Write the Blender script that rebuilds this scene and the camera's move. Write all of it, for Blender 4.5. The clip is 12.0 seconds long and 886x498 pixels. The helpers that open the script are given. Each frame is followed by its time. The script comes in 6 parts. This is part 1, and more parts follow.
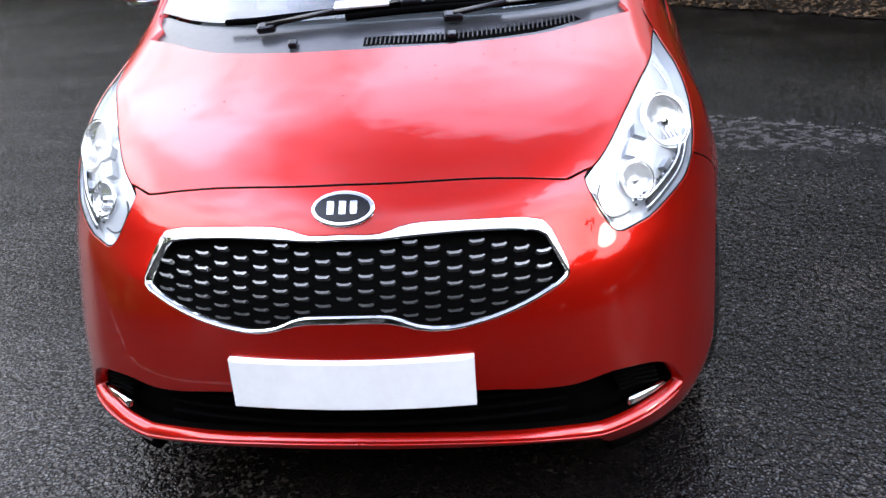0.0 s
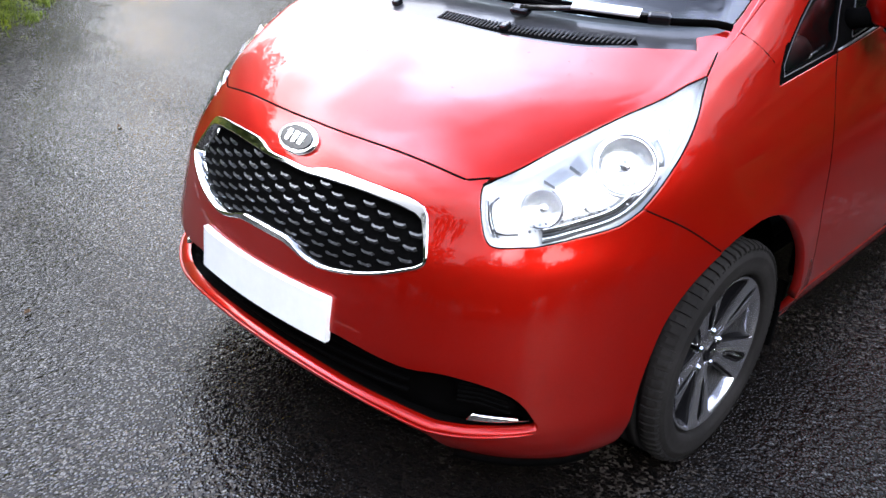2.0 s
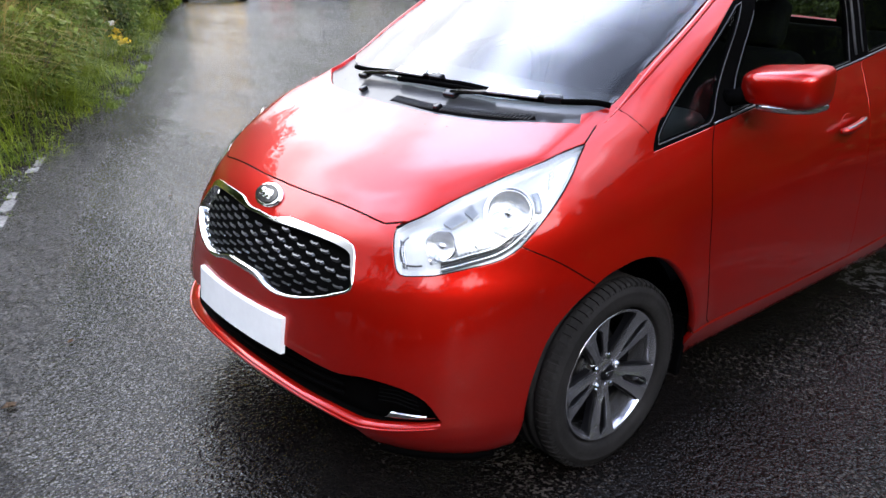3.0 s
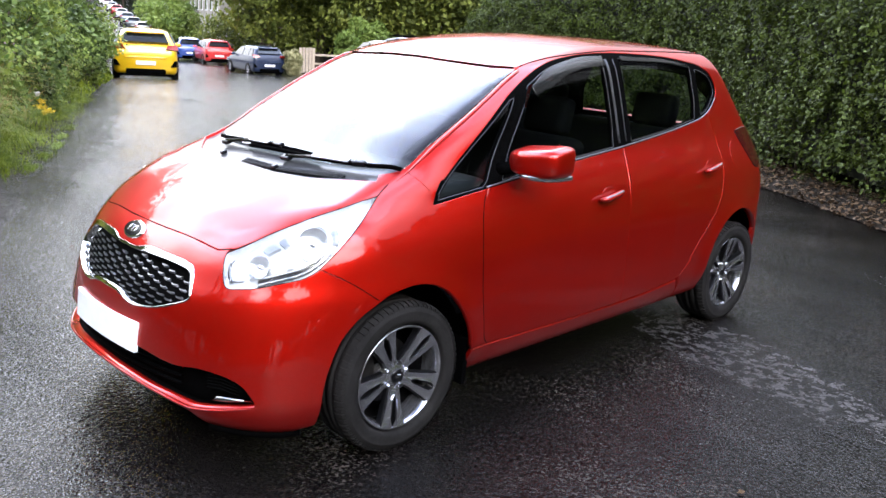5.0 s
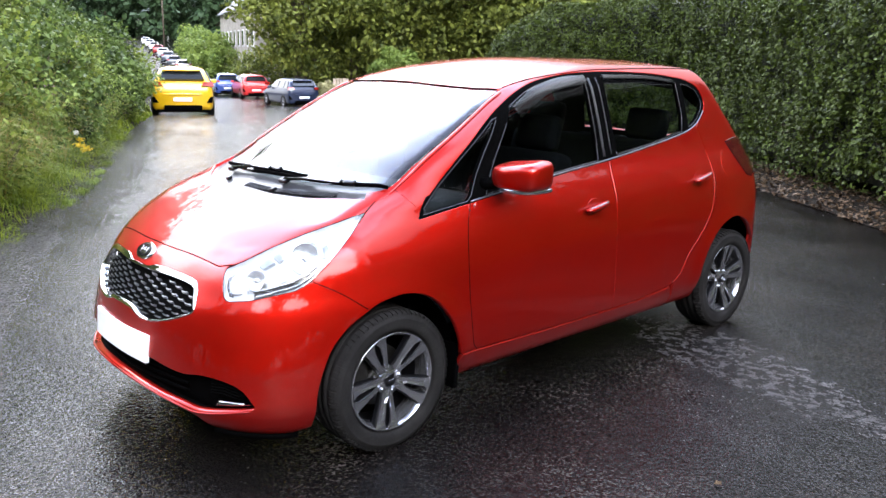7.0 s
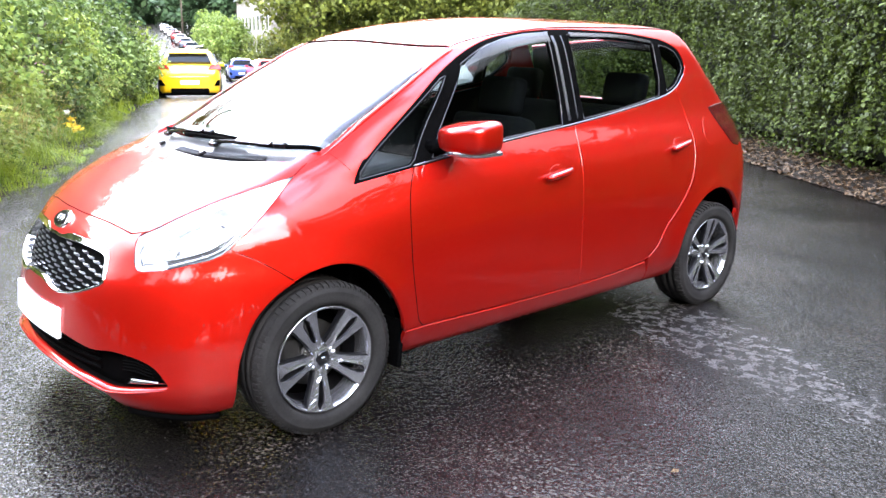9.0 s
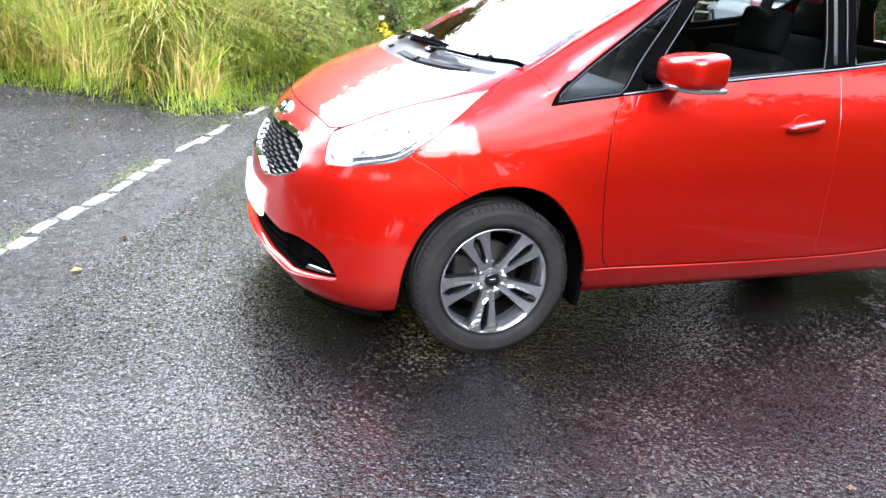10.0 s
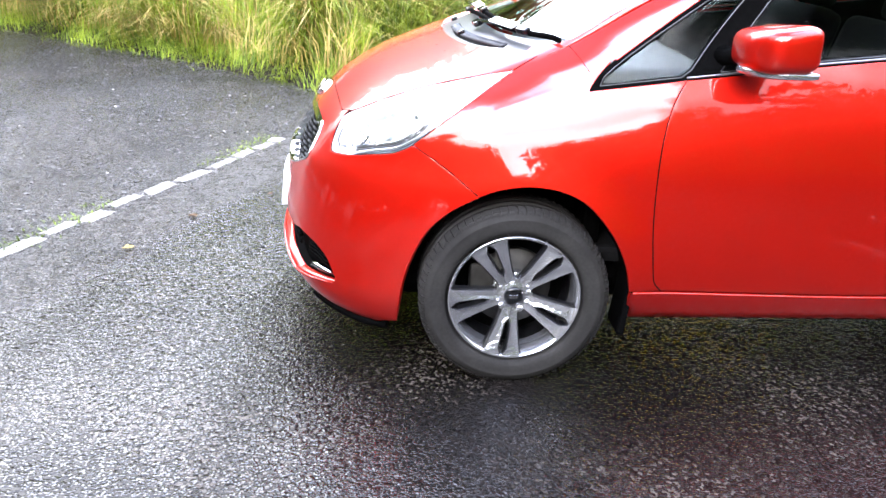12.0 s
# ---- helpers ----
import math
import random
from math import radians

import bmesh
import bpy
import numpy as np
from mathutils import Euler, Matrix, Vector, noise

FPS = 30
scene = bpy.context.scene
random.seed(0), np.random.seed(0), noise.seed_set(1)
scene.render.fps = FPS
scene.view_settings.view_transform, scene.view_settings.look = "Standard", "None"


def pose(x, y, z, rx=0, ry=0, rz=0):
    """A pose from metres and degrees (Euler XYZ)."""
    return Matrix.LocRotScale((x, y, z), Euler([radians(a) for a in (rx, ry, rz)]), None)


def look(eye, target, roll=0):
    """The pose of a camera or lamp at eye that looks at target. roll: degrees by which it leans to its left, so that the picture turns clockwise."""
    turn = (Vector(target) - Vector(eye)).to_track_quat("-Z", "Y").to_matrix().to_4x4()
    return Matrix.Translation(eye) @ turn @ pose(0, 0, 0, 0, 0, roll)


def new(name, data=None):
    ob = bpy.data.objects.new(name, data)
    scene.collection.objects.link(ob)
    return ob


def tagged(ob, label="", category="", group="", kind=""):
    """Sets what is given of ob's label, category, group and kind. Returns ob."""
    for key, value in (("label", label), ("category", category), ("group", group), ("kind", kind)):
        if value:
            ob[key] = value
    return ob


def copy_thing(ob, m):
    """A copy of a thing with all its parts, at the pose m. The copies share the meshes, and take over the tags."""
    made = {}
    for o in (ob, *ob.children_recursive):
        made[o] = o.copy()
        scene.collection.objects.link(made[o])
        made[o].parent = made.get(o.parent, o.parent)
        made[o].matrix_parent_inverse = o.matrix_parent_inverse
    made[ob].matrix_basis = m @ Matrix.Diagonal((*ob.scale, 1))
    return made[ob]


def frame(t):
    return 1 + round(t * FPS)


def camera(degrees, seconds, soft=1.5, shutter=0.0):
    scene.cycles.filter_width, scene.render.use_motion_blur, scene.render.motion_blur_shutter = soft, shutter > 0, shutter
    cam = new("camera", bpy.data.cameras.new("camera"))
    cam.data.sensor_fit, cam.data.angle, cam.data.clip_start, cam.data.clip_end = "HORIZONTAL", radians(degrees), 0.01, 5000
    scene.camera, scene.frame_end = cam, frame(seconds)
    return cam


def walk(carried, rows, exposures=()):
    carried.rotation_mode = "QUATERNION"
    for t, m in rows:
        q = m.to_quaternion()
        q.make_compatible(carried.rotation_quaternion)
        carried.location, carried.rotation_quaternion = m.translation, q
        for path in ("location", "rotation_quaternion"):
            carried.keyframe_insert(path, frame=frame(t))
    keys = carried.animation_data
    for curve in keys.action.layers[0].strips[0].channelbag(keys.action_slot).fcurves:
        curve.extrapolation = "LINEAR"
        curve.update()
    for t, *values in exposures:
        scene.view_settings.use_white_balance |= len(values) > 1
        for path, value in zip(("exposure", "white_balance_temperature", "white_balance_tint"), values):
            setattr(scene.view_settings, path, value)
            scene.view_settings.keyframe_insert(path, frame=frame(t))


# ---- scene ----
cam = camera(56.0, 12.0)
PATH = [
    (0, (0.406, -1.375, 1.439), (0.167, 0.411, 0.57), -4.9),
    (0.5, (0.661, -1.139, 1.358), (0.148, 0.612, 0.538), -2.5),
    (1, (0.9, -1.002, 1.336), (0.064, 0.601, 0.481), -1.5),
    (1.5, (1.235, -0.906, 1.384), (0.028, 0.395, 0.46), 2.2),
    (2, (1.561, -0.956, 1.44), (0.326, 0.345, 0.556), 2.5),
    (2.5, (1.933, -0.96, 1.463), (0.499, 0.15, 0.62), 0.0),
    (3, (2.183, -1.003, 1.536), (0.764, 0.215, 0.824), 0.7),
    (3.5, (2.415, -1.129, 1.599), (1.111, 0.261, 0.991), 1.7),
    (3.7, (2.537, -1.143, 1.59), (1.228, 0.279, 1.077), 1.2),
    (5.3, (3.088, -1.232, 1.624), (1.723, 0.135, 1.107), 3.9),
    (5.5, (3.126, -1.285, 1.635), (1.778, 0.104, 1.133), 3.0),
    (6, (3.261, -1.253, 1.626), (1.861, 0.101, 1.172), 3.2),
    (6.5, (3.338, -1.221, 1.627), (1.914, 0.103, 1.16), 1.2),
    (7, (3.351, -1.188, 1.621), (1.91, 0.12, 1.16), 1.2),
    (7.5, (3.332, -1.162, 1.601), (1.901, 0.15, 1.122), 0.7),
    (7.7, (3.339, -1.141, 1.596), (1.936, 0.2, 1.112), 1.3),
    (9.3, (3.407, -0.616, 1.483), (1.889, 0.586, 0.983), 0.5),
    (9.5, (3.452, -0.493, 1.493), (1.817, 0.538, 0.979), 0.7),
    (10, (3.491, -0.333, 1.453), (1.72, 0.301, 0.773), 4.3),
    (10.5, (3.432, -0.147, 1.426), (1.649, 0.379, 0.688), 4.2),
    (11, (3.283, 0.016, 1.416), (1.468, 0.414, 0.677), 4.0),
    (11.5, (3.193, 0.178, 1.413), (1.385, 0.491, 0.618), 0.1),
    (12, (3.198, 0.438, 1.413), (1.348, 0.562, 0.664), 2.5),
]
walk(cam, [(t, look(eye, target, roll)) for t, eye, target, roll in PATH],
     exposures=[(0, -1.2), (1, -1.02), (2, -0.95), (3.5, -1.43), (5.3, -0.7), (7.7, -0.65), (9.3, 0.45), (9.7, 0.42), (10.2, 0.45), (11.2, 0.52), (12, 0.65)])

# ---- world, sun and exposure ----
world = bpy.data.worlds.new("overcast_sky")
scene.world = world
world.use_nodes = True
wn, wl = world.node_tree.nodes, world.node_tree.links
sky = wn.new("ShaderNodeTexSky")
sky.sky_type, sky.sun_disc = "NISHITA", False
SUN_AT = Vector((0.79, -0.36, 0.5)).normalized()
HIGH_AT = Vector((0.17, 0.5, 0.85)).normalized()
BANK_AT = Vector((-0.8, -0.02, 0.52)).normalized()
sky.sun_elevation, sky.sun_rotation = math.asin(SUN_AT.z), math.atan2(SUN_AT.x, SUN_AT.y)
sky.dust_density, sky.altitude = 2.0, 100
where = wn.new("ShaderNodeTexCoord")
cloud = wn.new("ShaderNodeTexNoise")
cloud.inputs["Scale"].default_value, cloud.inputs["Detail"].default_value, cloud.inputs["Roughness"].default_value = 2.3, 8, 0.6
stretch = wn.new("ShaderNodeMapping")
stretch.inputs["Scale"].default_value = (1, 1, 2.0)
stretch.inputs["Location"].default_value = (0.35, 0.1, 0.2)
cover = wn.new("ShaderNodeValToRGB")
cover.color_ramp.elements[0].position, cover.color_ramp.elements[1].position = 0.42, 0.56
cover.color_ramp.elements[0].color, cover.color_ramp.elements[1].color = (0.6, 0.6, 0.6, 1), (1, 1, 1, 1)
# a bright bank of cloud, and thin cloud round the veiled sun
toward = wn.new("ShaderNodeVectorMath")
toward.operation = "DOT_PRODUCT"
toward.inputs[1].default_value = BANK_AT
glow = wn.new("ShaderNodeMapRange")
glow.interpolation_type = "SMOOTHERSTEP"
for i, v in enumerate((0.54, 0.91, 15.0, 112.0)):
    glow.inputs[i + 1].default_value = v
veil = wn.new("ShaderNodeVectorMath")
veil.operation = "DOT_PRODUCT"
veil.inputs[1].default_value = SUN_AT
halo = wn.new("ShaderNodeMapRange")
halo.interpolation_type = "SMOOTHERSTEP"
for i, v in enumerate((0.965, 1.005, 0.0, 92.0)):
    halo.inputs[i + 1].default_value = v
both = wn.new("ShaderNodeMath")
wl.new(where.outputs["Generated"], veil.inputs[0])
# ragged edges on both clouds
rag = wn.new("ShaderNodeTexNoise")
rag.inputs["Scale"].default_value, rag.inputs["Detail"].default_value, rag.inputs["Roughness"].default_value = 6.5, 8, 0.7
wl.new(where.outputs["Generated"], rag.inputs["Vector"])
torn = wn.new("ShaderNodeMath")
torn.operation = "MULTIPLY_ADD"
torn.inputs[1].default_value = 0.24
wl.new(rag.outputs["Fac"], torn.inputs[0])
wl.new(veil.outputs["Value"], torn.inputs[2])
wl.new(torn.outputs[0], halo.inputs[0])
aloft = wn.new("ShaderNodeVectorMath")
aloft.operation = "DOT_PRODUCT"
aloft.inputs[1].default_value = HIGH_AT
wl.new(where.outputs["Generated"], aloft.inputs[0])
shred = wn.new("ShaderNodeMath")
shred.operation = "MULTIPLY_ADD"
shred.inputs[1].default_value = 0.14
wl.new(rag.outputs["Fac"], shred.inputs[0])
wl.new(aloft.outputs["Value"], shred.inputs[2])
patch = wn.new("ShaderNodeMapRange")
patch.interpolation_type = "SMOOTHSTEP"
for i, v in enumerate((0.975, 1.02, 0.0, 48.0)):
    patch.inputs[i + 1].default_value = v
wl.new(shred.outputs[0], patch.inputs[0])
wl.new(glow.outputs[0], both.inputs[0])
wl.new(halo.outputs[0], both.inputs[1])
tint = wn.new("ShaderNodeVectorMath")
tint.operation = "SCALE"
# thinner, bluer cloud overhead
parts = wn.new("ShaderNodeSeparateXYZ")
height = wn.new("ShaderNodeMapRange")
height.interpolation_type = "SMOOTHSTEP"
height.inputs[1].default_value, height.inputs[2].default_value = 0.5, 0.95
hue = wn.new("ShaderNodeMixRGB")
hue.inputs[1].default_value, hue.inputs[2].default_value = (0.98, 1.0, 1.07, 1), (0.84, 0.97, 1.4, 1)
wl.new(where.outputs["Generated"], parts.inputs[0])
wl.new(parts.outputs["Z"], height.inputs[0])
wl.new(height.outputs[0], hue.inputs["Fac"])
wl.new(hue.outputs["Color"], tint.inputs[0])
white = wn.new("ShaderNodeMixRGB")
wl.new(where.outputs["Generated"], toward.inputs[0])
wl.new(toward.outputs["Value"], glow.inputs[0])
# murk towards the horizon, high cloud overhead
murk = wn.new("ShaderNodeMapRange")
murk.interpolation_type = "SMOOTHSTEP"
crown = wn.new("ShaderNodeMapRange")
crown.interpolation_type = "SMOOTHSTEP"
hole = wn.new("ShaderNodeMapRange")
hole.interpolation_type = "SMOOTHSTEP"
for node, values in ((murk, (0.1, 0.42, 0.22, 1.0)), (crown, (0.5, 0.74, 0.0, 26.0)), (hole, (0.82, 0.93, 1.0, 0.23))):
    for i, v in enumerate(values):
        node.inputs[i + 1].default_value = v
    wl.new(parts.outputs["Z"], node.inputs[0])
lit = wn.new("ShaderNodeMath")
lit.operation = "MULTIPLY_ADD"
wl.new(both.outputs[0], lit.inputs[0])
wl.new(murk.outputs[0], lit.inputs[1])
wl.new(crown.outputs[0], lit.inputs[2])
high = wn.new("ShaderNodeMath")
high.operation = "MULTIPLY"
wl.new(lit.outputs[0], high.inputs[0])
wl.new(hole.outputs[0], high.inputs[1])
topped = wn.new("ShaderNodeMath")
wl.new(high.outputs[0], topped.inputs[0])
wl.new(patch.outputs[0], topped.inputs[1])
wl.new(topped.outputs[0], tint.inputs["Scale"])
wl.new(tint.outputs["Vector"], white.inputs[2])
wl.new(where.outputs["Generated"], stretch.inputs["Vector"])
wl.new(stretch.outputs["Vector"], cloud.inputs["Vector"])
wl.new(cloud.outputs["Fac"], cover.inputs["Fac"])
wl.new(cover.outputs["Color"], white.inputs["Fac"])
wl.new(sky.outputs["Color"], white.inputs[1])
wl.new(white.outputs["Color"], wn["Background"].inputs["Color"])
wn["Background"].inputs["Strength"].default_value = 0.15
sun = new("sun", bpy.data.lights.new("sun", "SUN"))
sun.data.energy, sun.data.angle, sun.data.color = 1.5, radians(12), (1, 0.95, 0.86)
sun.matrix_world = look(SUN_AT * 10, (0, 0, 0))

# ---- materials ----


def material(name, colour, rough=0.5, metal=0.0, grain=0.0, grain_size=0.02, bump=0.0, bump_size=0.01, stain=0.0, stain_size=0.4, coat=0.0, vary=0.0, sheen=0.0, rough_vary=0.0, spec=0.5, island=False):
    """A surface with fine grain, larger stains, relief and a change of tone from piece to piece."""
    m = bpy.data.materials.new(name)
    m.use_nodes = True
    n, l = m.node_tree.nodes, m.node_tree.links
    p = n["Principled BSDF"]
    p.inputs["Base Color"].default_value, p.inputs["Roughness"].default_value, p.inputs["Metallic"].default_value = (*colour, 1), rough, metal
    p.inputs["Coat Weight"].default_value, p.inputs["Coat Roughness"].default_value, p.inputs["Specular IOR Level"].default_value = coat, 0.02, spec
    p.inputs["Coat IOR"].default_value = 1.54
    if not (grain or bump or stain or vary or rough_vary):
        return m
    co = n.new("ShaderNodeTexCoord")

    def noise_at(size, detail=4):
        t = n.new("ShaderNodeTexNoise")
        t.inputs["Scale"].default_value, t.inputs["Detail"].default_value = 1 / size, detail
        l.new(co.outputs["Object"], t.inputs["Vector"])
        return t.outputs["Fac"]

    tone = None
    for amount, size in ((grain, grain_size), (stain, stain_size)):
        if amount:
            r = n.new("ShaderNodeMapRange")
            r.inputs[1].default_value, r.inputs[2].default_value, r.inputs[3].default_value, r.inputs[4].default_value = 0.3, 0.7, 1 - amount, 1 + amount
            l.new(noise_at(size), r.inputs[0])
            if tone:
                x = n.new("ShaderNodeMath")
                x.operation = "MULTIPLY"
                l.new(tone, x.inputs[0]), l.new(r.outputs[0], x.inputs[1])
                tone = x.outputs[0]
            else:
                tone = r.outputs[0]
    if vary:
        src = n.new("ShaderNodeNewGeometry").outputs["Random Per Island"] if island else n.new("ShaderNodeObjectInfo").outputs["Random"]
        r = n.new("ShaderNodeMapRange")
        r.inputs[3].default_value, r.inputs[4].default_value = 1 - vary, 1 + vary
        l.new(src, r.inputs[0])
        if tone:
            x = n.new("ShaderNodeMath")
            x.operation = "MULTIPLY"
            l.new(tone, x.inputs[0]), l.new(r.outputs[0], x.inputs[1])
            tone = x.outputs[0]
        else:
            tone = r.outputs[0]
    if tone:
        hue = n.new("ShaderNodeHueSaturation")
        hue.inputs["Color"].default_value = (*colour, 1)
        l.new(tone, hue.inputs["Value"])
        l.new(hue.outputs["Color"], p.inputs["Base Color"])
    if rough_vary:
        r = n.new("ShaderNodeMapRange")
        r.inputs[1].default_value, r.inputs[2].default_value = 0.3, 0.7
        r.inputs[3].default_value, r.inputs[4].default_value = max(rough - rough_vary, 0.02), min(rough + rough_vary, 1)
        l.new(noise_at(stain_size), r.inputs[0])
        l.new(r.outputs[0], p.inputs["Roughness"])
    if bump:
        b = n.new("ShaderNodeBump")
        b.inputs["Strength"].default_value, b.inputs["Distance"].default_value = bump, bump_size * 0.5
        l.new(noise_at(bump_size, 3), b.inputs["Height"])
        l.new(b.outputs["Normal"], p.inputs["Normal"])
    return m


def leaf_material(name, dark, light, through_light=0.25, rough=0.5, patch=0.5):
    """Leaves or blades: two greens mixed by piece and by patch, with some light coming through."""
    m = bpy.data.materials.new(name)
    m.use_nodes = True
    n, l = m.node_tree.nodes, m.node_tree.links
    p = n["Principled BSDF"]
    geo, co = n.new("ShaderNodeNewGeometry"), n.new("ShaderNodeTexCoord")
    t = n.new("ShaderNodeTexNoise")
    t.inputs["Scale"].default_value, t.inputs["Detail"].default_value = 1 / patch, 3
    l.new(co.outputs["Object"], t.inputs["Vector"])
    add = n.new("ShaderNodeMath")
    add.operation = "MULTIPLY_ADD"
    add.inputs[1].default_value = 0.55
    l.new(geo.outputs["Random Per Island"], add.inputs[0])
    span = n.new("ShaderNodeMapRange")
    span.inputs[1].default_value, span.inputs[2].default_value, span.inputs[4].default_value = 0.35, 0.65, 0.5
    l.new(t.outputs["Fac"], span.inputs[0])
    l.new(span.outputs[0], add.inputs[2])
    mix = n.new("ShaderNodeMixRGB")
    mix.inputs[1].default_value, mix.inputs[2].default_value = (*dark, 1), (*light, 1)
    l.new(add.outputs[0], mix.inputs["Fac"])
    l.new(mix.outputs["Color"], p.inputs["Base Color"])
    p.inputs["Roughness"].default_value, p.inputs["Specular IOR Level"].default_value = rough, 0.22
    thin = n.new("ShaderNodeBsdfTranslucent")
    l.new(mix.outputs["Color"], thin.inputs["Color"])
    both = n.new("ShaderNodeMixShader")
    both.inputs["Fac"].default_value = through_light
    l.new(p.outputs["BSDF"], both.inputs[1]), l.new(thin.outputs["BSDF"], both.inputs[2])
    l.new(both.outputs["Shader"], n["Material Output"].inputs["Surface"])
    return m


def glass_material(name, tint, ior=1.5, gloss_rough=0.0):
    """A thin pane: it lets tinted light straight through and mirrors by the angle of view."""
    m = bpy.data.materials.new(name)
    m.use_nodes = True
    n, l = m.node_tree.nodes, m.node_tree.links
    clear, shine, edge, mix = n.new("ShaderNodeBsdfTransparent"), n.new("ShaderNodeBsdfGlossy"), n.new("ShaderNodeLayerWeight"), n.new("ShaderNodeMixShader")
    clear.inputs["Color"].default_value = (*tint, 1)
    shine.inputs["Roughness"].default_value = gloss_rough
    head_on = ((ior - 1) / (ior + 1)) ** 2
    edge.inputs["Blend"].default_value = 0.5
    steep, f = n.new("ShaderNodeMath"), n.new("ShaderNodeMath")
    steep.operation, f.operation = "POWER", "MULTIPLY_ADD"
    steep.inputs[1].default_value, f.inputs[1].default_value, f.inputs[2].default_value = 5.0, 1 - head_on, head_on
    l.new(edge.outputs["Facing"], steep.inputs[0]), l.new(steep.outputs[0], f.inputs[0])
    l.new(f.outputs[0], mix.inputs["Fac"]), l.new(clear.outputs[0], mix.inputs[1]), l.new(shine.outputs[0], mix.inputs[2])
    l.new(mix.outputs[0], n["Material Output"].inputs["Surface"])
    return m


def asphalt_material():
    """Wet chippings in tar: dark, with films of water, paler worn streaks and a drier strip beside the setts."""
    m = bpy.data.materials.new("wet_asphalt")
    m.use_nodes = True
    n, l = m.node_tree.nodes, m.node_tree.links
    p = n["Principled BSDF"]
    co = n.new("ShaderNodeTexCoord")
    where = co.outputs["Object"]

    def noise_at(scale, detail=4, rough=0.5):
        t = n.new("ShaderNodeTexNoise")
        t.inputs["Scale"].default_value, t.inputs["Detail"].default_value, t.inputs["Roughness"].default_value = scale, detail, rough
        l.new(where, t.inputs["Vector"])
        return t.outputs["Fac"]

    def span(src, a, b, c, d):
        r = n.new("ShaderNodeMapRange")
        for i, v in enumerate((a, b, c, d)):
            r.inputs[i + 1].default_value = v
        l.new(src, r.inputs[0])
        return r.outputs[0]

    def math(op, a, b):
        x = n.new("ShaderNodeMath")
        x.operation = op
        for i, v in enumerate((a, b)):
            if isinstance(v, (int, float)):
                x.inputs[i].default_value = v
            else:
                l.new(v, x.inputs[i])
        return x.outputs[0]

    def streak(centre, turn, length, width):
        """One inside an oval patch with a ragged rim, zero outside."""
        mp = n.new("ShaderNodeMapping")
        mp.vector_type = "TEXTURE"
        mp.inputs["Location"].default_value = (*centre, 0)
        mp.inputs["Rotation"].default_value = (0, 0, radians(turn))
        mp.inputs["Scale"].default_value = (length, width, 1)
        l.new(where, mp.inputs["Vector"])
        d = n.new("ShaderNodeVectorMath")
        d.operation = "LENGTH"
        l.new(mp.outputs[0], d.inputs[0])
        return span(math("ADD", d.outputs["Value"], span(noise_at(5, 6, 0.7), 0.3, 0.7, -0.35, 0.35)), 0.75, 1.05, 1, 0)

    stones = n.new("ShaderNodeTexVoronoi")
    stones.inputs["Scale"].default_value = 105
    l.new(where, stones.inputs["Vector"])
    gap = n.new("ShaderNodeTexVoronoi")
    gap.feature = "F1"
    gap.inputs["Scale"].default_value = 44
    l.new(where, gap.inputs["Vector"])
    tone = n.new("ShaderNodeValToRGB")
    e = tone.color_ramp.elements
    e[0].position, e[0].color = 0.0, (0.002, 0.002, 0.0021, 1)
    e[1].position, e[1].color = 0.62, (0.008, 0.0064, 0.0056, 1)
    pale_chip = e.new(0.8)
    pale_chip.color = (0.04, 0.034, 0.029, 1)
    grey = n.new("ShaderNodeSeparateColor")
    l.new(stones.outputs["Color"], grey.inputs[0])
    l.new(math("MULTIPLY", grey.outputs[0], span(noise_at(1.3, 5), 0.3, 0.7, 0.45, 1.0)), tone.inputs["Fac"])
    worn = math("MULTIPLY", math("MAXIMUM", streak((1.28, 2.9), -18, 0.95, 0.3), math("MULTIPLY", streak((-1.7, -0.25), 158, 1.5, 0.2), 0.4)), span(noise_at(16, 4, 0.7), 0.48, 0.6, 0, 1))
    pale = n.new("ShaderNodeMixRGB")
    pale.inputs[2].default_value = (0.06, 0.056, 0.053, 1)
    l.new(worn, pale.inputs["Fac"]), l.new(tone.outputs["Color"], pale.inputs[1])
    wet = span(noise_at(0.7, 4), 0.36, 0.62, 0.0, 1.0)
    # the old surface beyond the patched edge is drier and paler
    line = n.new("ShaderNodeVectorMath")
    line.operation = "DOT_PRODUCT"
    line.inputs[1].default_value = (0.396, 0.918, 0)
    l.new(where, line.inputs[0])
    dry = span(math("ADD", line.outputs["Value"], span(noise_at(2.5, 4), 0.3, 0.7, -0.07, 0.07)), -0.72, -0.62, 1, 0)
    l.new(math("ADD", math("ADD", math("ADD", span(wet, 0, 1, 0.2, 0.1), span(grey.outputs[1], 0, 1, -0.1, 0.08)), math("MULTIPLY", worn, 0.3)), math("MULTIPLY", dry, 0.13)), p.inputs["Roughness"])
    # a dirty drier strip along the foot of the verge, and drying streaks along the road
    rim = n.new("ShaderNodeVectorMath")
    rim.operation = "DOT_PRODUCT"
    rim.inputs[1].default_value = (0.475, 0.88, 0)
    l.new(where, rim.inputs[0])
    split = n.new("ShaderNodeSeparateXYZ")
    l.new(where, split.inputs[0])
    strip = math("MULTIPLY", span(math("ADD", rim.outputs["Value"], span(noise_at(1.6, 5, 0.6), 0.3, 0.7, -0.22, 0.22)), -0.8, -0.6, 1, 0), span(split.outputs["X"], -4.4, -3.4, 1, 0))
    lengthwise = n.new("ShaderNodeMapping")
    lengthwise.inputs["Rotation"].default_value = (0, 0, radians(28.4))
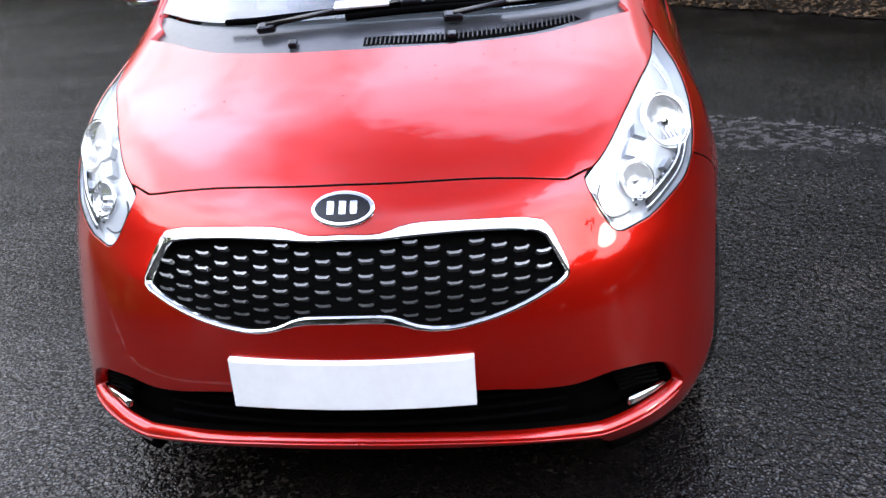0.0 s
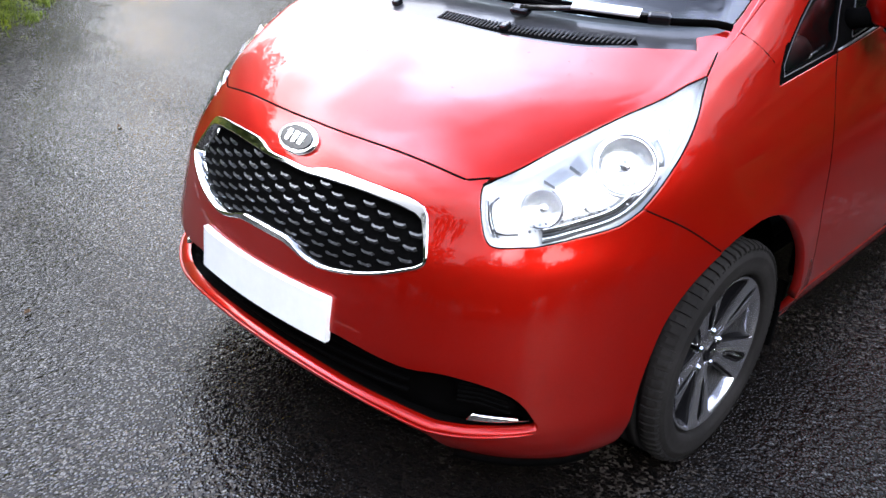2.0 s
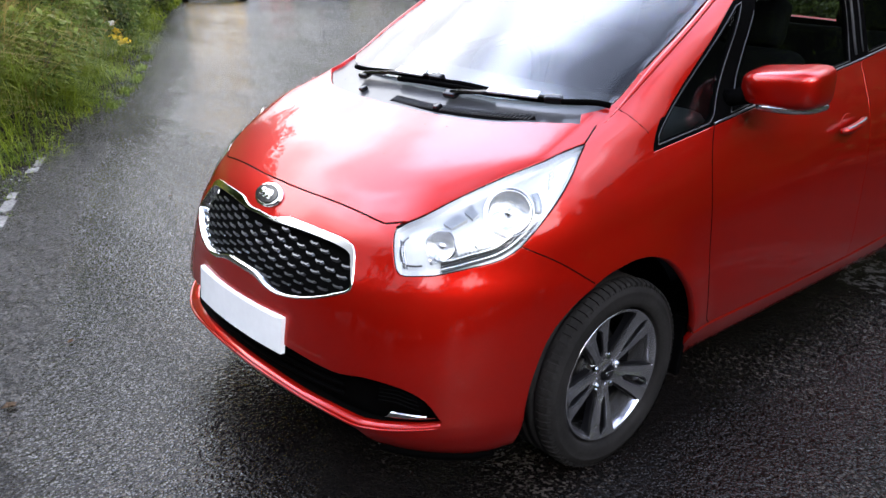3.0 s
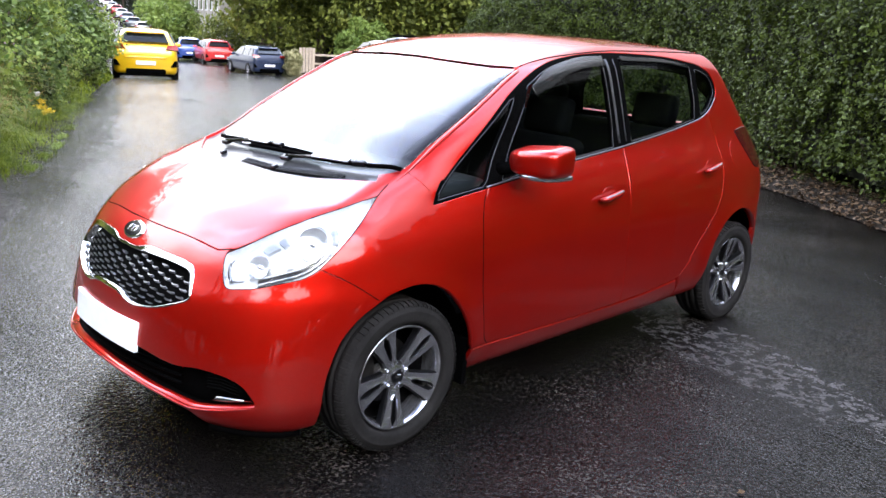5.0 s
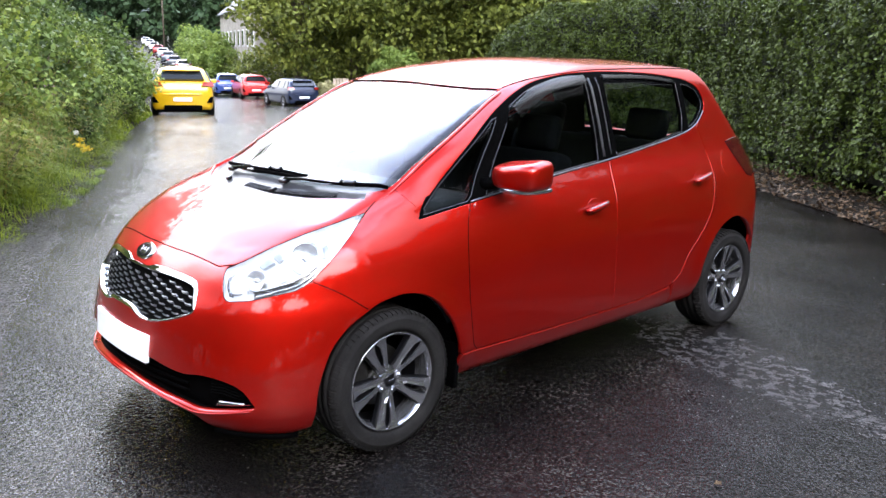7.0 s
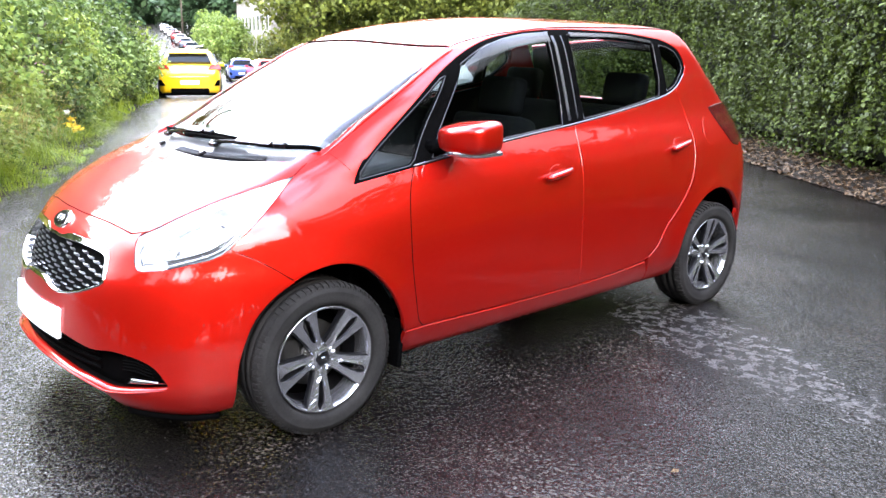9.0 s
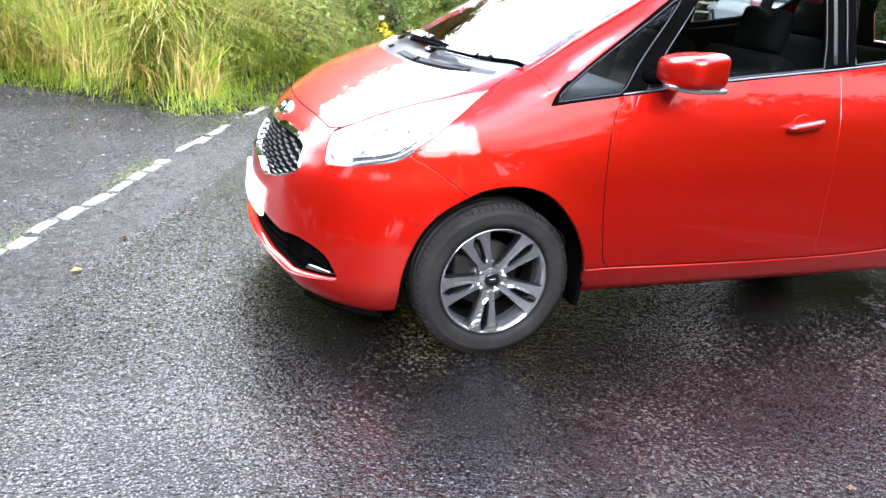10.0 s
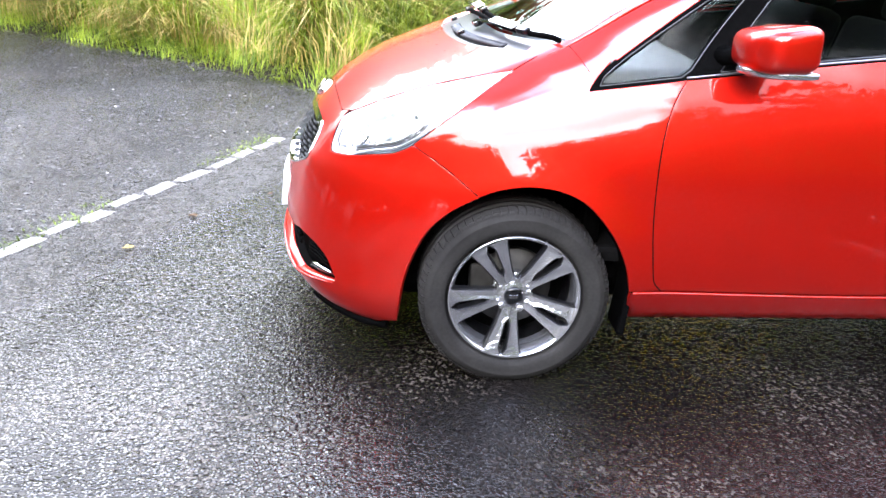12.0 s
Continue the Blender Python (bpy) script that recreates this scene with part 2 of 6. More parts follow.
    lengthwise.inputs["Scale"].default_value = (0.22, 1.3, 1)
    l.new(where, lengthwise.inputs["Vector"])
    bands = n.new("ShaderNodeTexNoise")
    bands.inputs["Scale"].default_value, bands.inputs["Detail"].default_value, bands.inputs["Roughness"].default_value = 1.0, 6, 0.65
    l.new(lengthwise.outputs[0], bands.inputs["Vector"])
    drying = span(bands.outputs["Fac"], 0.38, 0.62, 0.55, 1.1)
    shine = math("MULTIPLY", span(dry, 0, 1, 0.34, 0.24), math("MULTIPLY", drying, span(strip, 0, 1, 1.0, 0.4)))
    # gloss fades into the gaps between stones, standing in for their shade
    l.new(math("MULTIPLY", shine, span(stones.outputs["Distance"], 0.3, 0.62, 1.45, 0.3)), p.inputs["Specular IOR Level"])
    old = n.new("ShaderNodeMixRGB")
    old.blend_type = "ADD"
    old.inputs[2].default_value = (0.05, 0.045, 0.04, 1)
    l.new(math("MULTIPLY", dry, math("MULTIPLY", span(noise_at(1.7, 5, 0.65), 0.35, 0.65, 0.25, 1.2), math("MULTIPLY", span(grey.outputs[2], 0.5, 1.0, 0.0, 1.5), span(noise_at(22, 3, 0.6), 0.4, 0.6, 0.1, 1.6)))), old.inputs["Fac"]), l.new(pale.outputs["Color"], old.inputs[1])
    l.new(old.outputs["Color"], p.inputs["Base Color"])
    b = n.new("ShaderNodeBump")
    b.inputs["Strength"].default_value, b.inputs["Distance"].default_value = 0.55, 0.0056
    coarse = math("MULTIPLY", math("MULTIPLY", noise_at(36, 4, 0.65), dry), 2.4)
    height = math("ADD", coarse, math("ADD", span(stones.outputs["Distance"], 0.34, 0.66, 0.0, -0.42), math("ADD", span(gap.outputs["Distance"], 0.4, 0.75, 0.0, -0.4), math("MULTIPLY", noise_at(60, 2), 0.22))))
    l.new(height, b.inputs["Height"])
    l.new(b.outputs["Normal"], p.inputs["Normal"])
    return m


RED = material("red_car_paint", (0.40, 0.006, 0.0023), 0.42, 0.75, spec=0.05, grain=0.05, grain_size=0.002, coat=1.0, stain=0.03, stain_size=0.3)
RED.node_tree.nodes["Principled BSDF"].inputs["Coat IOR"].default_value = 1.56
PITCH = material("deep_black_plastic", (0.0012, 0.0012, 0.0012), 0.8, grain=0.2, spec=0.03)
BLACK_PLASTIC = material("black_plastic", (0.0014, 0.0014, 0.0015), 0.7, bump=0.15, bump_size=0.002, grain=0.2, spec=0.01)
GLOSS_BLACK = material("gloss_black", (0.004, 0.004, 0.005), 0.2, coat=0.15, spec=0.3)
DARK_GREY = material("dark_grey_plastic", (0.03, 0.031, 0.036), 0.32, coat=0.2, bump=0.1, bump_size=0.002, grain=0.15, stain=0.15, stain_size=0.1)
CHROME = material("chrome", (0.86, 0.87, 0.88), 0.06, 1.0)
SILVER = material("machined_alloy", (0.46, 0.46, 0.49), 0.17, 0.9, grain=0.05, grain_size=0.004, stain=0.1, stain_size=0.05)
GUNMETAL = material("dark_painted_alloy", (0.006, 0.006, 0.007), 0.35, 0.1, stain=0.2, stain_size=0.05, spec=0.2)
STEEL = material("bare_steel", (0.07, 0.067, 0.064), 0.55, 1.0, stain=0.3, stain_size=0.06)
GRILLE_BAR = material("satin_grille_bar", (0.24, 0.245, 0.26), 0.32, 0.85)
RUBBER = material("tyre_rubber", (0.017, 0.016, 0.0155), 0.75, spec=0.06, grain=0.15, grain_size=0.01, stain=0.3, stain_size=0.12, bump=0.2, bump_size=0.004)
LENS = glass_material("clear_lens", (0.97, 0.98, 0.99), 1.45)
SCREEN = glass_material("windscreen_glass", (0.75, 0.82, 0.84), 2.3)
TINTED = glass_material("tinted_glass", (0.5, 0.55, 0.55), 1.25)
REAR_GLASS = glass_material("rear_glass", (0.82, 0.86, 0.86), 1.3)
SMOKED = glass_material("smoked_acrylic", (0.2, 0.21, 0.23), 1.5)
REFLECTOR = material("lamp_reflector", (0.92, 0.93, 0.95), 0.22, 0.75)
LAMP_GREY = material("grey_lamp_facet", (0.3, 0.32, 0.34), 0.3, 0.5, grain=0.3, grain_size=0.004)
LAMP_WHITE = material("lamp_housing", (0.7, 0.72, 0.74), 0.25, 0.4, stain=0.05, stain_size=0.05)
TAIL_RED = material("red_tail_lens", (0.045, 0.002, 0.003), 0.1, coat=1.0)
PLATE = material("white_plate", (0.8, 0.81, 0.82), 0.35, grain=0.02, stain=0.03, stain_size=0.1, coat=0.3)
CLOTH = material("dark_seat_cloth", (0.006, 0.006, 0.007), 0.9, spec=0.1, bump=0.4, bump_size=0.004, grain=0.25)
DASH = material("smooth_dashboard_plastic", (0.012, 0.0125, 0.014), 0.55, stain=0.1, stain_size=0.2)
LINING = material("interior_lining", (0.007, 0.007, 0.008), 0.85, spec=0.1, stain=0.1, stain_size=0.2)
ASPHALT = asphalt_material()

# ---- the car's outer skin as a field, and panels cut out of it ----
def curve(t, keys):
    """A smooth curve through (t, value) keys, level beyond them."""
    k = np.array(keys, float)
    x, v = k[:, 0], k[:, 1]
    s = np.diff(v) / np.diff(x)
    m = np.zeros(len(x))
    m[0], m[-1] = s[0], s[-1]
    same = s[1:] * s[:-1] > 0
    m[1:-1] = np.where(same, (np.diff(x)[1:] + np.diff(x)[:-1]) / (np.diff(x)[1:] / np.where(same, s[:-1], 1) + np.diff(x)[:-1] / np.where(same, s[1:], 1)), 0)
    t = np.clip(t, x[0], x[-1])
    i = np.clip(np.searchsorted(x, t, side="right") - 1, 0, len(x) - 2)
    h = x[i + 1] - x[i]
    u = (t - x[i]) / h
    return ((1 + 2 * u) * (1 - u) ** 2 * v[i] + u * (1 - u) ** 2 * h * m[i] + u * u * (3 - 2 * u) * v[i + 1] + u * u * (u - 1) * h * m[i + 1])


def smax(a, b, k):
    """The larger of two fields, with a rounded edge of about k metres."""
    h = np.maximum(k - np.abs(a - b), 0) / k
    return np.maximum(a, b) + h * h * k / 4


SECTION = [(0.1, 0.77), (0.2, 0.80), (0.26, 0.832), (0.36, 0.868), (0.5, 0.878), (0.7, 0.879), (0.84, 0.868), (0.92, 0.852), (1.0, 0.822), (1.1, 0.775), (1.3, 0.716), (1.5, 0.65), (1.6, 0.61)]
NOSE = [(0.1, 0.16), (0.18, 0.1), (0.22, 0.066), (0.28, 0.034), (0.31, 0.03), (0.42, 0.03), (0.53, 0.042), (0.6, 0.056), (0.66, 0.075), (0.72, 0.11), (0.8, 0.155), (0.86, 0.21), (0.95, 0.33), (1.1, 0.55)]
PROFILE = [(0.0, 0.62), (0.1, 0.735), (0.169, 0.81), (0.22, 0.85), (0.3, 0.90), (0.45, 0.97), (0.66, 1.05), (0.78, 1.098), (1.0, 1.222), (1.3, 1.38), (1.5, 1.474), (1.62, 1.516), (1.9, 1.57), (2.4, 1.606), (3.0, 1.60), (3.5, 1.568), (3.8, 1.538), (4.2, 1.46)]
TAIL = [(0.1, 3.85), (0.25, 3.98), (0.4, 4.05), (0.6, 4.07), (0.8, 4.05), (0.95, 3.98), (1.08, 3.9), (1.2, 3.8), (1.37, 3.64), (1.45, 3.56), (1.54, 3.47), (1.62, 3.4)]
BELLY = [(0, 0.2), (0.4, 0.178), (0.6, 0.2), (1.2, 0.22), (3.0, 0.215), (3.9, 0.24), (4.1, 0.3)]


def body_field(x, y, z):
    """Below zero inside the car's outer skin, above zero outside it."""
    a = np.abs(x)
    pinch = curve(y, [(0.3, 0.12), (0.776, 0.095), (1.0, 0.068), (1.3, 0.03), (1.8, 0)]) * curve(z, [(0.55, 0), (0.8, 0.45), (1.0, 1), (1.6, 0.6)])
    waist = curve(y, [(2.7, 0), (3.445, 0.02), (3.8, 0.06), (4.1, 0.13)])
    flare = 0.0
    for axle in (0.83, 3.445):
        r = np.hypot(y - axle, z - 0.31)
        flare = flare + 0.014 * np.exp(-((r - 0.36) / 0.07) ** 2) * curve(z, [(0.2, 0), (0.4, 1)])
    side = a - (curve(z, SECTION) - pinch - waist + flare)
    front = curve(z, NOSE) + curve(z, [(0.3, 0.25), (0.7, 0.38), (1.0, 0.4)]) * a ** 2 + 1.0 * a ** 7 - y
    bow = curve(y, [(0.1, 0.3), (1.0, 0.34), (1.8, 0.32), (2.4, 0)])
    top = (z - curve(y - bow * a ** 2, PROFILE) + curve(y, [(0.4, 0.03), (1.2, 0.06), (2.0, 0.11)]) * a ** 2) * 0.85
    back = y - curve(z, TAIL) + curve(z, [(0.9, 0.14), (1.3, 0.28)]) * a ** 2 + 0.8 * a ** 8
    under = curve(y, BELLY) - z
    f = smax(smax(side, top, 0.09), smax(front, back, 0.05), 0.07)
    return smax(f, under, 0.05)


def slope(p, e=0.003):
    """The outward normals of the skin at the points p."""
    g = np.stack([body_field(*(p + e * np.eye(3)[i]).T) - body_field(*(p - e * np.eye(3)[i]).T) for i in range(3)], 1)
    return g / np.linalg.norm(g, axis=1, keepdims=True)


def onto_body(p, way, depth=0.0, reach=3.0):
    """Slides the points p along way until they meet the skin, or its copy depth metres inside."""
    p, way = np.asarray(p, float), np.broadcast_to(np.asarray(way, float), np.shape(p))
    d = np.zeros(len(p))
    for _ in range(110):
        s = np.clip((body_field(*(p + way * d[:, None]).T) + depth) * 0.6, -0.08, 0.08)
        d = np.clip(d + s, 0, reach)
        if np.abs(s).max() < 2e-5:
            break
    return p + way * d[:, None]


# Each view lays the skin out flat: places on paper to starting points and ways inward, and places in space back to paper.
def view_side(q):
    return np.stack([np.full(len(q), 1.6), q[:, 0], q[:, 1]], 1), np.array([[-1.0, 0, 0]])


def view_top(q):
    return np.stack([q[:, 0], q[:, 1], np.full(len(q), 2.2)], 1), np.array([[0, 0, -1.0]])


def view_front(q):
    return np.stack([q[:, 0], np.full(len(q), -0.6), q[:, 1]], 1), np.array([[0, 1.0, 0]])


def view_round(q):
    a = q[:, 0] / 0.9
    way = np.stack([np.sin(a), -np.cos(a), 0 * a], 1)
    return np.stack([0 * a, 0 * a + 1.0, q[:, 1]], 1) + 1.7 * way, -way


def view_tube(q):
    a = q[:, 0] / 0.7
    way = np.stack([np.sin(a), 0 * a, np.cos(a)], 1)
    return np.stack([0 * a, q[:, 1], 0 * a + 0.9], 1) + 1.4 * way, -way


def view_rear(q):
    a = q[:, 0] / 0.9
    way = np.stack([np.sin(a), np.cos(a), 0 * a], 1)
    return np.stack([0 * a, 0 * a + 3.2, q[:, 1]], 1) + 1.7 * way, -way


FLAT = {view_side: lambda p: p[:, 1:3], view_top: lambda p: p[:, :2], view_front: lambda p: p[:, [0, 2]],
        view_round: lambda p: np.stack([0.9 * np.arctan2(p[:, 0], 1.0 - p[:, 1]), p[:, 2]], 1),
        view_tube: lambda p: np.stack([0.7 * np.arctan2(p[:, 0], p[:, 2] - 0.9), p[:, 1]], 1),
        view_rear: lambda p: np.stack([0.9 * np.arctan2(p[:, 0], p[:, 1] - 3.2), p[:, 2]], 1)}


def run(points, step=0.02):
    """A smooth line through the points, sampled about every step."""
    p = np.array(points, float)
    if len(p) < 3:
        return p if len(p) == 1 else p[0] + (p[-1] - p[0]) * np.linspace(0, 1, max(2, int(np.linalg.norm(p[1] - p[0]) / step) + 1))[:, None]
    q = np.vstack([2 * p[0] - p[1], p, 2 * p[-1] - p[-2]])
    out = []
    for i in range(1, len(q) - 2):
        n = max(2, int(np.linalg.norm(q[i + 1] - q[i]) / step))
        u = np.linspace(0, 1, n, endpoint=False)[:, None]
        a, b, c, d = q[i - 1:i + 3]
        out.append(0.5 * (2 * b + (c - a) * u + (2 * a - 5 * b + 4 * c - d) * u ** 2 + (3 * b - a - 3 * c + d) * u ** 3))
    return np.vstack(out + [p[-1:]])


def outline(view, runs, whole=False, step=0.02):
    """Runs drawn in their own views, laid out in one view and joined into a closed line. whole: the runs give the left half, from the middle to the middle."""
    got = []
    for drawn, points in runs:
        q = run(points, step)
        got.append(q if drawn is view else FLAT[view](onto_body(*drawn(q))))
    q = np.vstack(got)
    if whole:
        q[[0, -1], 0] = 0
        q = np.vstack([q, (q[1:-1] * (-1, 1))[::-1]])
    keep = np.linalg.norm(q - np.roll(q, 1, 0), axis=1) > 0.002
    return q[keep]


def inside(q, loop):
    x, y = q[:, :1], q[:, 1:]
    a, b = loop, np.roll(loop, -1, 0)
    cross = ((a[:, 1] > y) != (b[:, 1] > y)) & (x < (b[:, 0] - a[:, 0]) * (y - a[:, 1]) / (b[:, 1] - a[:, 1] + 1e-12) + a[:, 0])
    return cross.sum(1) % 2 == 1


def outward(loop):
    t = np.roll(loop, -1, 0) - np.roll(loop, 1, 0)
    t /= np.linalg.norm(t, axis=1, keepdims=True) + 1e-12
    n = np.stack([t[:, 1], -t[:, 0]], 1)
    area = np.sum(loop[:, 0] * np.roll(loop[:, 1], -1) - loop[:, 1] * np.roll(loop[:, 0], -1))
    return n if area > 0 else -n


def mesh_object(name, verts, faces, mat, parent=None, label="", normals=None, smooth=True):
    me = bpy.data.meshes.new(name)
    me.from_pydata(np.asarray(verts).tolist(), [], [tuple(map(int, f)) for f in faces])
    me.materials.append(mat)
    if smooth:
        me.polygons.foreach_set("use_smooth", [True] * len(me.polygons))
    me.update()
    if normals is not None:
        me.normals_split_custom_set_from_vertices(np.asarray(normals).tolist())
    ob = new(name, me)
    ob.parent = parent
    if label:
        tagged(ob, label)
    return ob


def panel(name, view, loop, mat, parent, label="", holes=(), depth=0.0, thick=0.018, step=0.03, gap=0.0025, mirror=False, lip=0.0018):
    """A sheet that follows the skin inside a closed line, with a rolled edge. depth: how far it lies under the skin. mirror: build its twin on the other side too."""
    loops, dirs = [], []
    for i, lp in enumerate((loop, *holes)):
        out = outward(lp) * (1 if i == 0 else -1)
        loops.append(lp - out * gap), dirs.append(out)
    lo, hi = loops[0].min(0), loops[0].max(0)
    gx, gy = np.meshgrid(np.arange(lo[0], hi[0], step), np.arange(lo[1], hi[1], step))
    gx[1::2] += step / 2
    grid = np.stack([gx.ravel(), gy.ravel()], 1)
    ok = inside(grid, loops[0])
    for lp in loops[1:]:
        ok &= ~inside(grid, lp)
    grid = grid[ok]
    edge = np.vstack(loops)
    if len(grid):
        far = np.array([np.min(np.sum((edge - g) ** 2, 1)) for g in grid]) > (0.45 * step) ** 2
        grid = grid[far]
    q = np.vstack([edge, grid])
    ring, start = [], 0
    for lp in loops:
        n = len(lp)
        ring += [(start + i, start + (i + 1) % n) for i in range(n)]
        start += n
    from mathutils.geometry import delaunay_2d_cdt
    vo, _, fo, *_ = delaunay_2d_cdt([Vector(v) for v in q], ring, [], 0, 1e-6)
    q2 = np.array([tuple(v) for v in vo])
    tri = np.array([f for f in fo if len(f) == 3])
    mid = q2[tri].mean(1)
    ok = inside(mid, loops[0])
    for lp in loops[1:]:
        ok &= ~inside(mid, lp)
    tri = tri[ok]
    p = onto_body(*view(q2))
    n = slope(p)
    p = p - n * depth
    t = p[tri]
    flip = np.einsum("ij,ij->i", np.cross(t[:, 1] - t[:, 0], t[:, 2] - t[:, 0]), n[tri[:, 0]]) < 0
    tri[flip] = tri[flip][:, ::-1]
    # the rolled edge and the flange behind it
    eo = np.vstack(dirs)
    pe = onto_body(*view(edge))
    ne = slope(pe)
    te = onto_body(*view(edge + eo * 0.004)) - pe
    te -= ne * np.einsum("ij,ij->i", te, ne)[:, None]
    te /= np.linalg.norm(te, axis=1, keepdims=True) + 1e-9
    pe = pe - ne * depth
    k, m = len(p), len(edge)
    verts = np.vstack([p, pe, pe + (te - ne) * lip, pe + te * lip - ne * thick])
    norms = np.vstack([n, ne, (te + ne) / 1.414, te])
    faces = [tuple(f) for f in tri]
    for i, (a, b) in enumerate(ring):
        fwd = np.dot(np.cross(pe[b] - pe[a], -ne[a]), te[a]) > 0
        for r in (0, 1):
            f = (k + r * m + a, k + r * m + b, k + (r + 1) * m + b, k + (r + 1) * m + a)
            faces.append(f if fwd else f[::-1])
    ob = mesh_object(name, verts, faces, mat, parent, label, norms)
    if mirror:
        mesh_object(name, verts * (-1, 1, 1), [f[::-1] for f in faces], mat, parent, label, norms * (-1, 1, 1))
    return ob


def part(name, bm, mat, parent, label="", smooth=False):
    me = bpy.data.meshes.new(name)
    bm.to_mesh(me)
    bm.free()
    me.materials.append(mat)
    if smooth:
        me.polygons.foreach_set("use_smooth", [True] * len(me.polygons))
    ob = new(name, me)
    ob.parent = parent
    if label:
        tagged(ob, label)
    return ob


def box(bm, size, m, bevel=0.0, seg=2):
    r = bmesh.ops.create_cube(bm, size=1, matrix=m @ Matrix.Diagonal((*size, 1)))
    if bevel:
        edges = {e for v in r["verts"] for e in v.link_edges}
        bmesh.ops.bevel(bm, geom=list(edges), offset=bevel, segments=seg, affect="EDGES", profile=0.6)


def lathe(profile, turns=64):
    """A ring surface: (radius, along) pairs turned about the x axis."""
    pr = np.array(profile, float)
    a = np.linspace(0, 2 * np.pi, turns, endpoint=False)
    v = np.stack([np.repeat(pr[:, 1][None], turns, 0), pr[:, 0] * np.cos(a)[:, None], pr[:, 0] * np.sin(a)[:, None]], 2).reshape(-1, 3)
    k = len(pr)
    f = [(i * k + j, i * k + j + 1, (i + 1) % turns * k + j + 1, (i + 1) % turns * k + j) for i in range(turns) for j in range(k - 1)]
    return v, f


def tube_mesh(points, radius, sides=10, flat=1.0):
    """A bar along a line of points; radius may change along it."""
    p = np.array(points, float)
    r = np.broadcast_to(radius, len(p))
    t = np.gradient(p, axis=0)
    t /= np.linalg.norm(t, axis=1, keepdims=True)
    u = np.cross(t, (0, 0, 1.0) if abs(t[0][2]) < 0.9 else (0, 1.0, 0))
    u /= np.linalg.norm(u, axis=1, keepdims=True)
    w = np.cross(u, t)
    a = np.linspace(0, 2 * np.pi, sides, endpoint=False)
    v = (p[:, None] + r[:, None, None] * (np.cos(a)[None, :, None] * u[:, None] + flat * np.sin(a)[None, :, None] * w[:, None])).reshape(-1, 3)
    f = [(i * sides + j, i * sides + (j + 1) % sides, (i + 1) * sides + (j + 1) % sides, (i + 1) * sides + j) for i in range(len(p) - 1) for j in range(sides)]
    f += [tuple(range(sides))[::-1], tuple((len(p) - 1) * sides + j for j in range(sides))]
    return v, f


def on_skin(view, points, depth=0.0):
    p = onto_body(*view(np.array(points, float)))
    return p - slope(p) * depth

# ---- the red car: lines that neighbouring panels share ----
S, T, F = view_side, view_top, view_front
HOOD_FRONT = (F, [(0, 0.843), (0.235, 0.839), (0.36, 0.83), (0.455, 0.817)])
HOOD_CORNER = (F, [(0.462, 0.817), (0.5, 0.826)])
LAMP_TOP = (S, [(0.31, 0.828), (0.43, 0.89), (0.58, 0.948), (0.714, 0.985), (0.80, 1.002)])
LAMP_BACK = (S, [(0.80, 1.0), (0.73, 0.955), (0.66, 0.905), (0.59, 0.852), (0.505, 0.783)])
LAMP_LOW = (S, [(0.5, 0.778), (0.45, 0.75), (0.376, 0.732), (0.30, 0.712)])
LAMP_IN = (F, [(0.58, 0.706), (0.562, 0.709), (0.545, 0.724), (0.527, 0.752), (0.503, 0.795), (0.497, 0.812)])
HOOD_TIP = (T, [(0.693, 0.81), (0.675, 0.845)])
HOOD_REAR = (T, [(0.66, 0.85), (0.56, 0.78), (0.40, 0.683), (0.2, 0.632), (0, 0.618)])
SCREEN_LOW = (T, [(0, 0.75), (0.2, 0.765), (0.361, 0.798), (0.52, 0.868), (0.655, 0.965)])
SCREEN_SIDE = (T, [(0.655, 0.99), (0.648, 1.1), (0.632, 1.35), (0.585, 1.65)])
SCREEN_TOP = (T, [(0.572, 1.668), (0.45, 1.6), (0.25, 1.547), (0, 1.53)])
ARCH_FRONT = (S, [(0.70, 0.648), (0.62, 0.60), (0.55, 0.53), (0.503, 0.44), (0.475, 0.35), (0.466, 0.27), (0.463, 0.205)])
ARCH_BACK = (S, [(1.192, 0.24), (1.188, 0.32), (1.165, 0.43), (1.115, 0.535), (1.035, 0.63), (0.95, 0.675), (0.85, 0.689), (0.76, 0.675), (0.70, 0.65)])
BUMPER_SEAM = (S, [(0.51, 0.776), (0.60, 0.725), (0.695, 0.655)])
DOOR_FRONT = (S, [(1.30, 1.0), (1.262, 0.93), (1.238, 0.84), (1.228, 0.72), (1.232, 0.56), (1.25, 0.42), (1.262, 0.38), (1.285, 0.357)])
DOOR_MIDDLE = (S, [(2.29, 1.103), (2.272, 0.97), (2.262, 0.8), (2.262, 0.55), (2.27, 0.345)])
DOOR_REAR = (S, [(3.17, 1.235), (3.212, 1.12), (3.226, 0.99), (3.215, 0.88), (3.165, 0.74), (3.06, 0.62), (2.96, 0.53), (2.9, 0.44), (2.83, 0.388), (2.79, 0.373)])
SILL_FRONT, SILL_REAR = (S, [(2.268, 0.343), (1.8, 0.345), (1.295, 0.355)]), (S, [(2.77, 0.37), (2.55, 0.352), (2.278, 0.344)])
GLASS_LOW = [(1.02, 0.959), (1.3, 1.0), (1.765, 1.057), (2.29, 1.105), (2.7, 1.152), (3.03, 1.2), (3.17, 1.245), (3.262, 1.31)]
GLASS_BACK = [(3.29, 1.345), (3.285, 1.39), (3.24, 1.45), (3.15, 1.487)]
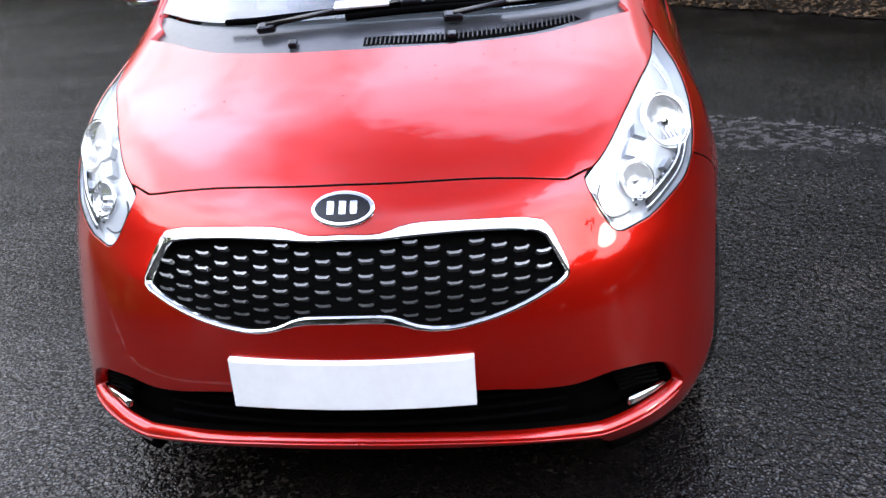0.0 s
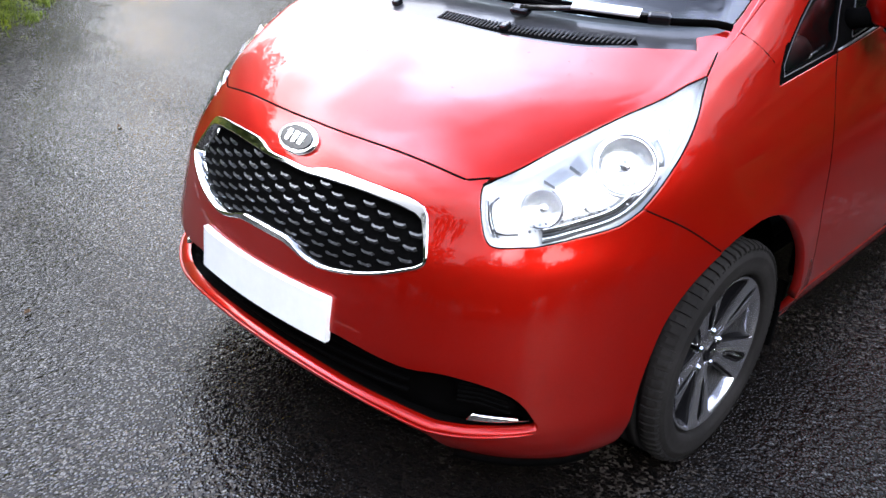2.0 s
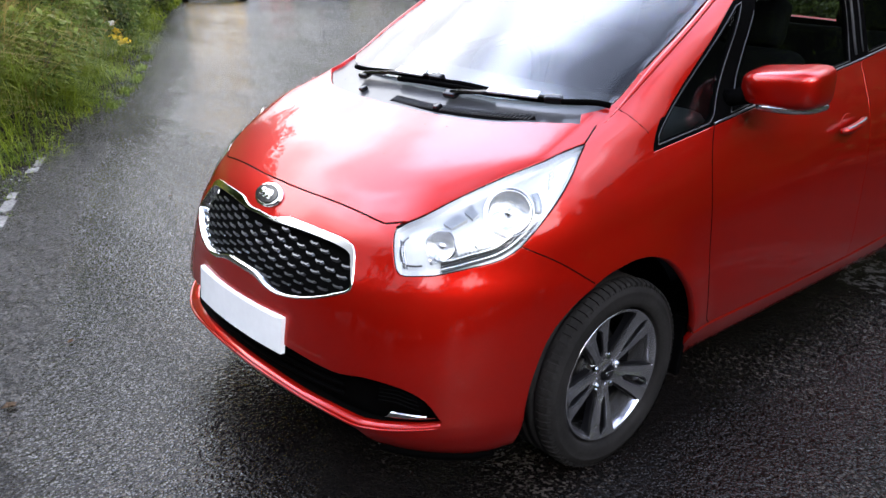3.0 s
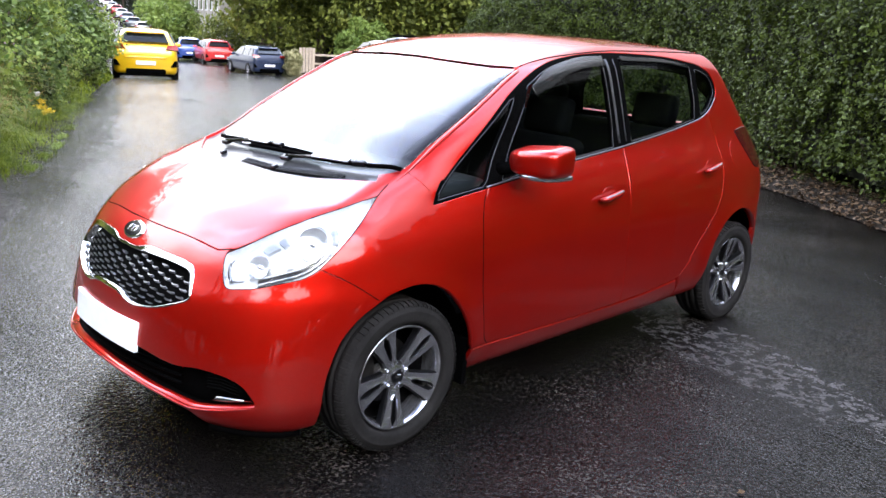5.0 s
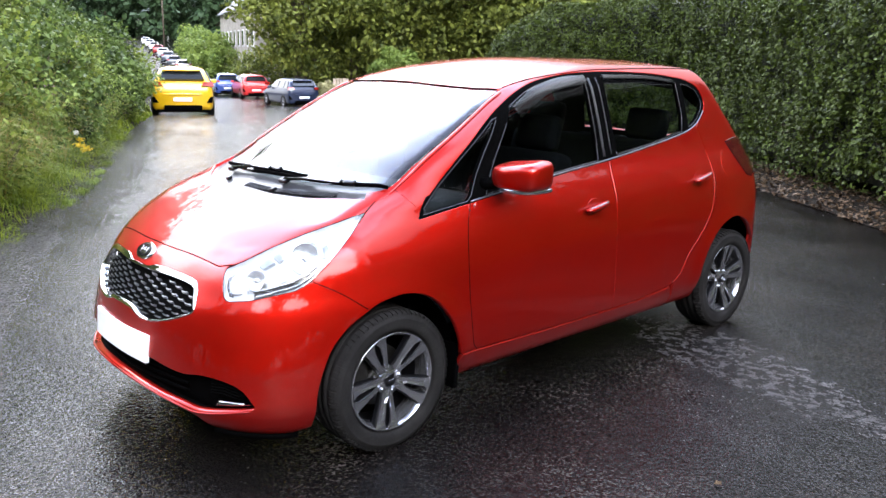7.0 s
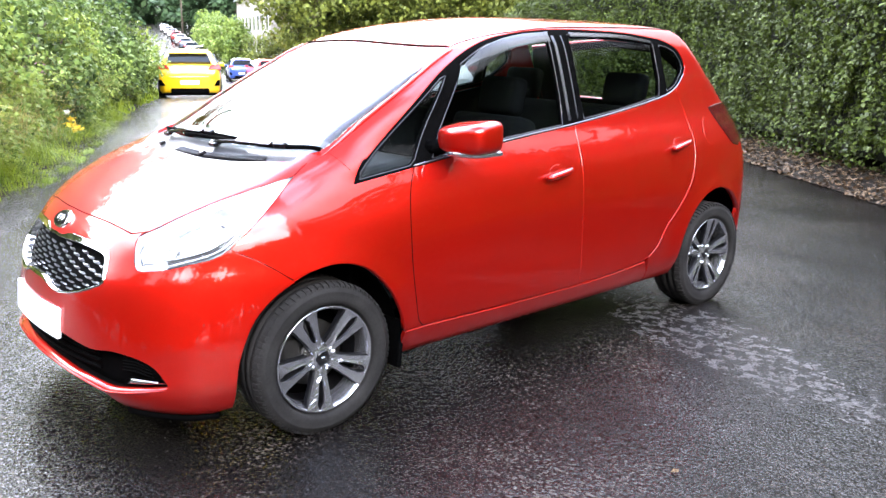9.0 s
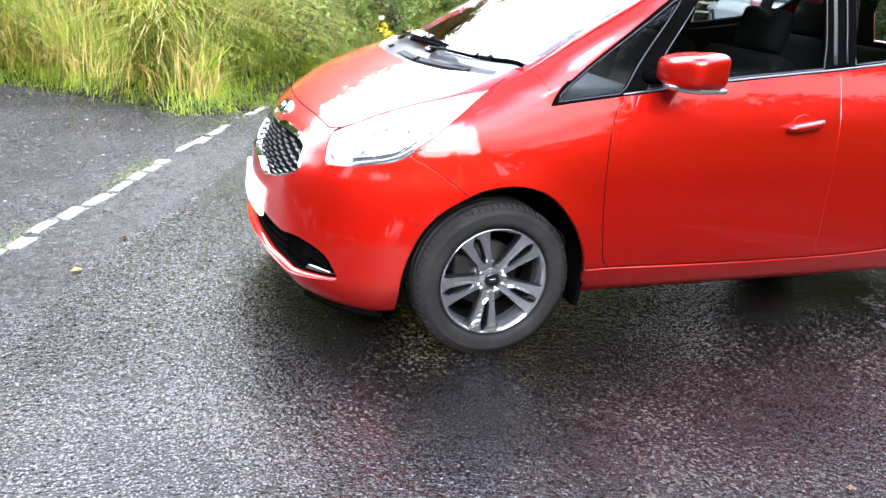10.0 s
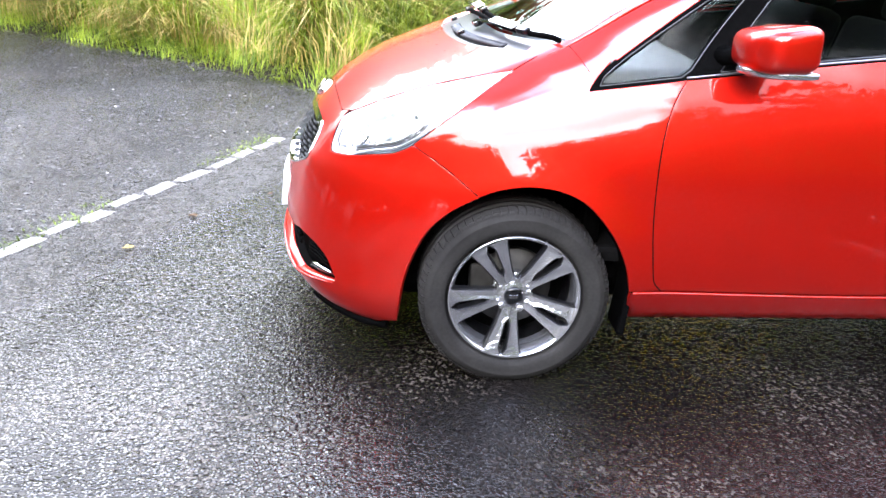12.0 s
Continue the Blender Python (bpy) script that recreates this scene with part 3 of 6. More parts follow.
GLASS_TOP = [(3.1, 1.5), (2.8, 1.532), (2.36, 1.545), (2.05, 1.528), (1.8, 1.482), (1.57, 1.38), (1.33, 1.215), (1.1, 1.045), (1.05, 1.005)]
GRILLE = [(F, [(0, 0.762), (0.075, 0.761), (0.141, 0.775), (0.25, 0.773), (0.36, 0.766), (0.405, 0.756)]), (F, [(0.42, 0.742), (0.438, 0.709), (0.457, 0.668), (0.456, 0.652)]),
          (F, [(0.445, 0.642), (0.368, 0.611), (0.287, 0.59), (0.206, 0.580), (0.149, 0.587), (0.092, 0.602), (0, 0.605)])]
GRILLE_INNER = [(F, [(0, 0.753), (0.075, 0.752), (0.15, 0.755), (0.25, 0.755), (0.35, 0.748), (0.396, 0.74)]), (F, [(0.413, 0.731), (0.4335, 0.7), (0.4525, 0.667), (0.452, 0.6545)]),
                (F, [(0.441, 0.6455), (0.366, 0.6155), (0.287, 0.5945), (0.206, 0.5845), (0.149, 0.593), (0.092, 0.614), (0, 0.6175)])]
INTAKE = [(F, [(0, 0.445), (0.256, 0.44), (0.397, 0.424), (0.47, 0.42), (0.549, 0.428), (0.632, 0.413), (0.683, 0.38), (0.716, 0.322)]),
          (F, [(0.716, 0.311), (0.673, 0.304), (0.60, 0.292), (0.535, 0.285)]), (F, [(0.525, 0.286), (0.4, 0.302), (0.199, 0.319), (0, 0.325)])]
BUMPER_LOW = [(F, [(0.753, 0.187), (0.66, 0.193), (0.56, 0.21)]), (F, [(0.548, 0.214), (0.525, 0.25), (0.505, 0.264), (0.4, 0.282), (0.2, 0.297), (0, 0.302)])]
ROOF_EDGE = (T, [(0.58, 1.69), (0.594, 2.3), (0.575, 3.0), (0.555, 3.3)])

car = new("car")
car.matrix_basis = pose(0, 2.2, -0.008, 0.417) @ pose(0, -2.2, 0)
tagged(car, "glossy red five-door hatchback standing on wet asphalt", "car", kind="thing")


def rev(r):
    return (r[0], r[1][::-1])


bumper = panel("front_bumper", view_round, outline(view_round, [HOOD_FRONT, HOOD_CORNER, rev(LAMP_IN), rev(LAMP_LOW), BUMPER_SEAM, ARCH_FRONT, *BUMPER_LOW], True), RED, car,
               holes=[outline(view_round, GRILLE, True), outline(view_round, INTAKE, True)], step=0.022, thick=0.03)
panel("hood", T, outline(T, [HOOD_FRONT, HOOD_CORNER, LAMP_TOP, HOOD_TIP, HOOD_REAR], True), RED, car, step=0.025)
panel("fender", S, outline(S, [rev(LAMP_BACK), (S, [(0.835, 1.045)]), (S, [(0.87, 1.066), (0.965, 1.09), (1.09, 1.163)]), (S, [(1.085, 1.045), (1.045, 1.0), (1.02, 0.962)]), (S, GLASS_LOW[:2]), DOOR_FRONT, (S, [(1.182, 0.355)] + ARCH_BACK[1][2:]), rev(BUMPER_SEAM)]),
      RED, car, mirror=True, step=0.022, thick=0.025)
door_front = outline(view_tube, [(S, GLASS_LOW[1:4]), DOOR_MIDDLE, SILL_FRONT, rev(DOOR_FRONT)])
door_rear = outline(view_tube, [(S, GLASS_LOW[3:7]), DOOR_REAR, SILL_REAR, rev(DOOR_MIDDLE)])
panel("front_door", view_tube, door_front, RED, car, mirror=True)
panel("rear_door", view_tube, door_rear, RED, car, mirror=True)
panel("sill", view_tube, outline(view_tube, [(S, [(1.186, 0.35), (1.27, 0.349), (1.8, 0.337), (2.27, 0.337), (2.55, 0.344), (2.8, 0.366)]), (S, [(2.84, 0.3), (2.845, 0.224)]), (S, [(2.0, 0.223), (1.262, 0.227), (1.195, 0.232)])]), RED, car, mirror=True)
panel("side_frame", view_tube, outline(view_tube, [(S, [(1.09, 1.052), (1.093, 1.165)]), (T, [(0.65, 1.12), (0.636, 1.35), (0.589, 1.655)]), ROOF_EDGE, (S, [(3.4, 1.47), (3.5, 1.34), (3.6, 1.2), (3.7, 1.06), (3.79, 0.9), (3.84, 0.6), (3.84, 0.3)]), (S, [(3.80, 0.26)]),
                                                   (S, [(3.795, 0.33), (3.77, 0.46), (3.7, 0.57), (3.59, 0.655), (3.445, 0.69), (3.3, 0.655), (3.19, 0.57), (3.12, 0.46), (3.095, 0.33), (3.09, 0.225)]),
                                                   (S, [(2.85, 0.224), (2.845, 0.3), (2.83, 0.382)]), rev((S, DOOR_REAR[1][:-1])), (S, [(3.19, 1.256), (3.262, 1.312)]), (S, GLASS_BACK), (S, GLASS_TOP[:-1])]),
      RED, car, mirror=True, thick=0.03)
panel("roof", T, outline(T, [rev((T, [(x, y - 0.004) for x, y in SCREEN_TOP[1]])), ROOF_EDGE, (T, [(0.5, 3.4), (0.25, 3.475), (0, 3.49)])], True), RED, car, gap=0.004)
seam = on_skin(T, run([(x, y - 0.002) for x, y in SCREEN_TOP[1]], 0.03), -0.0005)
mesh_object("screen_seal", *tube_mesh(np.vstack([seam, (seam[:-1] * (-1, 1, 1))[::-1]]), 0.0028, 6), PITCH, car)
for side in (1, -1):
    q = on_skin(T, run(ROOF_EDGE[1], 0.06), 0.001) * (side, 1, 1)
    mesh_object("roof_channel", *tube_mesh(q, 0.0042, 6), PITCH, car)
panel("windscreen", T, outline(T, [SCREEN_LOW, SCREEN_SIDE, SCREEN_TOP], True), SCREEN, car, "curved clear windscreen mirroring a white sky", depth=0.003, thick=0.006)
for side in (1, -1):
    q = on_skin(T, run([(0.684, 0.9), (0.672, 1.01), (0.664, 1.12), (0.647, 1.35), (0.6, 1.655)], 0.03), 0.001) * (side, 1, 1)
    mesh_object("pillar_trim", *tube_mesh(q, 0.0105 * np.clip(np.linspace(0.05, 3.5, len(q)), 0, 1), 10, 0.8), RED, car)
cowl = panel("cowl", T, outline(T, [rev(HOOD_REAR), (T, [(0.675, 0.87), (0.662, 0.96)]), rev(SCREEN_LOW)], True), DARK_GREY, car, "dark grey plastic cowl with a vent grille", depth=0.014)
REAR_GLASS_LINE = outline(view_rear, [(view_rear, [(0, 1.09), (0.70, 1.11)]), (view_rear, [(0.74, 1.28), (0.72, 1.44)]), (view_rear, [(0, 1.475)])], True)
panel("tailgate", view_rear, outline(view_rear, [(view_rear, [(0, 0.70), (0.80, 0.70)]), (view_rear, [(0.82, 0.8), (0.9, 1.08), (0.98, 1.3), (1.08, 1.45)]), (view_rear, [(0.6, 1.485), (0, 1.505)])], True), RED, car, holes=[REAR_GLASS_LINE], step=0.05)
panel("rear_window", view_rear, REAR_GLASS_LINE, REAR_GLASS, car, "clear rear window in the tailgate", depth=0.003, thick=0.005, step=0.05, gap=-0.004)
panel("rear_bumper", view_rear, outline(view_rear, [(view_rear, [(0, 0.30), (0.5, 0.29), (0.9, 0.28)]), (view_rear, [(0.9, 0.6), (0.72, 0.68)]), (view_rear, [(0, 0.68)])], True), RED, car, step=0.05)
panel("tail_lamp", view_tube, outline(view_tube, [(S, [(3.46, 1.13), (3.6, 1.145), (3.71, 1.125), (3.77, 1.03), (3.80, 0.93)]), (S, [(3.70, 0.905), (3.63, 0.925), (3.545, 1.01)])]), TAIL_RED, car, "dark red tail lamp lens", depth=-0.007, mirror=True, lip=0.003)

panel("pillar_foot", S, outline(S, [(S, [(1.066, 1.034), (1.112, 1.0585)]), (S, [(1.118, 1.168), (1.068, 1.146)])]), RED, car, depth=-0.0004, thick=0.003, step=0.015, gap=0, lip=0, mirror=True)
# dark shut lines between the panels
for view, pts in (DOOR_FRONT, BUMPER_SEAM, HOOD_FRONT, HOOD_CORNER, (T, [(0.696, 0.805), (0.685, 0.84), (0.676, 0.872)]), (S, [(0.955, 1.086), (0.985, 1.055), (1.02, 1.01)])):
    q = on_skin(view, run(pts, 0.02), 0.0016)
    for side in (1, -1):
        mesh_object("shut_line", *tube_mesh(q * (side, 1, 1), 0.0024, 6), PITCH, car)
# side glass in a black frame
PANES = {"quarter_window": [[(1.05, 0.975), (1.285, 1.008)], [(1.315, 1.03), (1.415, 1.165), (1.56, 1.35)], [(1.53, 1.34), (1.315, 1.19), (1.12, 1.05), (1.062, 1.0)]],
         "front_window": [[(1.40, 1.027), (1.77, 1.073), (2.21, 1.112)], [(2.222, 1.2), (2.222, 1.518)], [(2.03, 1.512), (1.82, 1.47), (1.655, 1.398)], [(1.60, 1.31), (1.47, 1.13)]],
         "rear_window_pane": [[(2.37, 1.13), (2.7, 1.167), (3.01, 1.212)], [(3.03, 1.3), (3.03, 1.482)], [(2.75, 1.512), (2.37, 1.522)]],
         "rear_quarter_window": [[(3.085, 1.232), (3.16, 1.26), (3.24, 1.32)], [(3.262, 1.355), (3.25, 1.395), (3.215, 1.437)], [(3.15, 1.462), (3.085, 1.472)]]}
panes = {k: outline(view_tube, [(S, r) for r in v]) for k, v in PANES.items()}
around = outline(view_tube, [(S, GLASS_LOW), (S, GLASS_BACK), (S, GLASS_TOP)])
panel("window_frame", view_tube, around, BLACK_PLASTIC, car, "black window surround", holes=list(panes.values()), depth=0.004, thick=0.02, gap=-0.004, mirror=True)
for k, lp in panes.items():
    panel(k, view_tube, lp, TINTED, car, "tinted side window", depth=0.011, thick=0.004, gap=-0.004, mirror=True)
    rim = on_skin(view_tube, np.vstack([lp, lp[:2]]), 0.005)
    for side in (1, -1):
        mesh_object("window_seal", *tube_mesh(rim * (side, 1, 1), 0.0022, 6), DARK_GREY, car)
for side in (1, -1):
    for line, r in ((GLASS_LOW[1:], 0.0032),):
        q = on_skin(S, run([(y, z + 0.006) for y, z in line], 0.03), -0.002) * (side, 1, 1)
        mesh_object("window_strip", *tube_mesh(q, r), GRILLE_BAR, car, "dull steel strip under the windows")
    for y, r in ((2.262, 0.0045), (2.272, 0.003), (2.325, 0.0032)):
        q = on_skin(S, run([(y, 1.128 + 0.12 * (y - 2.26)), (y - 0.003, 1.3), (y - 0.006, 1.515)], 0.04), 0.003) * (side, 1, 1)
        mesh_object("pillar_strip", *tube_mesh(q, r, 6), DARK_GREY, car)
for name, lines in (("front_deflector", [[(1.665, 1.392), (1.82, 1.466), (2.03, 1.511), (2.225, 1.525)], [(2.225, 1.48), (2.03, 1.462), (1.86, 1.418), (1.69, 1.335)]]),
                    ("rear_deflector", [[(2.37, 1.525), (2.75, 1.516), (3.0, 1.49)], [(3.0, 1.472), (2.75, 1.496), (2.37, 1.502)]])):
    panel(name, view_tube, outline(view_tube, [(S, r) for r in lines]), SMOKED, car, "smoked acrylic wind deflector", depth=-0.012, thick=0.003, mirror=True)

# ---- grille, plate, intake ----
panel("grille_frame", view_round, outline(view_round, GRILLE, True), CHROME, bumper, "chrome grille surround", holes=[outline(view_round, GRILLE_INNER, True)], depth=-0.004, thick=0.035, step=0.012, gap=0.0015, lip=0.0022)
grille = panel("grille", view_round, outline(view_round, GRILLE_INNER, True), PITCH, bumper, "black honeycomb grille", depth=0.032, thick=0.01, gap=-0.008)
inner = outline(view_front, GRILLE_INNER, True)


def grille_cell(x, z):
    """A bevelled winged bar, the upper edge of one grille cell, standing forward of the dark mesh."""
    w, h = 0.016, 0.0032
    shape = [(-w, 0.5 * h), (-0.6 * w, -0.8 * h), (0.6 * w, -0.8 * h), (w, 0.5 * h), (0.85 * w, 1.1 * h), (0.45 * w, 0.5 * h), (-0.45 * w, 0.5 * h), (-0.85 * w, 1.1 * h)]
    q = np.array(shape) + (x, z)
    front, back = on_skin(F, q + (0, 0.002), 0.007), on_skin(F, q - (0, 0.0015), 0.018)
    v = np.vstack([front, back])
    n = len(q)
    f = [(0, 1, 6, 7), (1, 2, 5, 6), (2, 3, 4, 5)] + [(i, i + n, (i + 1) % n + n, (i + 1) % n) for i in range(n)]
    return v, f


for col in range(-10, 11):
    for row in range(7):
        x, z = col * 0.0455, 0.598 + row * 0.0262 + 0.0131 * (col % 2) + 0.014 * (col * 0.0455 / 0.42) ** 2
        if np.all(inside(np.array([(x - 0.019, z), (x + 0.019, z), (x, z + 0.01), (x, z - 0.008)]), inner)):
            mesh_object("grille_cell", *grille_cell(x, z), GRILLE_BAR, grille, smooth=False)

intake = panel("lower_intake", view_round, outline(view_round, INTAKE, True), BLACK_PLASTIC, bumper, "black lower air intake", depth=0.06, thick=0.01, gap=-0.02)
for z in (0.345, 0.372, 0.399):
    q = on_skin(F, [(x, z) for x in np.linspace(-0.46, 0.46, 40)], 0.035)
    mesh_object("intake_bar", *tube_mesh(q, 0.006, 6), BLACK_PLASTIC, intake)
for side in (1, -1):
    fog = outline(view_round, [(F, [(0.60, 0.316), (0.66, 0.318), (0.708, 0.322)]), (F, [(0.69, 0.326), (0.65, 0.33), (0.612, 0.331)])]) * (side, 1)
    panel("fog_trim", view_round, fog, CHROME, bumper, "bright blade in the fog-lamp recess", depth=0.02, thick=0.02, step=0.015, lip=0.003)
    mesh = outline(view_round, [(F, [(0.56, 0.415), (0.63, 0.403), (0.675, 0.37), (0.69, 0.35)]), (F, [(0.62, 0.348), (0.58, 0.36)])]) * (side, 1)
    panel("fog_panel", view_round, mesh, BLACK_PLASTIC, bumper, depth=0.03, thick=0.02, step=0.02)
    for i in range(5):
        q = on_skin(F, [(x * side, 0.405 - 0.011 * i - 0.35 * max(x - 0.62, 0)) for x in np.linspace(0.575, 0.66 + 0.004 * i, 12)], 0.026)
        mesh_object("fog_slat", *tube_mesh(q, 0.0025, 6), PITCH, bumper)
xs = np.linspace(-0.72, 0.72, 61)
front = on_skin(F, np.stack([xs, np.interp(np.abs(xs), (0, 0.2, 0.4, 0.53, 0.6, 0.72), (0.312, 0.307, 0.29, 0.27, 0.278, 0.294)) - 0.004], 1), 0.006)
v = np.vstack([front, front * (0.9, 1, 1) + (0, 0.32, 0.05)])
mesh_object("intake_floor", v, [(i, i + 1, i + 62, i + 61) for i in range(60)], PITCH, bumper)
for side in (1, -1):
    ridge = on_skin(F, run([(0, 0.319), (0.2, 0.313), (0.4, 0.296), (0.505, 0.281), (0.535, 0.279), (0.6, 0.286), (0.673, 0.298), (0.712, 0.304)], 0.012), -0.001) * (side, 1, 1)
    mesh_object("bumper_lip", *tube_mesh(ridge + (0, -0.002, 0), 0.0045 * np.clip(np.linspace(12, 0.3, len(ridge)), 0, 1), 10, 0.8), RED, bumper)
# the blank plate, bent a little round the nose
px, pz = np.linspace(-0.26, 0.26, 27), np.array([0.415, 0.418, 0.523, 0.526])
pv = np.array([(x, 0.018 + 0.25 * x * x + 0.10 * (z - 0.415) + (0.003 if j in (0, 3) or abs(x) > 0.259 else 0), z) for x in px for j, z in enumerate(pz)])
pv = np.vstack([pv, pv + (0, 0.014, 0)])
k = len(px) * 4
pf = []
for i in range(26):
    for j in range(3):
        a, b, c, d = i * 4 + j, i * 4 + j + 1, (i + 1) * 4 + j + 1, (i + 1) * 4 + j
        pf += [(a, d, c, b), (a + k, b + k, c + k, d + k)]
    pf += [(i * 4, i * 4 + k, i * 4 + 4 + k, i * 4 + 4), (i * 4 + 3, i * 4 + 7, i * 4 + 7 + k, i * 4 + 3 + k)]
pf += [(j, j + 1, j + 1 + k, j + k) for j in range(3)] + [(26 * 4 + j, 26 * 4 + j + k, 26 * 4 + j + 1 + k, 26 * 4 + j + 1) for j in range(3)]
plate = mesh_object("number_plate", pv, pf, PLATE, bumper, "blank white number plate", smooth=False)
panel("plate_holder", view_front, outline(view_front, [(F, [(0, 0.41), (0.24, 0.41)]), (F, [(0.245, 0.52)]), (F, [(0, 0.52)])], True), BLACK_PLASTIC, bumper, depth=-0.006, thick=0.01, step=0.06)


def oval(a, b, n=40):
    t = np.linspace(0, 2 * np.pi, n, endpoint=False)
    return np.stack([a * np.cos(t), b * np.sin(t)], 1)


badge = panel("badge", view_front, oval(0.063, 0.0255) + (0, 0.803), CHROME, bumper, "oval chrome and black badge", depth=-0.012, thick=0.016, step=0.012, lip=0.003, gap=0)
panel("badge_field", view_front, oval(0.057, 0.0205) + (0, 0.803), GLOSS_BLACK, badge, depth=-0.0155, thick=0.004, step=0.012, lip=0.001, gap=0)
for x in (-0.024, 0.001, 0.024):
    panel("badge_bar", view_front, np.array([(x - 0.0065, 0.7935), (x + 0.0065, 0.7935), (x + 0.0065, 0.8125), (x - 0.0065, 0.8125)]), CHROME, badge, depth=-0.0175, thick=0.003, step=0.01, lip=0.0006, gap=0)

# ---- headlamps ----
LAMP_LINE = outline(view_round, [LAMP_TOP, LAMP_BACK, LAMP_LOW, LAMP_IN])


def ring_at(centre, normal, profile, turns=48):
    v, f = lathe(profile, turns)
    rot = Vector((1, 0, 0)).rotation_difference(Vector(normal)).to_matrix()
    return v @ np.array(rot).T + np.array(centre), f


for side in (1, -1):
    flip = np.array((side, 1, 1))
    lp = LAMP_LINE * (side, 1)
    lamp = panel("headlamp", view_round, lp, LENS, car, "clear headlamp lens", depth=0.001, thick=0.005, step=0.03)
    lamp.visible_shadow = False
    panel("lamp_bowl", view_round, lp, LAMP_WHITE, lamp, "bright lamp housing", depth=0.03, thick=0.01, gap=-0.004)
    edge = onto_body(*view_round(lp))
    en = slope(edge)
    mesh_object("lamp_rim", *tube_mesh(np.vstack([edge, edge[:2]]) - np.vstack([en, en[:2]]) * 0.003, 0.0021, 6), PITCH, lamp, "black rubber edge")
    m = len(edge)
    mesh_object("lamp_wall", np.vstack([edge - en * 0.005, edge - en * 0.033]), [(i, (i + 1) % m, (i + 1) % m + m, i + m) for i in range(m)], LAMP_WHITE, lamp)

    def seat(y, z, depth):
        p = on_skin(S, [(y, z)], depth)[0] * flip
        n = slope(p[None])[0]
        return p, n

    ahead = np.array((0.3 * side, -0.92, 0.15))
    for y, z, big in ((0.505, 0.868, 0.95), (0.335, 0.788, 0.62)):
        p, n = seat(y, z, 0.017)
        aim = 0.7 * n + 0.45 * ahead
        aim /= np.linalg.norm(aim)
        prof = [(0.003, -0.012), (0.03, -0.0105), (0.047, -0.006), (0.057, 0.0), (0.061, 0.004), (0.065, 0.005), (0.068, 0.0), (0.069, -0.03)]
        mesh_object("main_reflector" if big > 0.9 else "side_reflector", *ring_at(p, aim, [(r * big, x * big) for r, x in prof]), REFLECTOR, lamp, "round lamp reflector")
        mesh_object("bulb_shield", *ring_at(p, aim, [(0.0005, 0.0), (0.011 * big, -0.001), (0.015 * big, -0.005), (0.015 * big, -0.014)], 24), CHROME, lamp)
        u = np.cross(aim, (0, 0, 1.0))
        u /= np.linalg.norm(u)
        w = np.cross(u, aim)
        for k in range(9):
            x = (k - 4) * 0.0115 * big
            h = math.sqrt(max((0.05 * big) ** 2 - x * x, 0.0001))
            mesh_object("reflector_rib", *tube_mesh([p - aim * 0.004 * big + u * x - w * h * 0.95, p - aim * 0.009 * big + u * x - w * h * 0.5, p - aim * 0.0105 * big + u * x - w * h * 0.2], 0.002 * big, 5), REFLECTOR, lamp)
        v, f = ring_at(p, aim, [(0.0685 * big, 0.002), (0.0705 * big, 0.004), (0.073 * big, 0.0)])
        mesh_object("lamp_ring", v, f, CHROME, lamp, "thin bright ring")
        # dark arc laid on the ring as a tube, drawn for its shadow
        turn = np.linspace(radians(-60 if big > 0.9 else -110), radians(100 if big > 0.9 else 70), 22)
        mesh_object("ring_shadow_line", *tube_mesh([p + aim * 0.004 * big + 0.0665 * big * (side * u * math.cos(t) * -1 + w * math.sin(t)) for t in turn], 0.0016, 5), DARK_GREY, lamp)
    for i in range(5):
        k = 0.0062 * i - 0.003
        q = on_skin(S, run([(0.315 + 0.3 * k, 0.724 + k), (0.38 + 0.2 * k, 0.743 + k), (0.45, 0.764 + k), (0.505 - 0.5 * k, 0.797 + 0.9 * k), (0.56 - k, 0.842 + 0.7 * k)], 0.015), 0.014) * flip
        mesh_object("lamp_louvre", *tube_mesh(q, 0.0029, 6), (DARK_GREY, CHROME, DARK_GREY, STEEL, CHROME)[i], lamp)
    for i in range(5):
        q = on_skin(F, run([(0.512 + 0.004 * i, 0.795 - 0.002 * i), (0.534 + 0.004 * i, 0.757 - 0.002 * i), (0.556 + 0.004 * i, 0.725)], 0.01), 0.024) * flip
        mesh_object("lamp_flute", *tube_mesh(q, 0.0014, 5), STEEL if i % 2 else CHROME, lamp)
    # prism row along the foot of the lamp, facets over the small chamber, and the chamber's square frame
    for row in range(2):
        k = 0.022 + 0.0085 * row
        foot = on_skin(S, run([(0.302, 0.72 + k), (0.376, 0.738 + k), (0.45, 0.757 + k), (0.5, 0.785 + k), (0.535, 0.813 + k)], 0.0085), 0.016 + 0.003 * row) * flip
        for i in range(len(foot) - 1):
            bm = bmesh.new()
            box(bm, (0.0062, 0.005, 0.0062), Matrix.Translation(foot[i]) @ pose(0, 0, 0, 25 * ((i + row) % 3 - 1), 18, -30 * side), 0.0012, 1)
            part("lamp_prism", bm, (DARK_GREY, DARK_GREY, LAMP_GREY, CHROME, STEEL)[(i * 2 + row * 3) % 5], lamp)
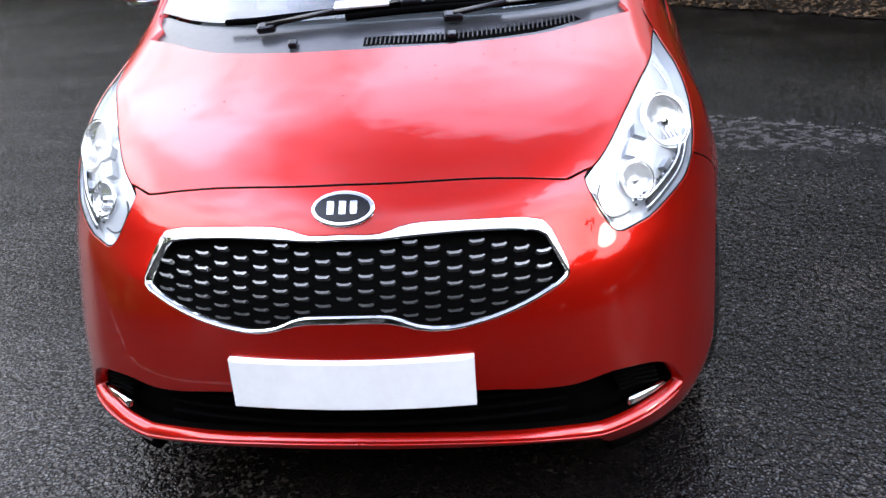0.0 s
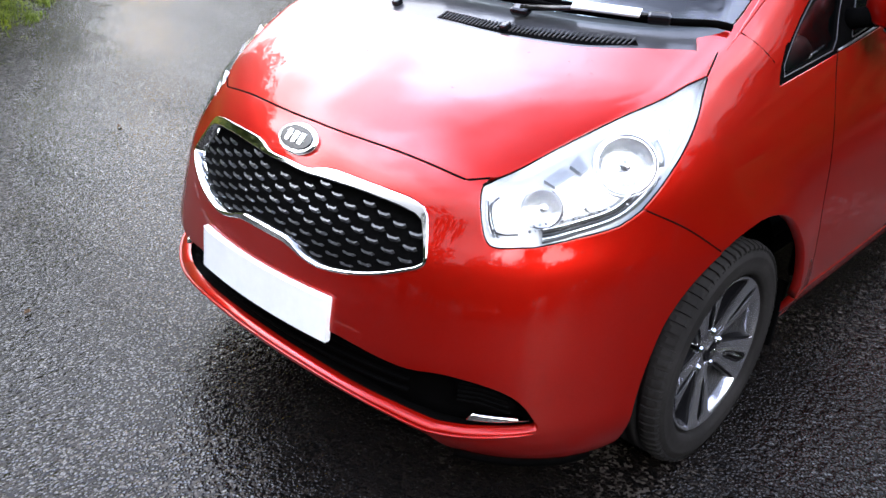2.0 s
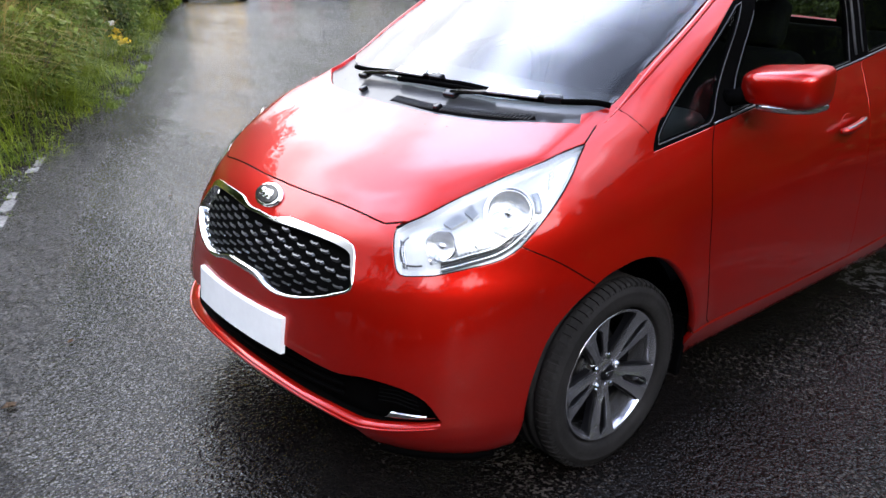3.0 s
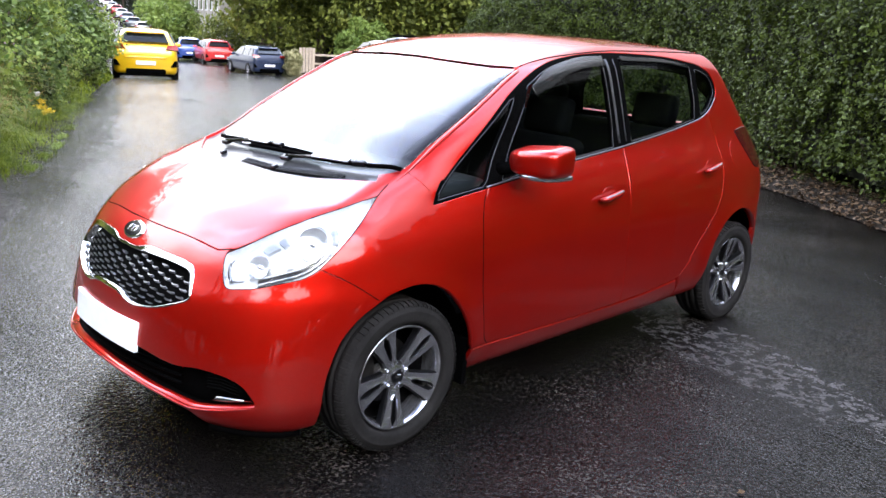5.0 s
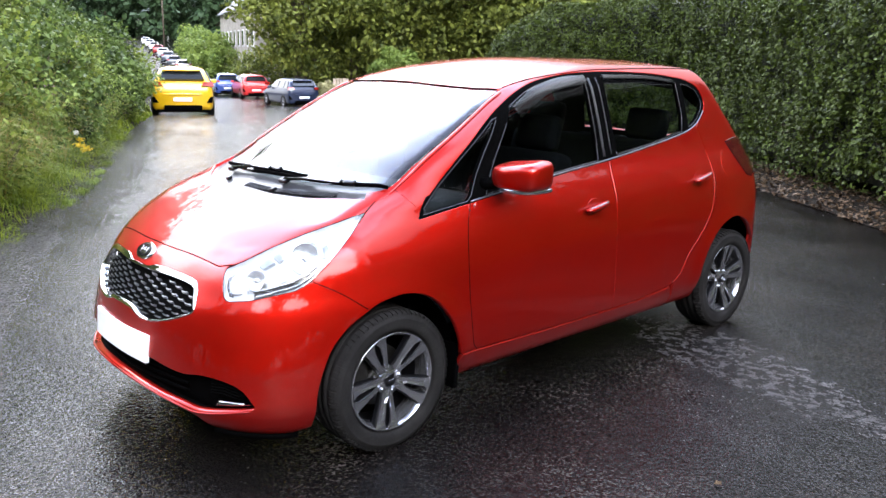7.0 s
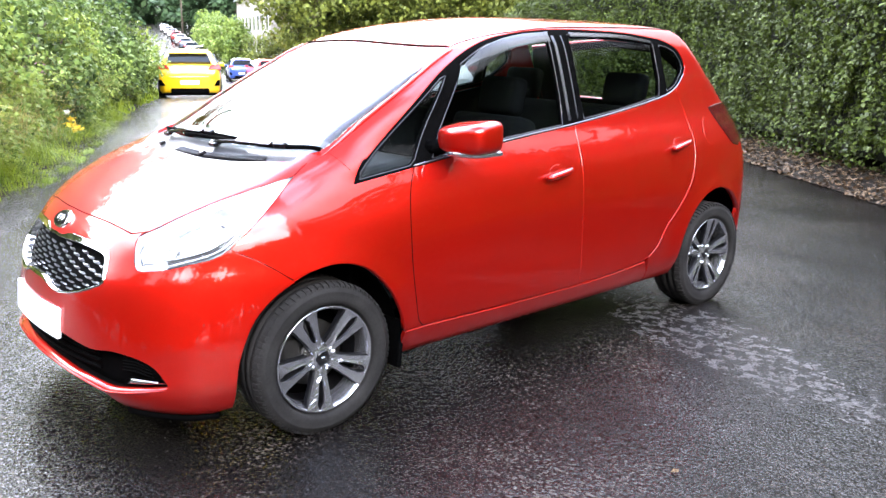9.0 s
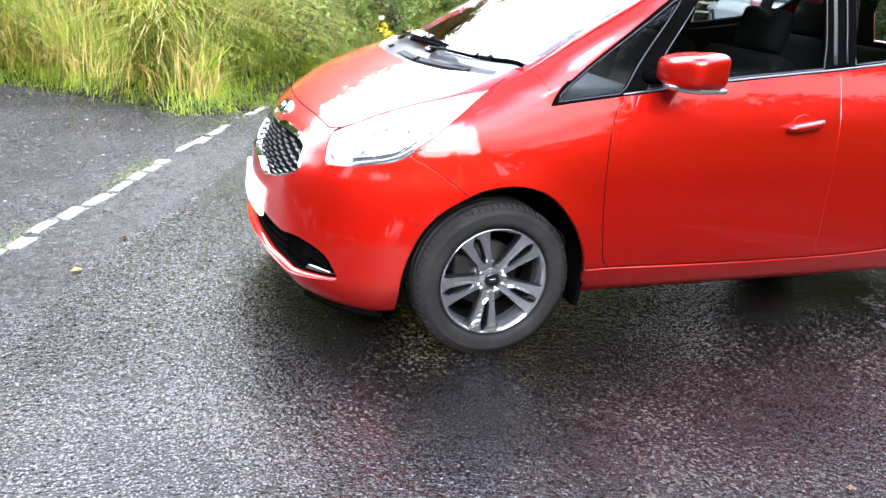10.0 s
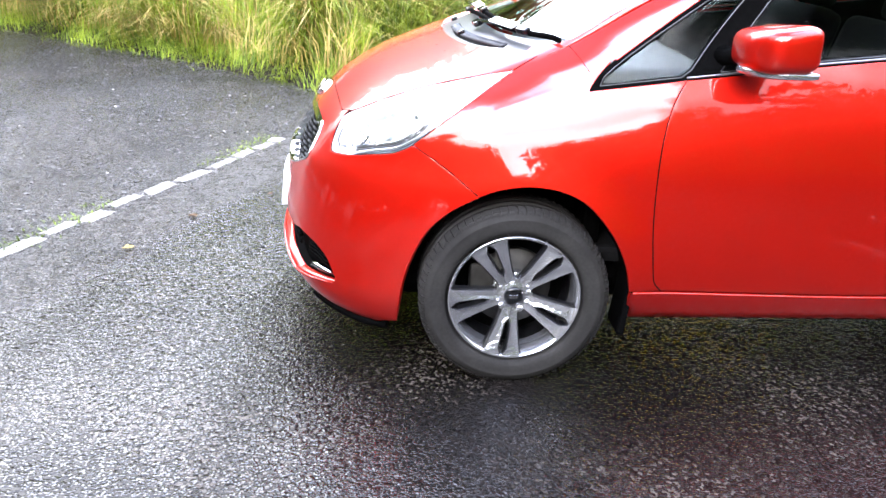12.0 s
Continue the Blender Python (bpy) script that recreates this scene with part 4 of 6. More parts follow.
    for a, b, c, d in (((0.365, 0.838), (0.405, 0.862), (0.412, 0.85), (0.372, 0.828)), ((0.418, 0.866), (0.445, 0.884), (0.44, 0.862), (0.424, 0.852)), ((0.40, 0.79), (0.43, 0.8), (0.425, 0.786), (0.405, 0.78))):
        top, low = on_skin(S, [a, b, c, d], 0.012) * flip, on_skin(S, [a, b, c, d], 0.03) * flip
        mesh_object("lamp_facet", np.vstack([top, low]), [(0, 1, 2, 3), (0, 4, 5, 1), (1, 5, 6, 2), (2, 6, 7, 3), (3, 7, 4, 0)], LAMP_GREY, lamp, smooth=False)
    chamber = on_skin(F, run([(0.535, 0.80), (0.528, 0.78), (0.548, 0.742), (0.575, 0.732), (0.60, 0.735)], 0.008), 0.014) * flip
    mesh_object("chamber_frame", *tube_mesh(chamber, 0.0022, 6), STEEL, lamp)
    q = on_skin(S, run([(0.575, 0.862), (0.587, 0.885), (0.592, 0.91)], 0.01), 0.024) * flip
    mesh_object("indicator_bulb", *tube_mesh(q, 0.011, 10, 0.6), LAMP_GREY, lamp, "grey indicator bulb cover")
    for i in range(6):
        q = on_skin(S, run([(0.632 + 0.006 * i, 0.918 + 0.008 * i), (0.655 + 0.006 * i, 0.93 + 0.007 * i)], 0.01), 0.025) * flip
        mesh_object("lamp_flute", *tube_mesh(q, 0.0018, 5), REFLECTOR, lamp)

# ---- cowl vent, nozzles, wipers ----
vent = panel("vent", T, outline(T, [(T, [(-0.02, 0.648), (0.2, 0.655), (0.4, 0.71), (0.52, 0.785)]), (T, [(0.5, 0.80), (0.38, 0.74), (0.2, 0.692), (-0.02, 0.684)])]), BLACK_PLASTIC, cowl, depth=0.0125, thick=0.003, step=0.02, lip=0.001)
for i in range(46):
    x = -0.01 + i * 0.0113
    y0 = 0.648 + 0.55 * max(x - 0.03, 0) ** 2
    q = on_skin(T, [(x, y0 + 0.002), (x, y0 + 0.017), (x, y0 + 0.032)], 0.0115)
    mesh_object("vent_slat", *tube_mesh(q, 0.0022, 5), DARK_GREY, vent)
for x, y in ((-0.2, 0.675), (0.2, 0.675)):
    p = on_skin(T, [(x, y)], 0.006)[0]
    bm = bmesh.new()
    box(bm, (0.022, 0.026, 0.016), Matrix.Translation(p) @ pose(0, 0, 0, 20, 0, 0), 0.005)
    part("washer_nozzle", bm, GLOSS_BLACK, cowl)


def wiper(blade, joint, plate, length, pivot):
    """A blade lying along the foot of the glass, its joint, the arm back to the pivot, and a pale spoiler plate."""
    line = run(blade, 0.03)
    w = mesh_object("wiper", *tube_mesh(on_skin(T, line, -0.012), 0.006, 8, 1.5), BLACK_PLASTIC, car, "black wiper blade and arm")
    j, p = on_skin(T, [joint], -0.022)[0], on_skin(T, [pivot], -0.006)[0]
    mesh_object("arm", *tube_mesh([p + (0, 0, 0.006), (p + j) / 2 + (0, 0, 0.012), j + (0, 0, 0.004)], (0.012, 0.009, 0.007), 8, 0.7), GLOSS_BLACK, w)

    def lay(name, at, size, height, mat, round_by, label=""):
        k = int(np.argmin(np.linalg.norm(line - np.array(at), axis=1)))
        k = min(k, len(line) - 2)
        q = on_skin(T, [line[k], line[k + 1], at], height)
        along, up = Vector(q[1] - q[0]).normalized(), Vector(slope(q[:1])[0])
        side = up.cross(along).normalized()
        bm = bmesh.new()
        box(bm, size, Matrix.Translation(q[2]) @ Matrix((along, side, along.cross(side))).transposed().to_4x4(), round_by)
        part(name, bm, mat, w, label)

    lay("joint", joint, (0.055, 0.026, 0.024), -0.02, GLOSS_BLACK, 0.007)
    lay("arm_cap", pivot, (0.05, 0.034, 0.02), -0.006, GLOSS_BLACK, 0.008)
    lay("blade_spoiler", plate, (length, 0.034, 0.007), -0.028, LAMP_WHITE, 0.0033, "white wiper spoiler plate")
    return w


wiper([(-0.4, 0.792), (-0.3, 0.772), (-0.125, 0.765), (0.093, 0.772), (0.32, 0.80)], (0.093, 0.772), (-0.03, 0.765), 0.14, (-0.28, 0.745))
wiper([(-0.07, 0.735), (0.17, 0.76), (0.34, 0.79), (0.524, 0.858), (0.662, 0.945)], (0.524, 0.855), (0.405, 0.81), 0.17, (0.2, 0.735))

# ---- mirrors, handles, mud flaps ----
def shell(centre, size, power=3.2, taper=0.0, n=28):
    """A rounded box, a little smaller at its inner end."""
    u, v = np.linspace(-np.pi, np.pi, n, endpoint=False), np.linspace(-np.pi / 2, np.pi / 2, n // 2)
    U, V = np.meshgrid(u, v)
    g = lambda t: np.sign(t) * np.abs(t) ** (2 / power)
    p = np.stack([g(np.cos(V)) * g(np.cos(U)), g(np.cos(V)) * g(np.sin(U)), g(np.sin(V))], 2).reshape(-1, 3)
    p[:, 1:] *= (1 + taper * p[:, :1])
    p = p * np.array(size) / 2
    f = [(i * n + j, i * n + (j + 1) % n, (i + 1) * n + (j + 1) % n, (i + 1) * n + j) for i in range(n // 2 - 1) for j in range(n)]
    return p + np.array(centre), f


for side in (1, -1):
    v, f = shell((0, 0, 0.002), (0.245, 0.15, 0.12), 4.2, 0.1, 40)
    v[:, 1] += 0.28 * np.abs(v[:, 0] / 0.11) ** 2 * 0.06 + 0.16 * v[:, 0]
    v[:, 2] += 0.03 * v[:, 0] + np.where(v[:, 2] > 0, 0.16 * v[:, 1], 0)
    m = mesh_object("door_mirror", v * (side, 1, 1) + (0.905 * side, 1.475, 1.112), f if side > 0 else [q[::-1] for q in f], RED, car, "red door mirror housing")
    v, f = shell((0.016, 0.004, 0.004), (0.17, 0.142, 0.026), 4.5)
    v[:, 1] += 0.06 * np.abs(v[:, 0] / 0.11) ** 2 + 0.16 * v[:, 0]
    mesh_object("repeater", v * (side, 1, 1) + (0.908 * side, 1.472, 1.05), f if side > 0 else [q[::-1] for q in f], SILVER, m, "pale indicator strip")
    mesh_object("mirror_foot", *tube_mesh([(0.735 * side, 1.405, 1.062), (0.78 * side, 1.42, 1.072), (0.83 * side, 1.45, 1.085)], [0.034, 0.027, 0.03], 12), BLACK_PLASTIC, m)
    v, f = shell((0.91 * side, 1.548, 1.108), (0.2, 0.012, 0.12), 4)
    mesh_object("mirror_glass", v, f, CHROME, m)
    for (y, z, tilt), where in (((2.08, 0.905, 8), "front"), ((3.07, 0.957, 9), "rear")):
        ys = np.linspace(-0.085, 0.085, 13)
        q = on_skin(S, [(y + s, z + s * math.tan(radians(tilt))) for s in ys], -0.002)
        q[:, 0] += 0.033 * np.sqrt(np.maximum(1 - (ys / 0.09) ** 4, 0))
        handle = mesh_object("door_handle", *tube_mesh(q * (side, 1, 1), 0.0145 * np.clip(1.15 - np.abs(ys / 0.085) ** 6 * 0.4, 0, 1.2), 10, 0.85), RED, car, "red pull handle")
        mesh_object("handle_strip", *tube_mesh((q[1:-1] + (0.008, 0, 0.0095)) * (side, 1, 1), 0.0048, 8), GRILLE_BAR, handle, "bright strip along the handle")
        cup = oval(0.055, 0.034, 24) + (y + 0.01, z + 0.004)
        panel("handle_cup", S, cup, RED, car, depth=-0.0015, thick=0.004, step=0.02, lip=0.002) if side > 0 else None
    for y, h in ((1.205, 0.2),):
        bm = bmesh.new()
        box(bm, (0.13, 0.022, 0.2), Matrix.Translation((0.778 * side, y - 0.014, 0.285)) @ pose(0, 0, 0, -6, 0, 0), 0.006)
        part("mud_flap", bm, BLACK_PLASTIC, car, "black rubber mud flap")
    q = on_skin(F, run([(0.545 * side, 0.205), (0.65 * side, 0.188), (0.745 * side, 0.18)], 0.02), 0.004)
    mesh_object("air_skirt", *tube_mesh(q + (0, 0.006, -0.014), 0.015, 8), BLACK_PLASTIC, car, "black strip under the bumper corner")
bm = bmesh.new()
box(bm, (1.25, 3.3, 0.14), Matrix.Translation((0, 2.1, 0.285)), 0.05)
box(bm, (1.1, 0.5, 0.5), Matrix.Translation((0, 0.75, 0.6)), 0.05)
box(bm, (0.9, 0.3, 0.3), Matrix.Translation((0, 0.32, 0.48)), 0.05)
box(bm, (1.3, 0.06, 0.55), Matrix.Translation((0, 1.1, 0.62)), 0.02)
part("underbody", bm, BLACK_PLASTIC, car, "black underbody and engine bay")

# ---- wheels ----


def build_wheel():
    """One wheel about the origin, its outer face towards +x: alloy rim, tyre, five split spokes, bolts, cap and brake disc."""
    v, f = lathe([(0.192, -0.01), (0.191, 0.05), (0.197, 0.074), (0.2035, 0.083), (0.2085, 0.0865), (0.2115, 0.083), (0.21, 0.07), (0.205, 0.05)], 72)
    w = mesh_object("wheel", v, f, SILVER, None, "machined alloy wheel with dark pockets")
    prof = [(0.203, -0.09), (0.2158, -0.1), (0.2499, -0.106), (0.2808, -0.1), (0.293, -0.085), (0.2991, -0.06)]
    prof += [(0.2991, -0.045), (0.2936, -0.043), (0.2936, -0.036), (0.3015, -0.034), (0.3015, -0.006), (0.294, -0.004), (0.294, 0.004), (0.3015, 0.006), (0.3015, 0.034), (0.2936, 0.036), (0.2936, 0.043), (0.3006, 0.045)]
    prof += [(0.2991, 0.05885), (0.294, 0.0792), (0.2855, 0.09071), (0.2715, 0.0964), (0.2705, 0.0971), (0.2659, 0.0977), (0.2648, 0.0973), (0.2499, 0.0987), (0.2339, 0.0978), (0.2325, 0.0972), (0.2255, 0.0945), (0.219, 0.0885), (0.2193, 0.07301), (0.2147, 0.06062), (0.2051, 0.05177)]
    v, f = lathe(prof, 96)
    mesh_object("tyre", v, f, RUBBER, w, "black tyre with a worn tread")
    tv, tf = [], []
    for i in range(72):
        a = 2 * np.pi * i / 72
        for s in (1, -1):
            c, d = np.cos(a), np.sin(a)
            t = np.array((0, -d, c))
            r = np.array((0, c, d))
            base = [(0.297, 0.05), (0.299, 0.066), (0.2915, 0.089), (0.285, 0.093)]
            k = len(tv)
            for rad, ax in base:
                for o in (-0.0075, 0.0075):
                    tv.append(r * (rad + 0.0048) + t * (o + 0.012 * (ax - 0.05) * 10 * 0.06) + np.array((s * ax, 0, 0)))
            for j in range(3):
                tf.append((k + 2 * j, k + 2 * j + 1, k + 2 * j + 3, k + 2 * j + 2))
            for j in range(3):
                for o in (0, 1):
                    b = len(tv)
                    tv.append(tv[k + 2 * j + o] - r * 0.009)
                    tv.append(tv[k + 2 * j + 2 + o] - r * 0.009)
                    tf.append((k + 2 * j + o, k + 2 * j + 2 + o, b + 1, b))
    tagged(mesh_object("tread", np.array(tv), tf, RUBBER, w, smooth=False), kind="stuff")
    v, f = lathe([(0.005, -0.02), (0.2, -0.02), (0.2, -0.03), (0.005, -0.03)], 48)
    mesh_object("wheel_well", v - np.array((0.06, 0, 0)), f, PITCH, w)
    v, f = lathe([(0.1925, 0.0), (0.187, -0.05), (0.187, -0.09)], 48)
    mesh_object("barrel", v, f, GUNMETAL, w)
    v, f = lathe([(0.04, -0.018), (0.13, -0.018), (0.131, -0.022), (0.131, -0.04), (0.04, -0.04)], 64)
    mesh_object("brake_disc", v, f, STEEL, w, "grey steel brake disc")
    bm = bmesh.new()
    box(bm, (0.05, 0.075, 0.12), Matrix.Translation((-0.022, -0.1, 0.025)), 0.015, 3)
    part("brake_caliper", bm, STEEL, w)
    for s in range(5):
        a = radians(-99 + 72 * s)
        rot = Matrix.Rotation(a, 3, "X")
        for arm in (1, -1):
            for nm, mat, grow, x0, x1 in (("spoke_back", GUNMETAL, 0.0045, -0.01, 0.0), ("spoke", SILVER, 0.0, 0.0, 0.004)):
                u = np.linspace(0, 1, 9)
                r = 0.03 + u * 0.171
                lo = np.where(r < 0.075, -0.001, 0.0095 + 0.0065 * np.clip((r - 0.088) / 0.08, 0, 1) - 0.012 * np.clip((r - 0.184) / 0.006, 0, 1)) - grow
                hi = 0.0185 + 0.0415 * u ** 1.15 + 0.03 * np.clip(u - 0.85, 0, 1) + 0.004 * np.exp(-(u / 0.2) ** 2) + 1.2 * grow
                face = 0.05 + 0.032 * u ** 0.8
                vs, fs = [], []
                for i in range(9):
                    for y in (lo[i], hi[i]):
                        for x in (face[i] + x0 - (0.022 if nm == "spoke_back" else 0), face[i] + x1 - (0.011 if y == hi[i] else 0.0) * min(1.0, 3.2 * (1 - u[i]))):
                            vs.append((x, r[i], arm * y))
                for i in range(8):
                    k = 4 * i
                    for q in ((k + 1, k + 5, k + 7, k + 3), (k, k + 2, k + 6, k + 4), (k, k + 4, k + 5, k + 1), (k + 2, k + 3, k + 7, k + 6)):
                        fs.append(q if arm < 0 else q[::-1])
                vs = np.array(vs) @ np.array(rot).T
                mesh_object(nm, vs, fs, mat, w, smooth=False)
        a2 = a + radians(36)
        c = np.array((0.026, 0.053 * np.cos(a2), 0.053 * np.sin(a2)))
        v, f = lathe([(0.0005, 0.037), (0.008, 0.037), (0.011, 0.031), (0.0112, 0.0), (0.014, 0.0)], 8)
        mesh_object("wheel_bolt", v + c, f, CHROME, w, smooth=False)
    v, f = lathe([(0.029, 0.06), (0.048, 0.054), (0.062, 0.046), (0.066, -0.01)], 40)
    mesh_object("hub", v, f, SILVER, w)
    v, f = lathe([(0.0005, 0.069), (0.023, 0.068), (0.03, 0.064), (0.0315, 0.056)], 40)
    mesh_object("hub_cap", v, f, GLOSS_BLACK, w, "black centre cap")
    for y in (-0.009, 0.0, 0.009):
        bm = bmesh.new()
        box(bm, (0.002, 0.0045, 0.013), Matrix.Translation((0.0688, y, 0)), 0.0005, 1)
        part("cap_bar", bm, CHROME, w)
    return w


wheel = build_wheel()
wheel.parent = car
wheel.matrix_basis = pose(0.759, 0.83, 0.312)
for x, y, turn in ((0.757, 3.445, 0), (-0.757, 0.83, 180), (-0.757, 3.445, 180)):
    copy_thing(wheel, pose(x, y, 0.302 + 0.0073 * (2.2 - y), 0, 0, turn) @ pose(0, 0, 0, 37, 0, 0))
for side in (1, -1):
    for y in (0.83, 3.445):
        a = np.linspace(radians(-4), radians(184), 25)
        v, f = [], []
        for i, t in enumerate(a):
            c, s = np.cos(t), np.sin(t)
            v += [(side * 0.80, y + 0.372 * c, 0.31 + 0.39 * s), (side * 0.50, y + 0.372 * c, 0.31 + 0.39 * s), (side * 0.50, y, 0.31)]
            if i:
                k = 3 * i
                f += [(k - 3, k - 2, k + 1, k), (k - 2, k - 1, k + 1)]
        mesh_object("wheel_arch_liner", np.array(v), f, BLACK_PLASTIC, car)

panel("fuel_flap", S, oval(0.075, 0.08, 32) + (3.42, 1.0), RED, car, "round fuel flap", depth=-0.0012, thick=0.004, step=0.03, lip=0.0015)
# specks of bark and seed lying on the bonnet
rd = np.random.default_rng(21)
spots = np.column_stack([rd.uniform(-0.5, 0.5, 34), rd.uniform(0.3, 0.62, 34) ** 0.8])
v, f = [], []
for c in on_skin(T, spots, -0.001):
    r = rd.uniform(0.001, 0.0028)
    k = len(v)
    v += [c + r * np.array((np.cos(t) * rd.uniform(0.6, 1.6), np.sin(t), 0.3)) for t in np.arange(5) * 1.257] + [c + (0, 0, r)]
    f += [(k + i, k + (i + 1) % 5, k + 5) for i in range(5)]
tagged(mesh_object("debris", np.array(v), f, BLACK_PLASTIC, smooth=False), "dark specks of bark and seed on a red bonnet", "debris", kind="stuff")

# ---- inside the car ----
def seat_mesh(name, x, y, width, parent):
    bm = bmesh.new()
    box(bm, (width, 0.5, 0.16), Matrix.Translation((x, y, 0.52)) @ pose(0, 0, 0, 6, 0, 0), 0.06, 3)
    s = part(name, bm, CLOTH, parent, "dark cloth seat", True)
    bm = bmesh.new()
    box(bm, (width, 0.15, 0.62), Matrix.Translation((x, y + 0.3, 0.83)) @ pose(0, 0, 0, -16, 0, 0), 0.06, 3)
    part("backrest", bm, CLOTH, s, smooth=True)
    for dx in ((0,) if width < 0.8 else (-0.4, 0.4)):
        bm = bmesh.new()
        box(bm, (0.27, 0.1, 0.19), Matrix.Translation((x + dx, y + 0.43, 1.22)) @ pose(0, 0, 0, -12, 0, 0), 0.045, 3)
        part("headrest", bm, CLOTH, s, smooth=True)
    return s


seat_mesh("front_seat", 0.36, 1.78, 0.5, car)
seat_mesh("front_seat", -0.36, 1.78, 0.5, car)
seat_mesh("rear_bench", 0, 2.72, 1.22, car)
bm = bmesh.new()
box(bm, (1.38, 0.5, 0.3), Matrix.Translation((0, 1.22, 0.86)), 0.08, 3)
part("dashboard", bm, DASH, car, "dark grey dashboard", True)
bm = bmesh.new()
box(bm, (1.36, 2.4, 0.06), Matrix.Translation((0, 2.3, 0.4)), 0.02)
part("cabin_floor", bm, CLOTH, car)
a = np.linspace(0, 2 * np.pi, 33)
sw = np.stack([-0.36 + 0.185 * np.cos(a), 1.50 + 0.07 * np.sin(a), 0.98 + 0.17 * np.sin(a)], 1)
mesh_object("steering_wheel", *tube_mesh(sw, 0.016, 8), BLACK_PLASTIC, car)
panel("headliner", T, outline(T, [rev((T, [(x * 0.97, y + 0.03) for x, y in SCREEN_TOP[1]])), (T, [(0.58, 1.75), (0.6, 2.3), (0.58, 2.9), (0.52, 3.38)]), (T, [(0.25, 3.455), (0, 3.475)])], True), LINING, car, depth=0.022, thick=0.01, step=0.08)
for lp in (door_front, door_rear):
    panel("door_card", view_tube, lp, LINING, car, depth=0.05, thick=0.01, step=0.06, mirror=True)
bm = bmesh.new()
box(bm, (0.24, 0.02, 0.07), Matrix.Translation((0, 1.62, 1.38)) @ pose(0, 0, 0, 10, 0, 0), 0.015)
box(bm, (0.03, 0.05, 0.06), Matrix.Translation((0, 1.61, 1.43)), 0.01)
part("rear_view_mirror", bm, BLACK_PLASTIC, car)
bm = bmesh.new()
box(bm, (1.0, 0.05, 0.4), Matrix.Translation((0, 3.6, 0.88)) @ pose(0, 0, 0, -12, 0, 0), 0.01)
part("tailgate_lining", bm, LINING, car)
panel("tailgate_trim", view_rear, outline(view_rear, [(view_rear, [(0, 0.9), (0.84, 0.9)]), (view_rear, [(0.92, 1.1), (1.0, 1.3), (1.06, 1.44)]), (view_rear, [(0.6, 1.48), (0, 1.495)])], True), LINING, car, "dark tailgate trim", holes=[REAR_GLASS_LINE], depth=0.024, thick=0.006, step=0.05, gap=-0.006)

# ---- ground ----
AWAY = np.array((-0.88, 0.475))


def ground_height(x, y):
    """Level round the car; the road falls a little to the parked cars, then climbs the hill."""
    s = (x + 4) * AWAY[0] + y * AWAY[1]
    return np.interp(s, (7, 13, 19, 28, 37, 60, 75, 100, 140, 190, 230, 260), (0, -0.08, -0.33, -0.8, -1.25, -1.6, -1.5, -0.85, 0.7, 2.8, 4.6, 5.2))


xs = np.concatenate([np.linspace(-1500, -160, 20), np.linspace(-150, -30, 60), np.linspace(-28, 25, 54), np.linspace(40, 1500, 16)])
ys = np.concatenate([np.linspace(-1500, -40, 16), np.linspace(-30, 90, 90), np.linspace(110, 1500, 18)])
GX, GY = np.meshgrid(xs, ys)
gf = [(j * len(xs) + i, j * len(xs) + i + 1, (j + 1) * len(xs) + i + 1, (j + 1) * len(xs) + i) for j in range(len(ys) - 1) for i in range(len(xs) - 1)]
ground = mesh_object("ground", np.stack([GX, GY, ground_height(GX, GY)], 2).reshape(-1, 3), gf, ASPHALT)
tagged(ground, "wet dark asphalt road with worn pale chippings", "road", kind="structure")

# near-black leaf tone puts the shade between leaves into the colour
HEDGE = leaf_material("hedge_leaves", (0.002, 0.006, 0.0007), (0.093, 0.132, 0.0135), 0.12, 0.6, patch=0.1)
BRAMBLE = leaf_material("shrub_leaves", (0.01, 0.028, 0.003), (0.28, 0.345, 0.065), 0.3, patch=0.25)
IVY = leaf_material("dark_shrub_leaves", (0.007, 0.02, 0.004), (0.16, 0.23, 0.055), 0.25, patch=0.3)
GRASS = leaf_material("grass_blades", (0.028, 0.07, 0.006), (0.32, 0.39, 0.035), 0.35, patch=0.3)
PALE_GRASS = leaf_material("pale_grass", (0.2, 0.19, 0.09), (0.5, 0.47, 0.26), 0.3)
STRAW = leaf_material("dry_grass", (0.26, 0.17, 0.05), (0.56, 0.42, 0.15), 0.3)
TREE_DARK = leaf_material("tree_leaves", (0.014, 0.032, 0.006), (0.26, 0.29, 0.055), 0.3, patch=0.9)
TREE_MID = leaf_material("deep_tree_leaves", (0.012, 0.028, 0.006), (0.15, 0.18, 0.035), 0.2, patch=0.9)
# darker copy of the tree leaves, shade put into its colour
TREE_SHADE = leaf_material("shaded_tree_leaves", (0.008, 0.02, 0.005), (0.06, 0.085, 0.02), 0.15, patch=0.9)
TREE_LIGHT = leaf_material("pale_tree_leaves", (0.06, 0.11, 0.02), (0.28, 0.36, 0.085), 0.35, patch=1.5)
CONIFER = leaf_material("conifer_needles", (0.02, 0.045, 0.02), (0.07, 0.12, 0.05), 0.15, patch=1.5)
LITTER = leaf_material("fallen_leaves", (0.025, 0.015, 0.008), (0.13, 0.08, 0.04), 0.1, 0.6)
SOIL = material("dark_soil", (0.013, 0.01, 0.007), 0.9, spec=0.1, bump=0.6, bump_size=0.05, grain=0.4, grain_size=0.05)
CORE = material("hedge_inner_shade", (0.012, 0.014, 0.008), 0.95, grain=0.4, grain_size=0.1, bump=0.5, bump_size=0.08)
BARK = material("bark", (0.09, 0.07, 0.05), 0.9, grain=0.4, grain_size=0.06, bump=0.7, bump_size=0.04)
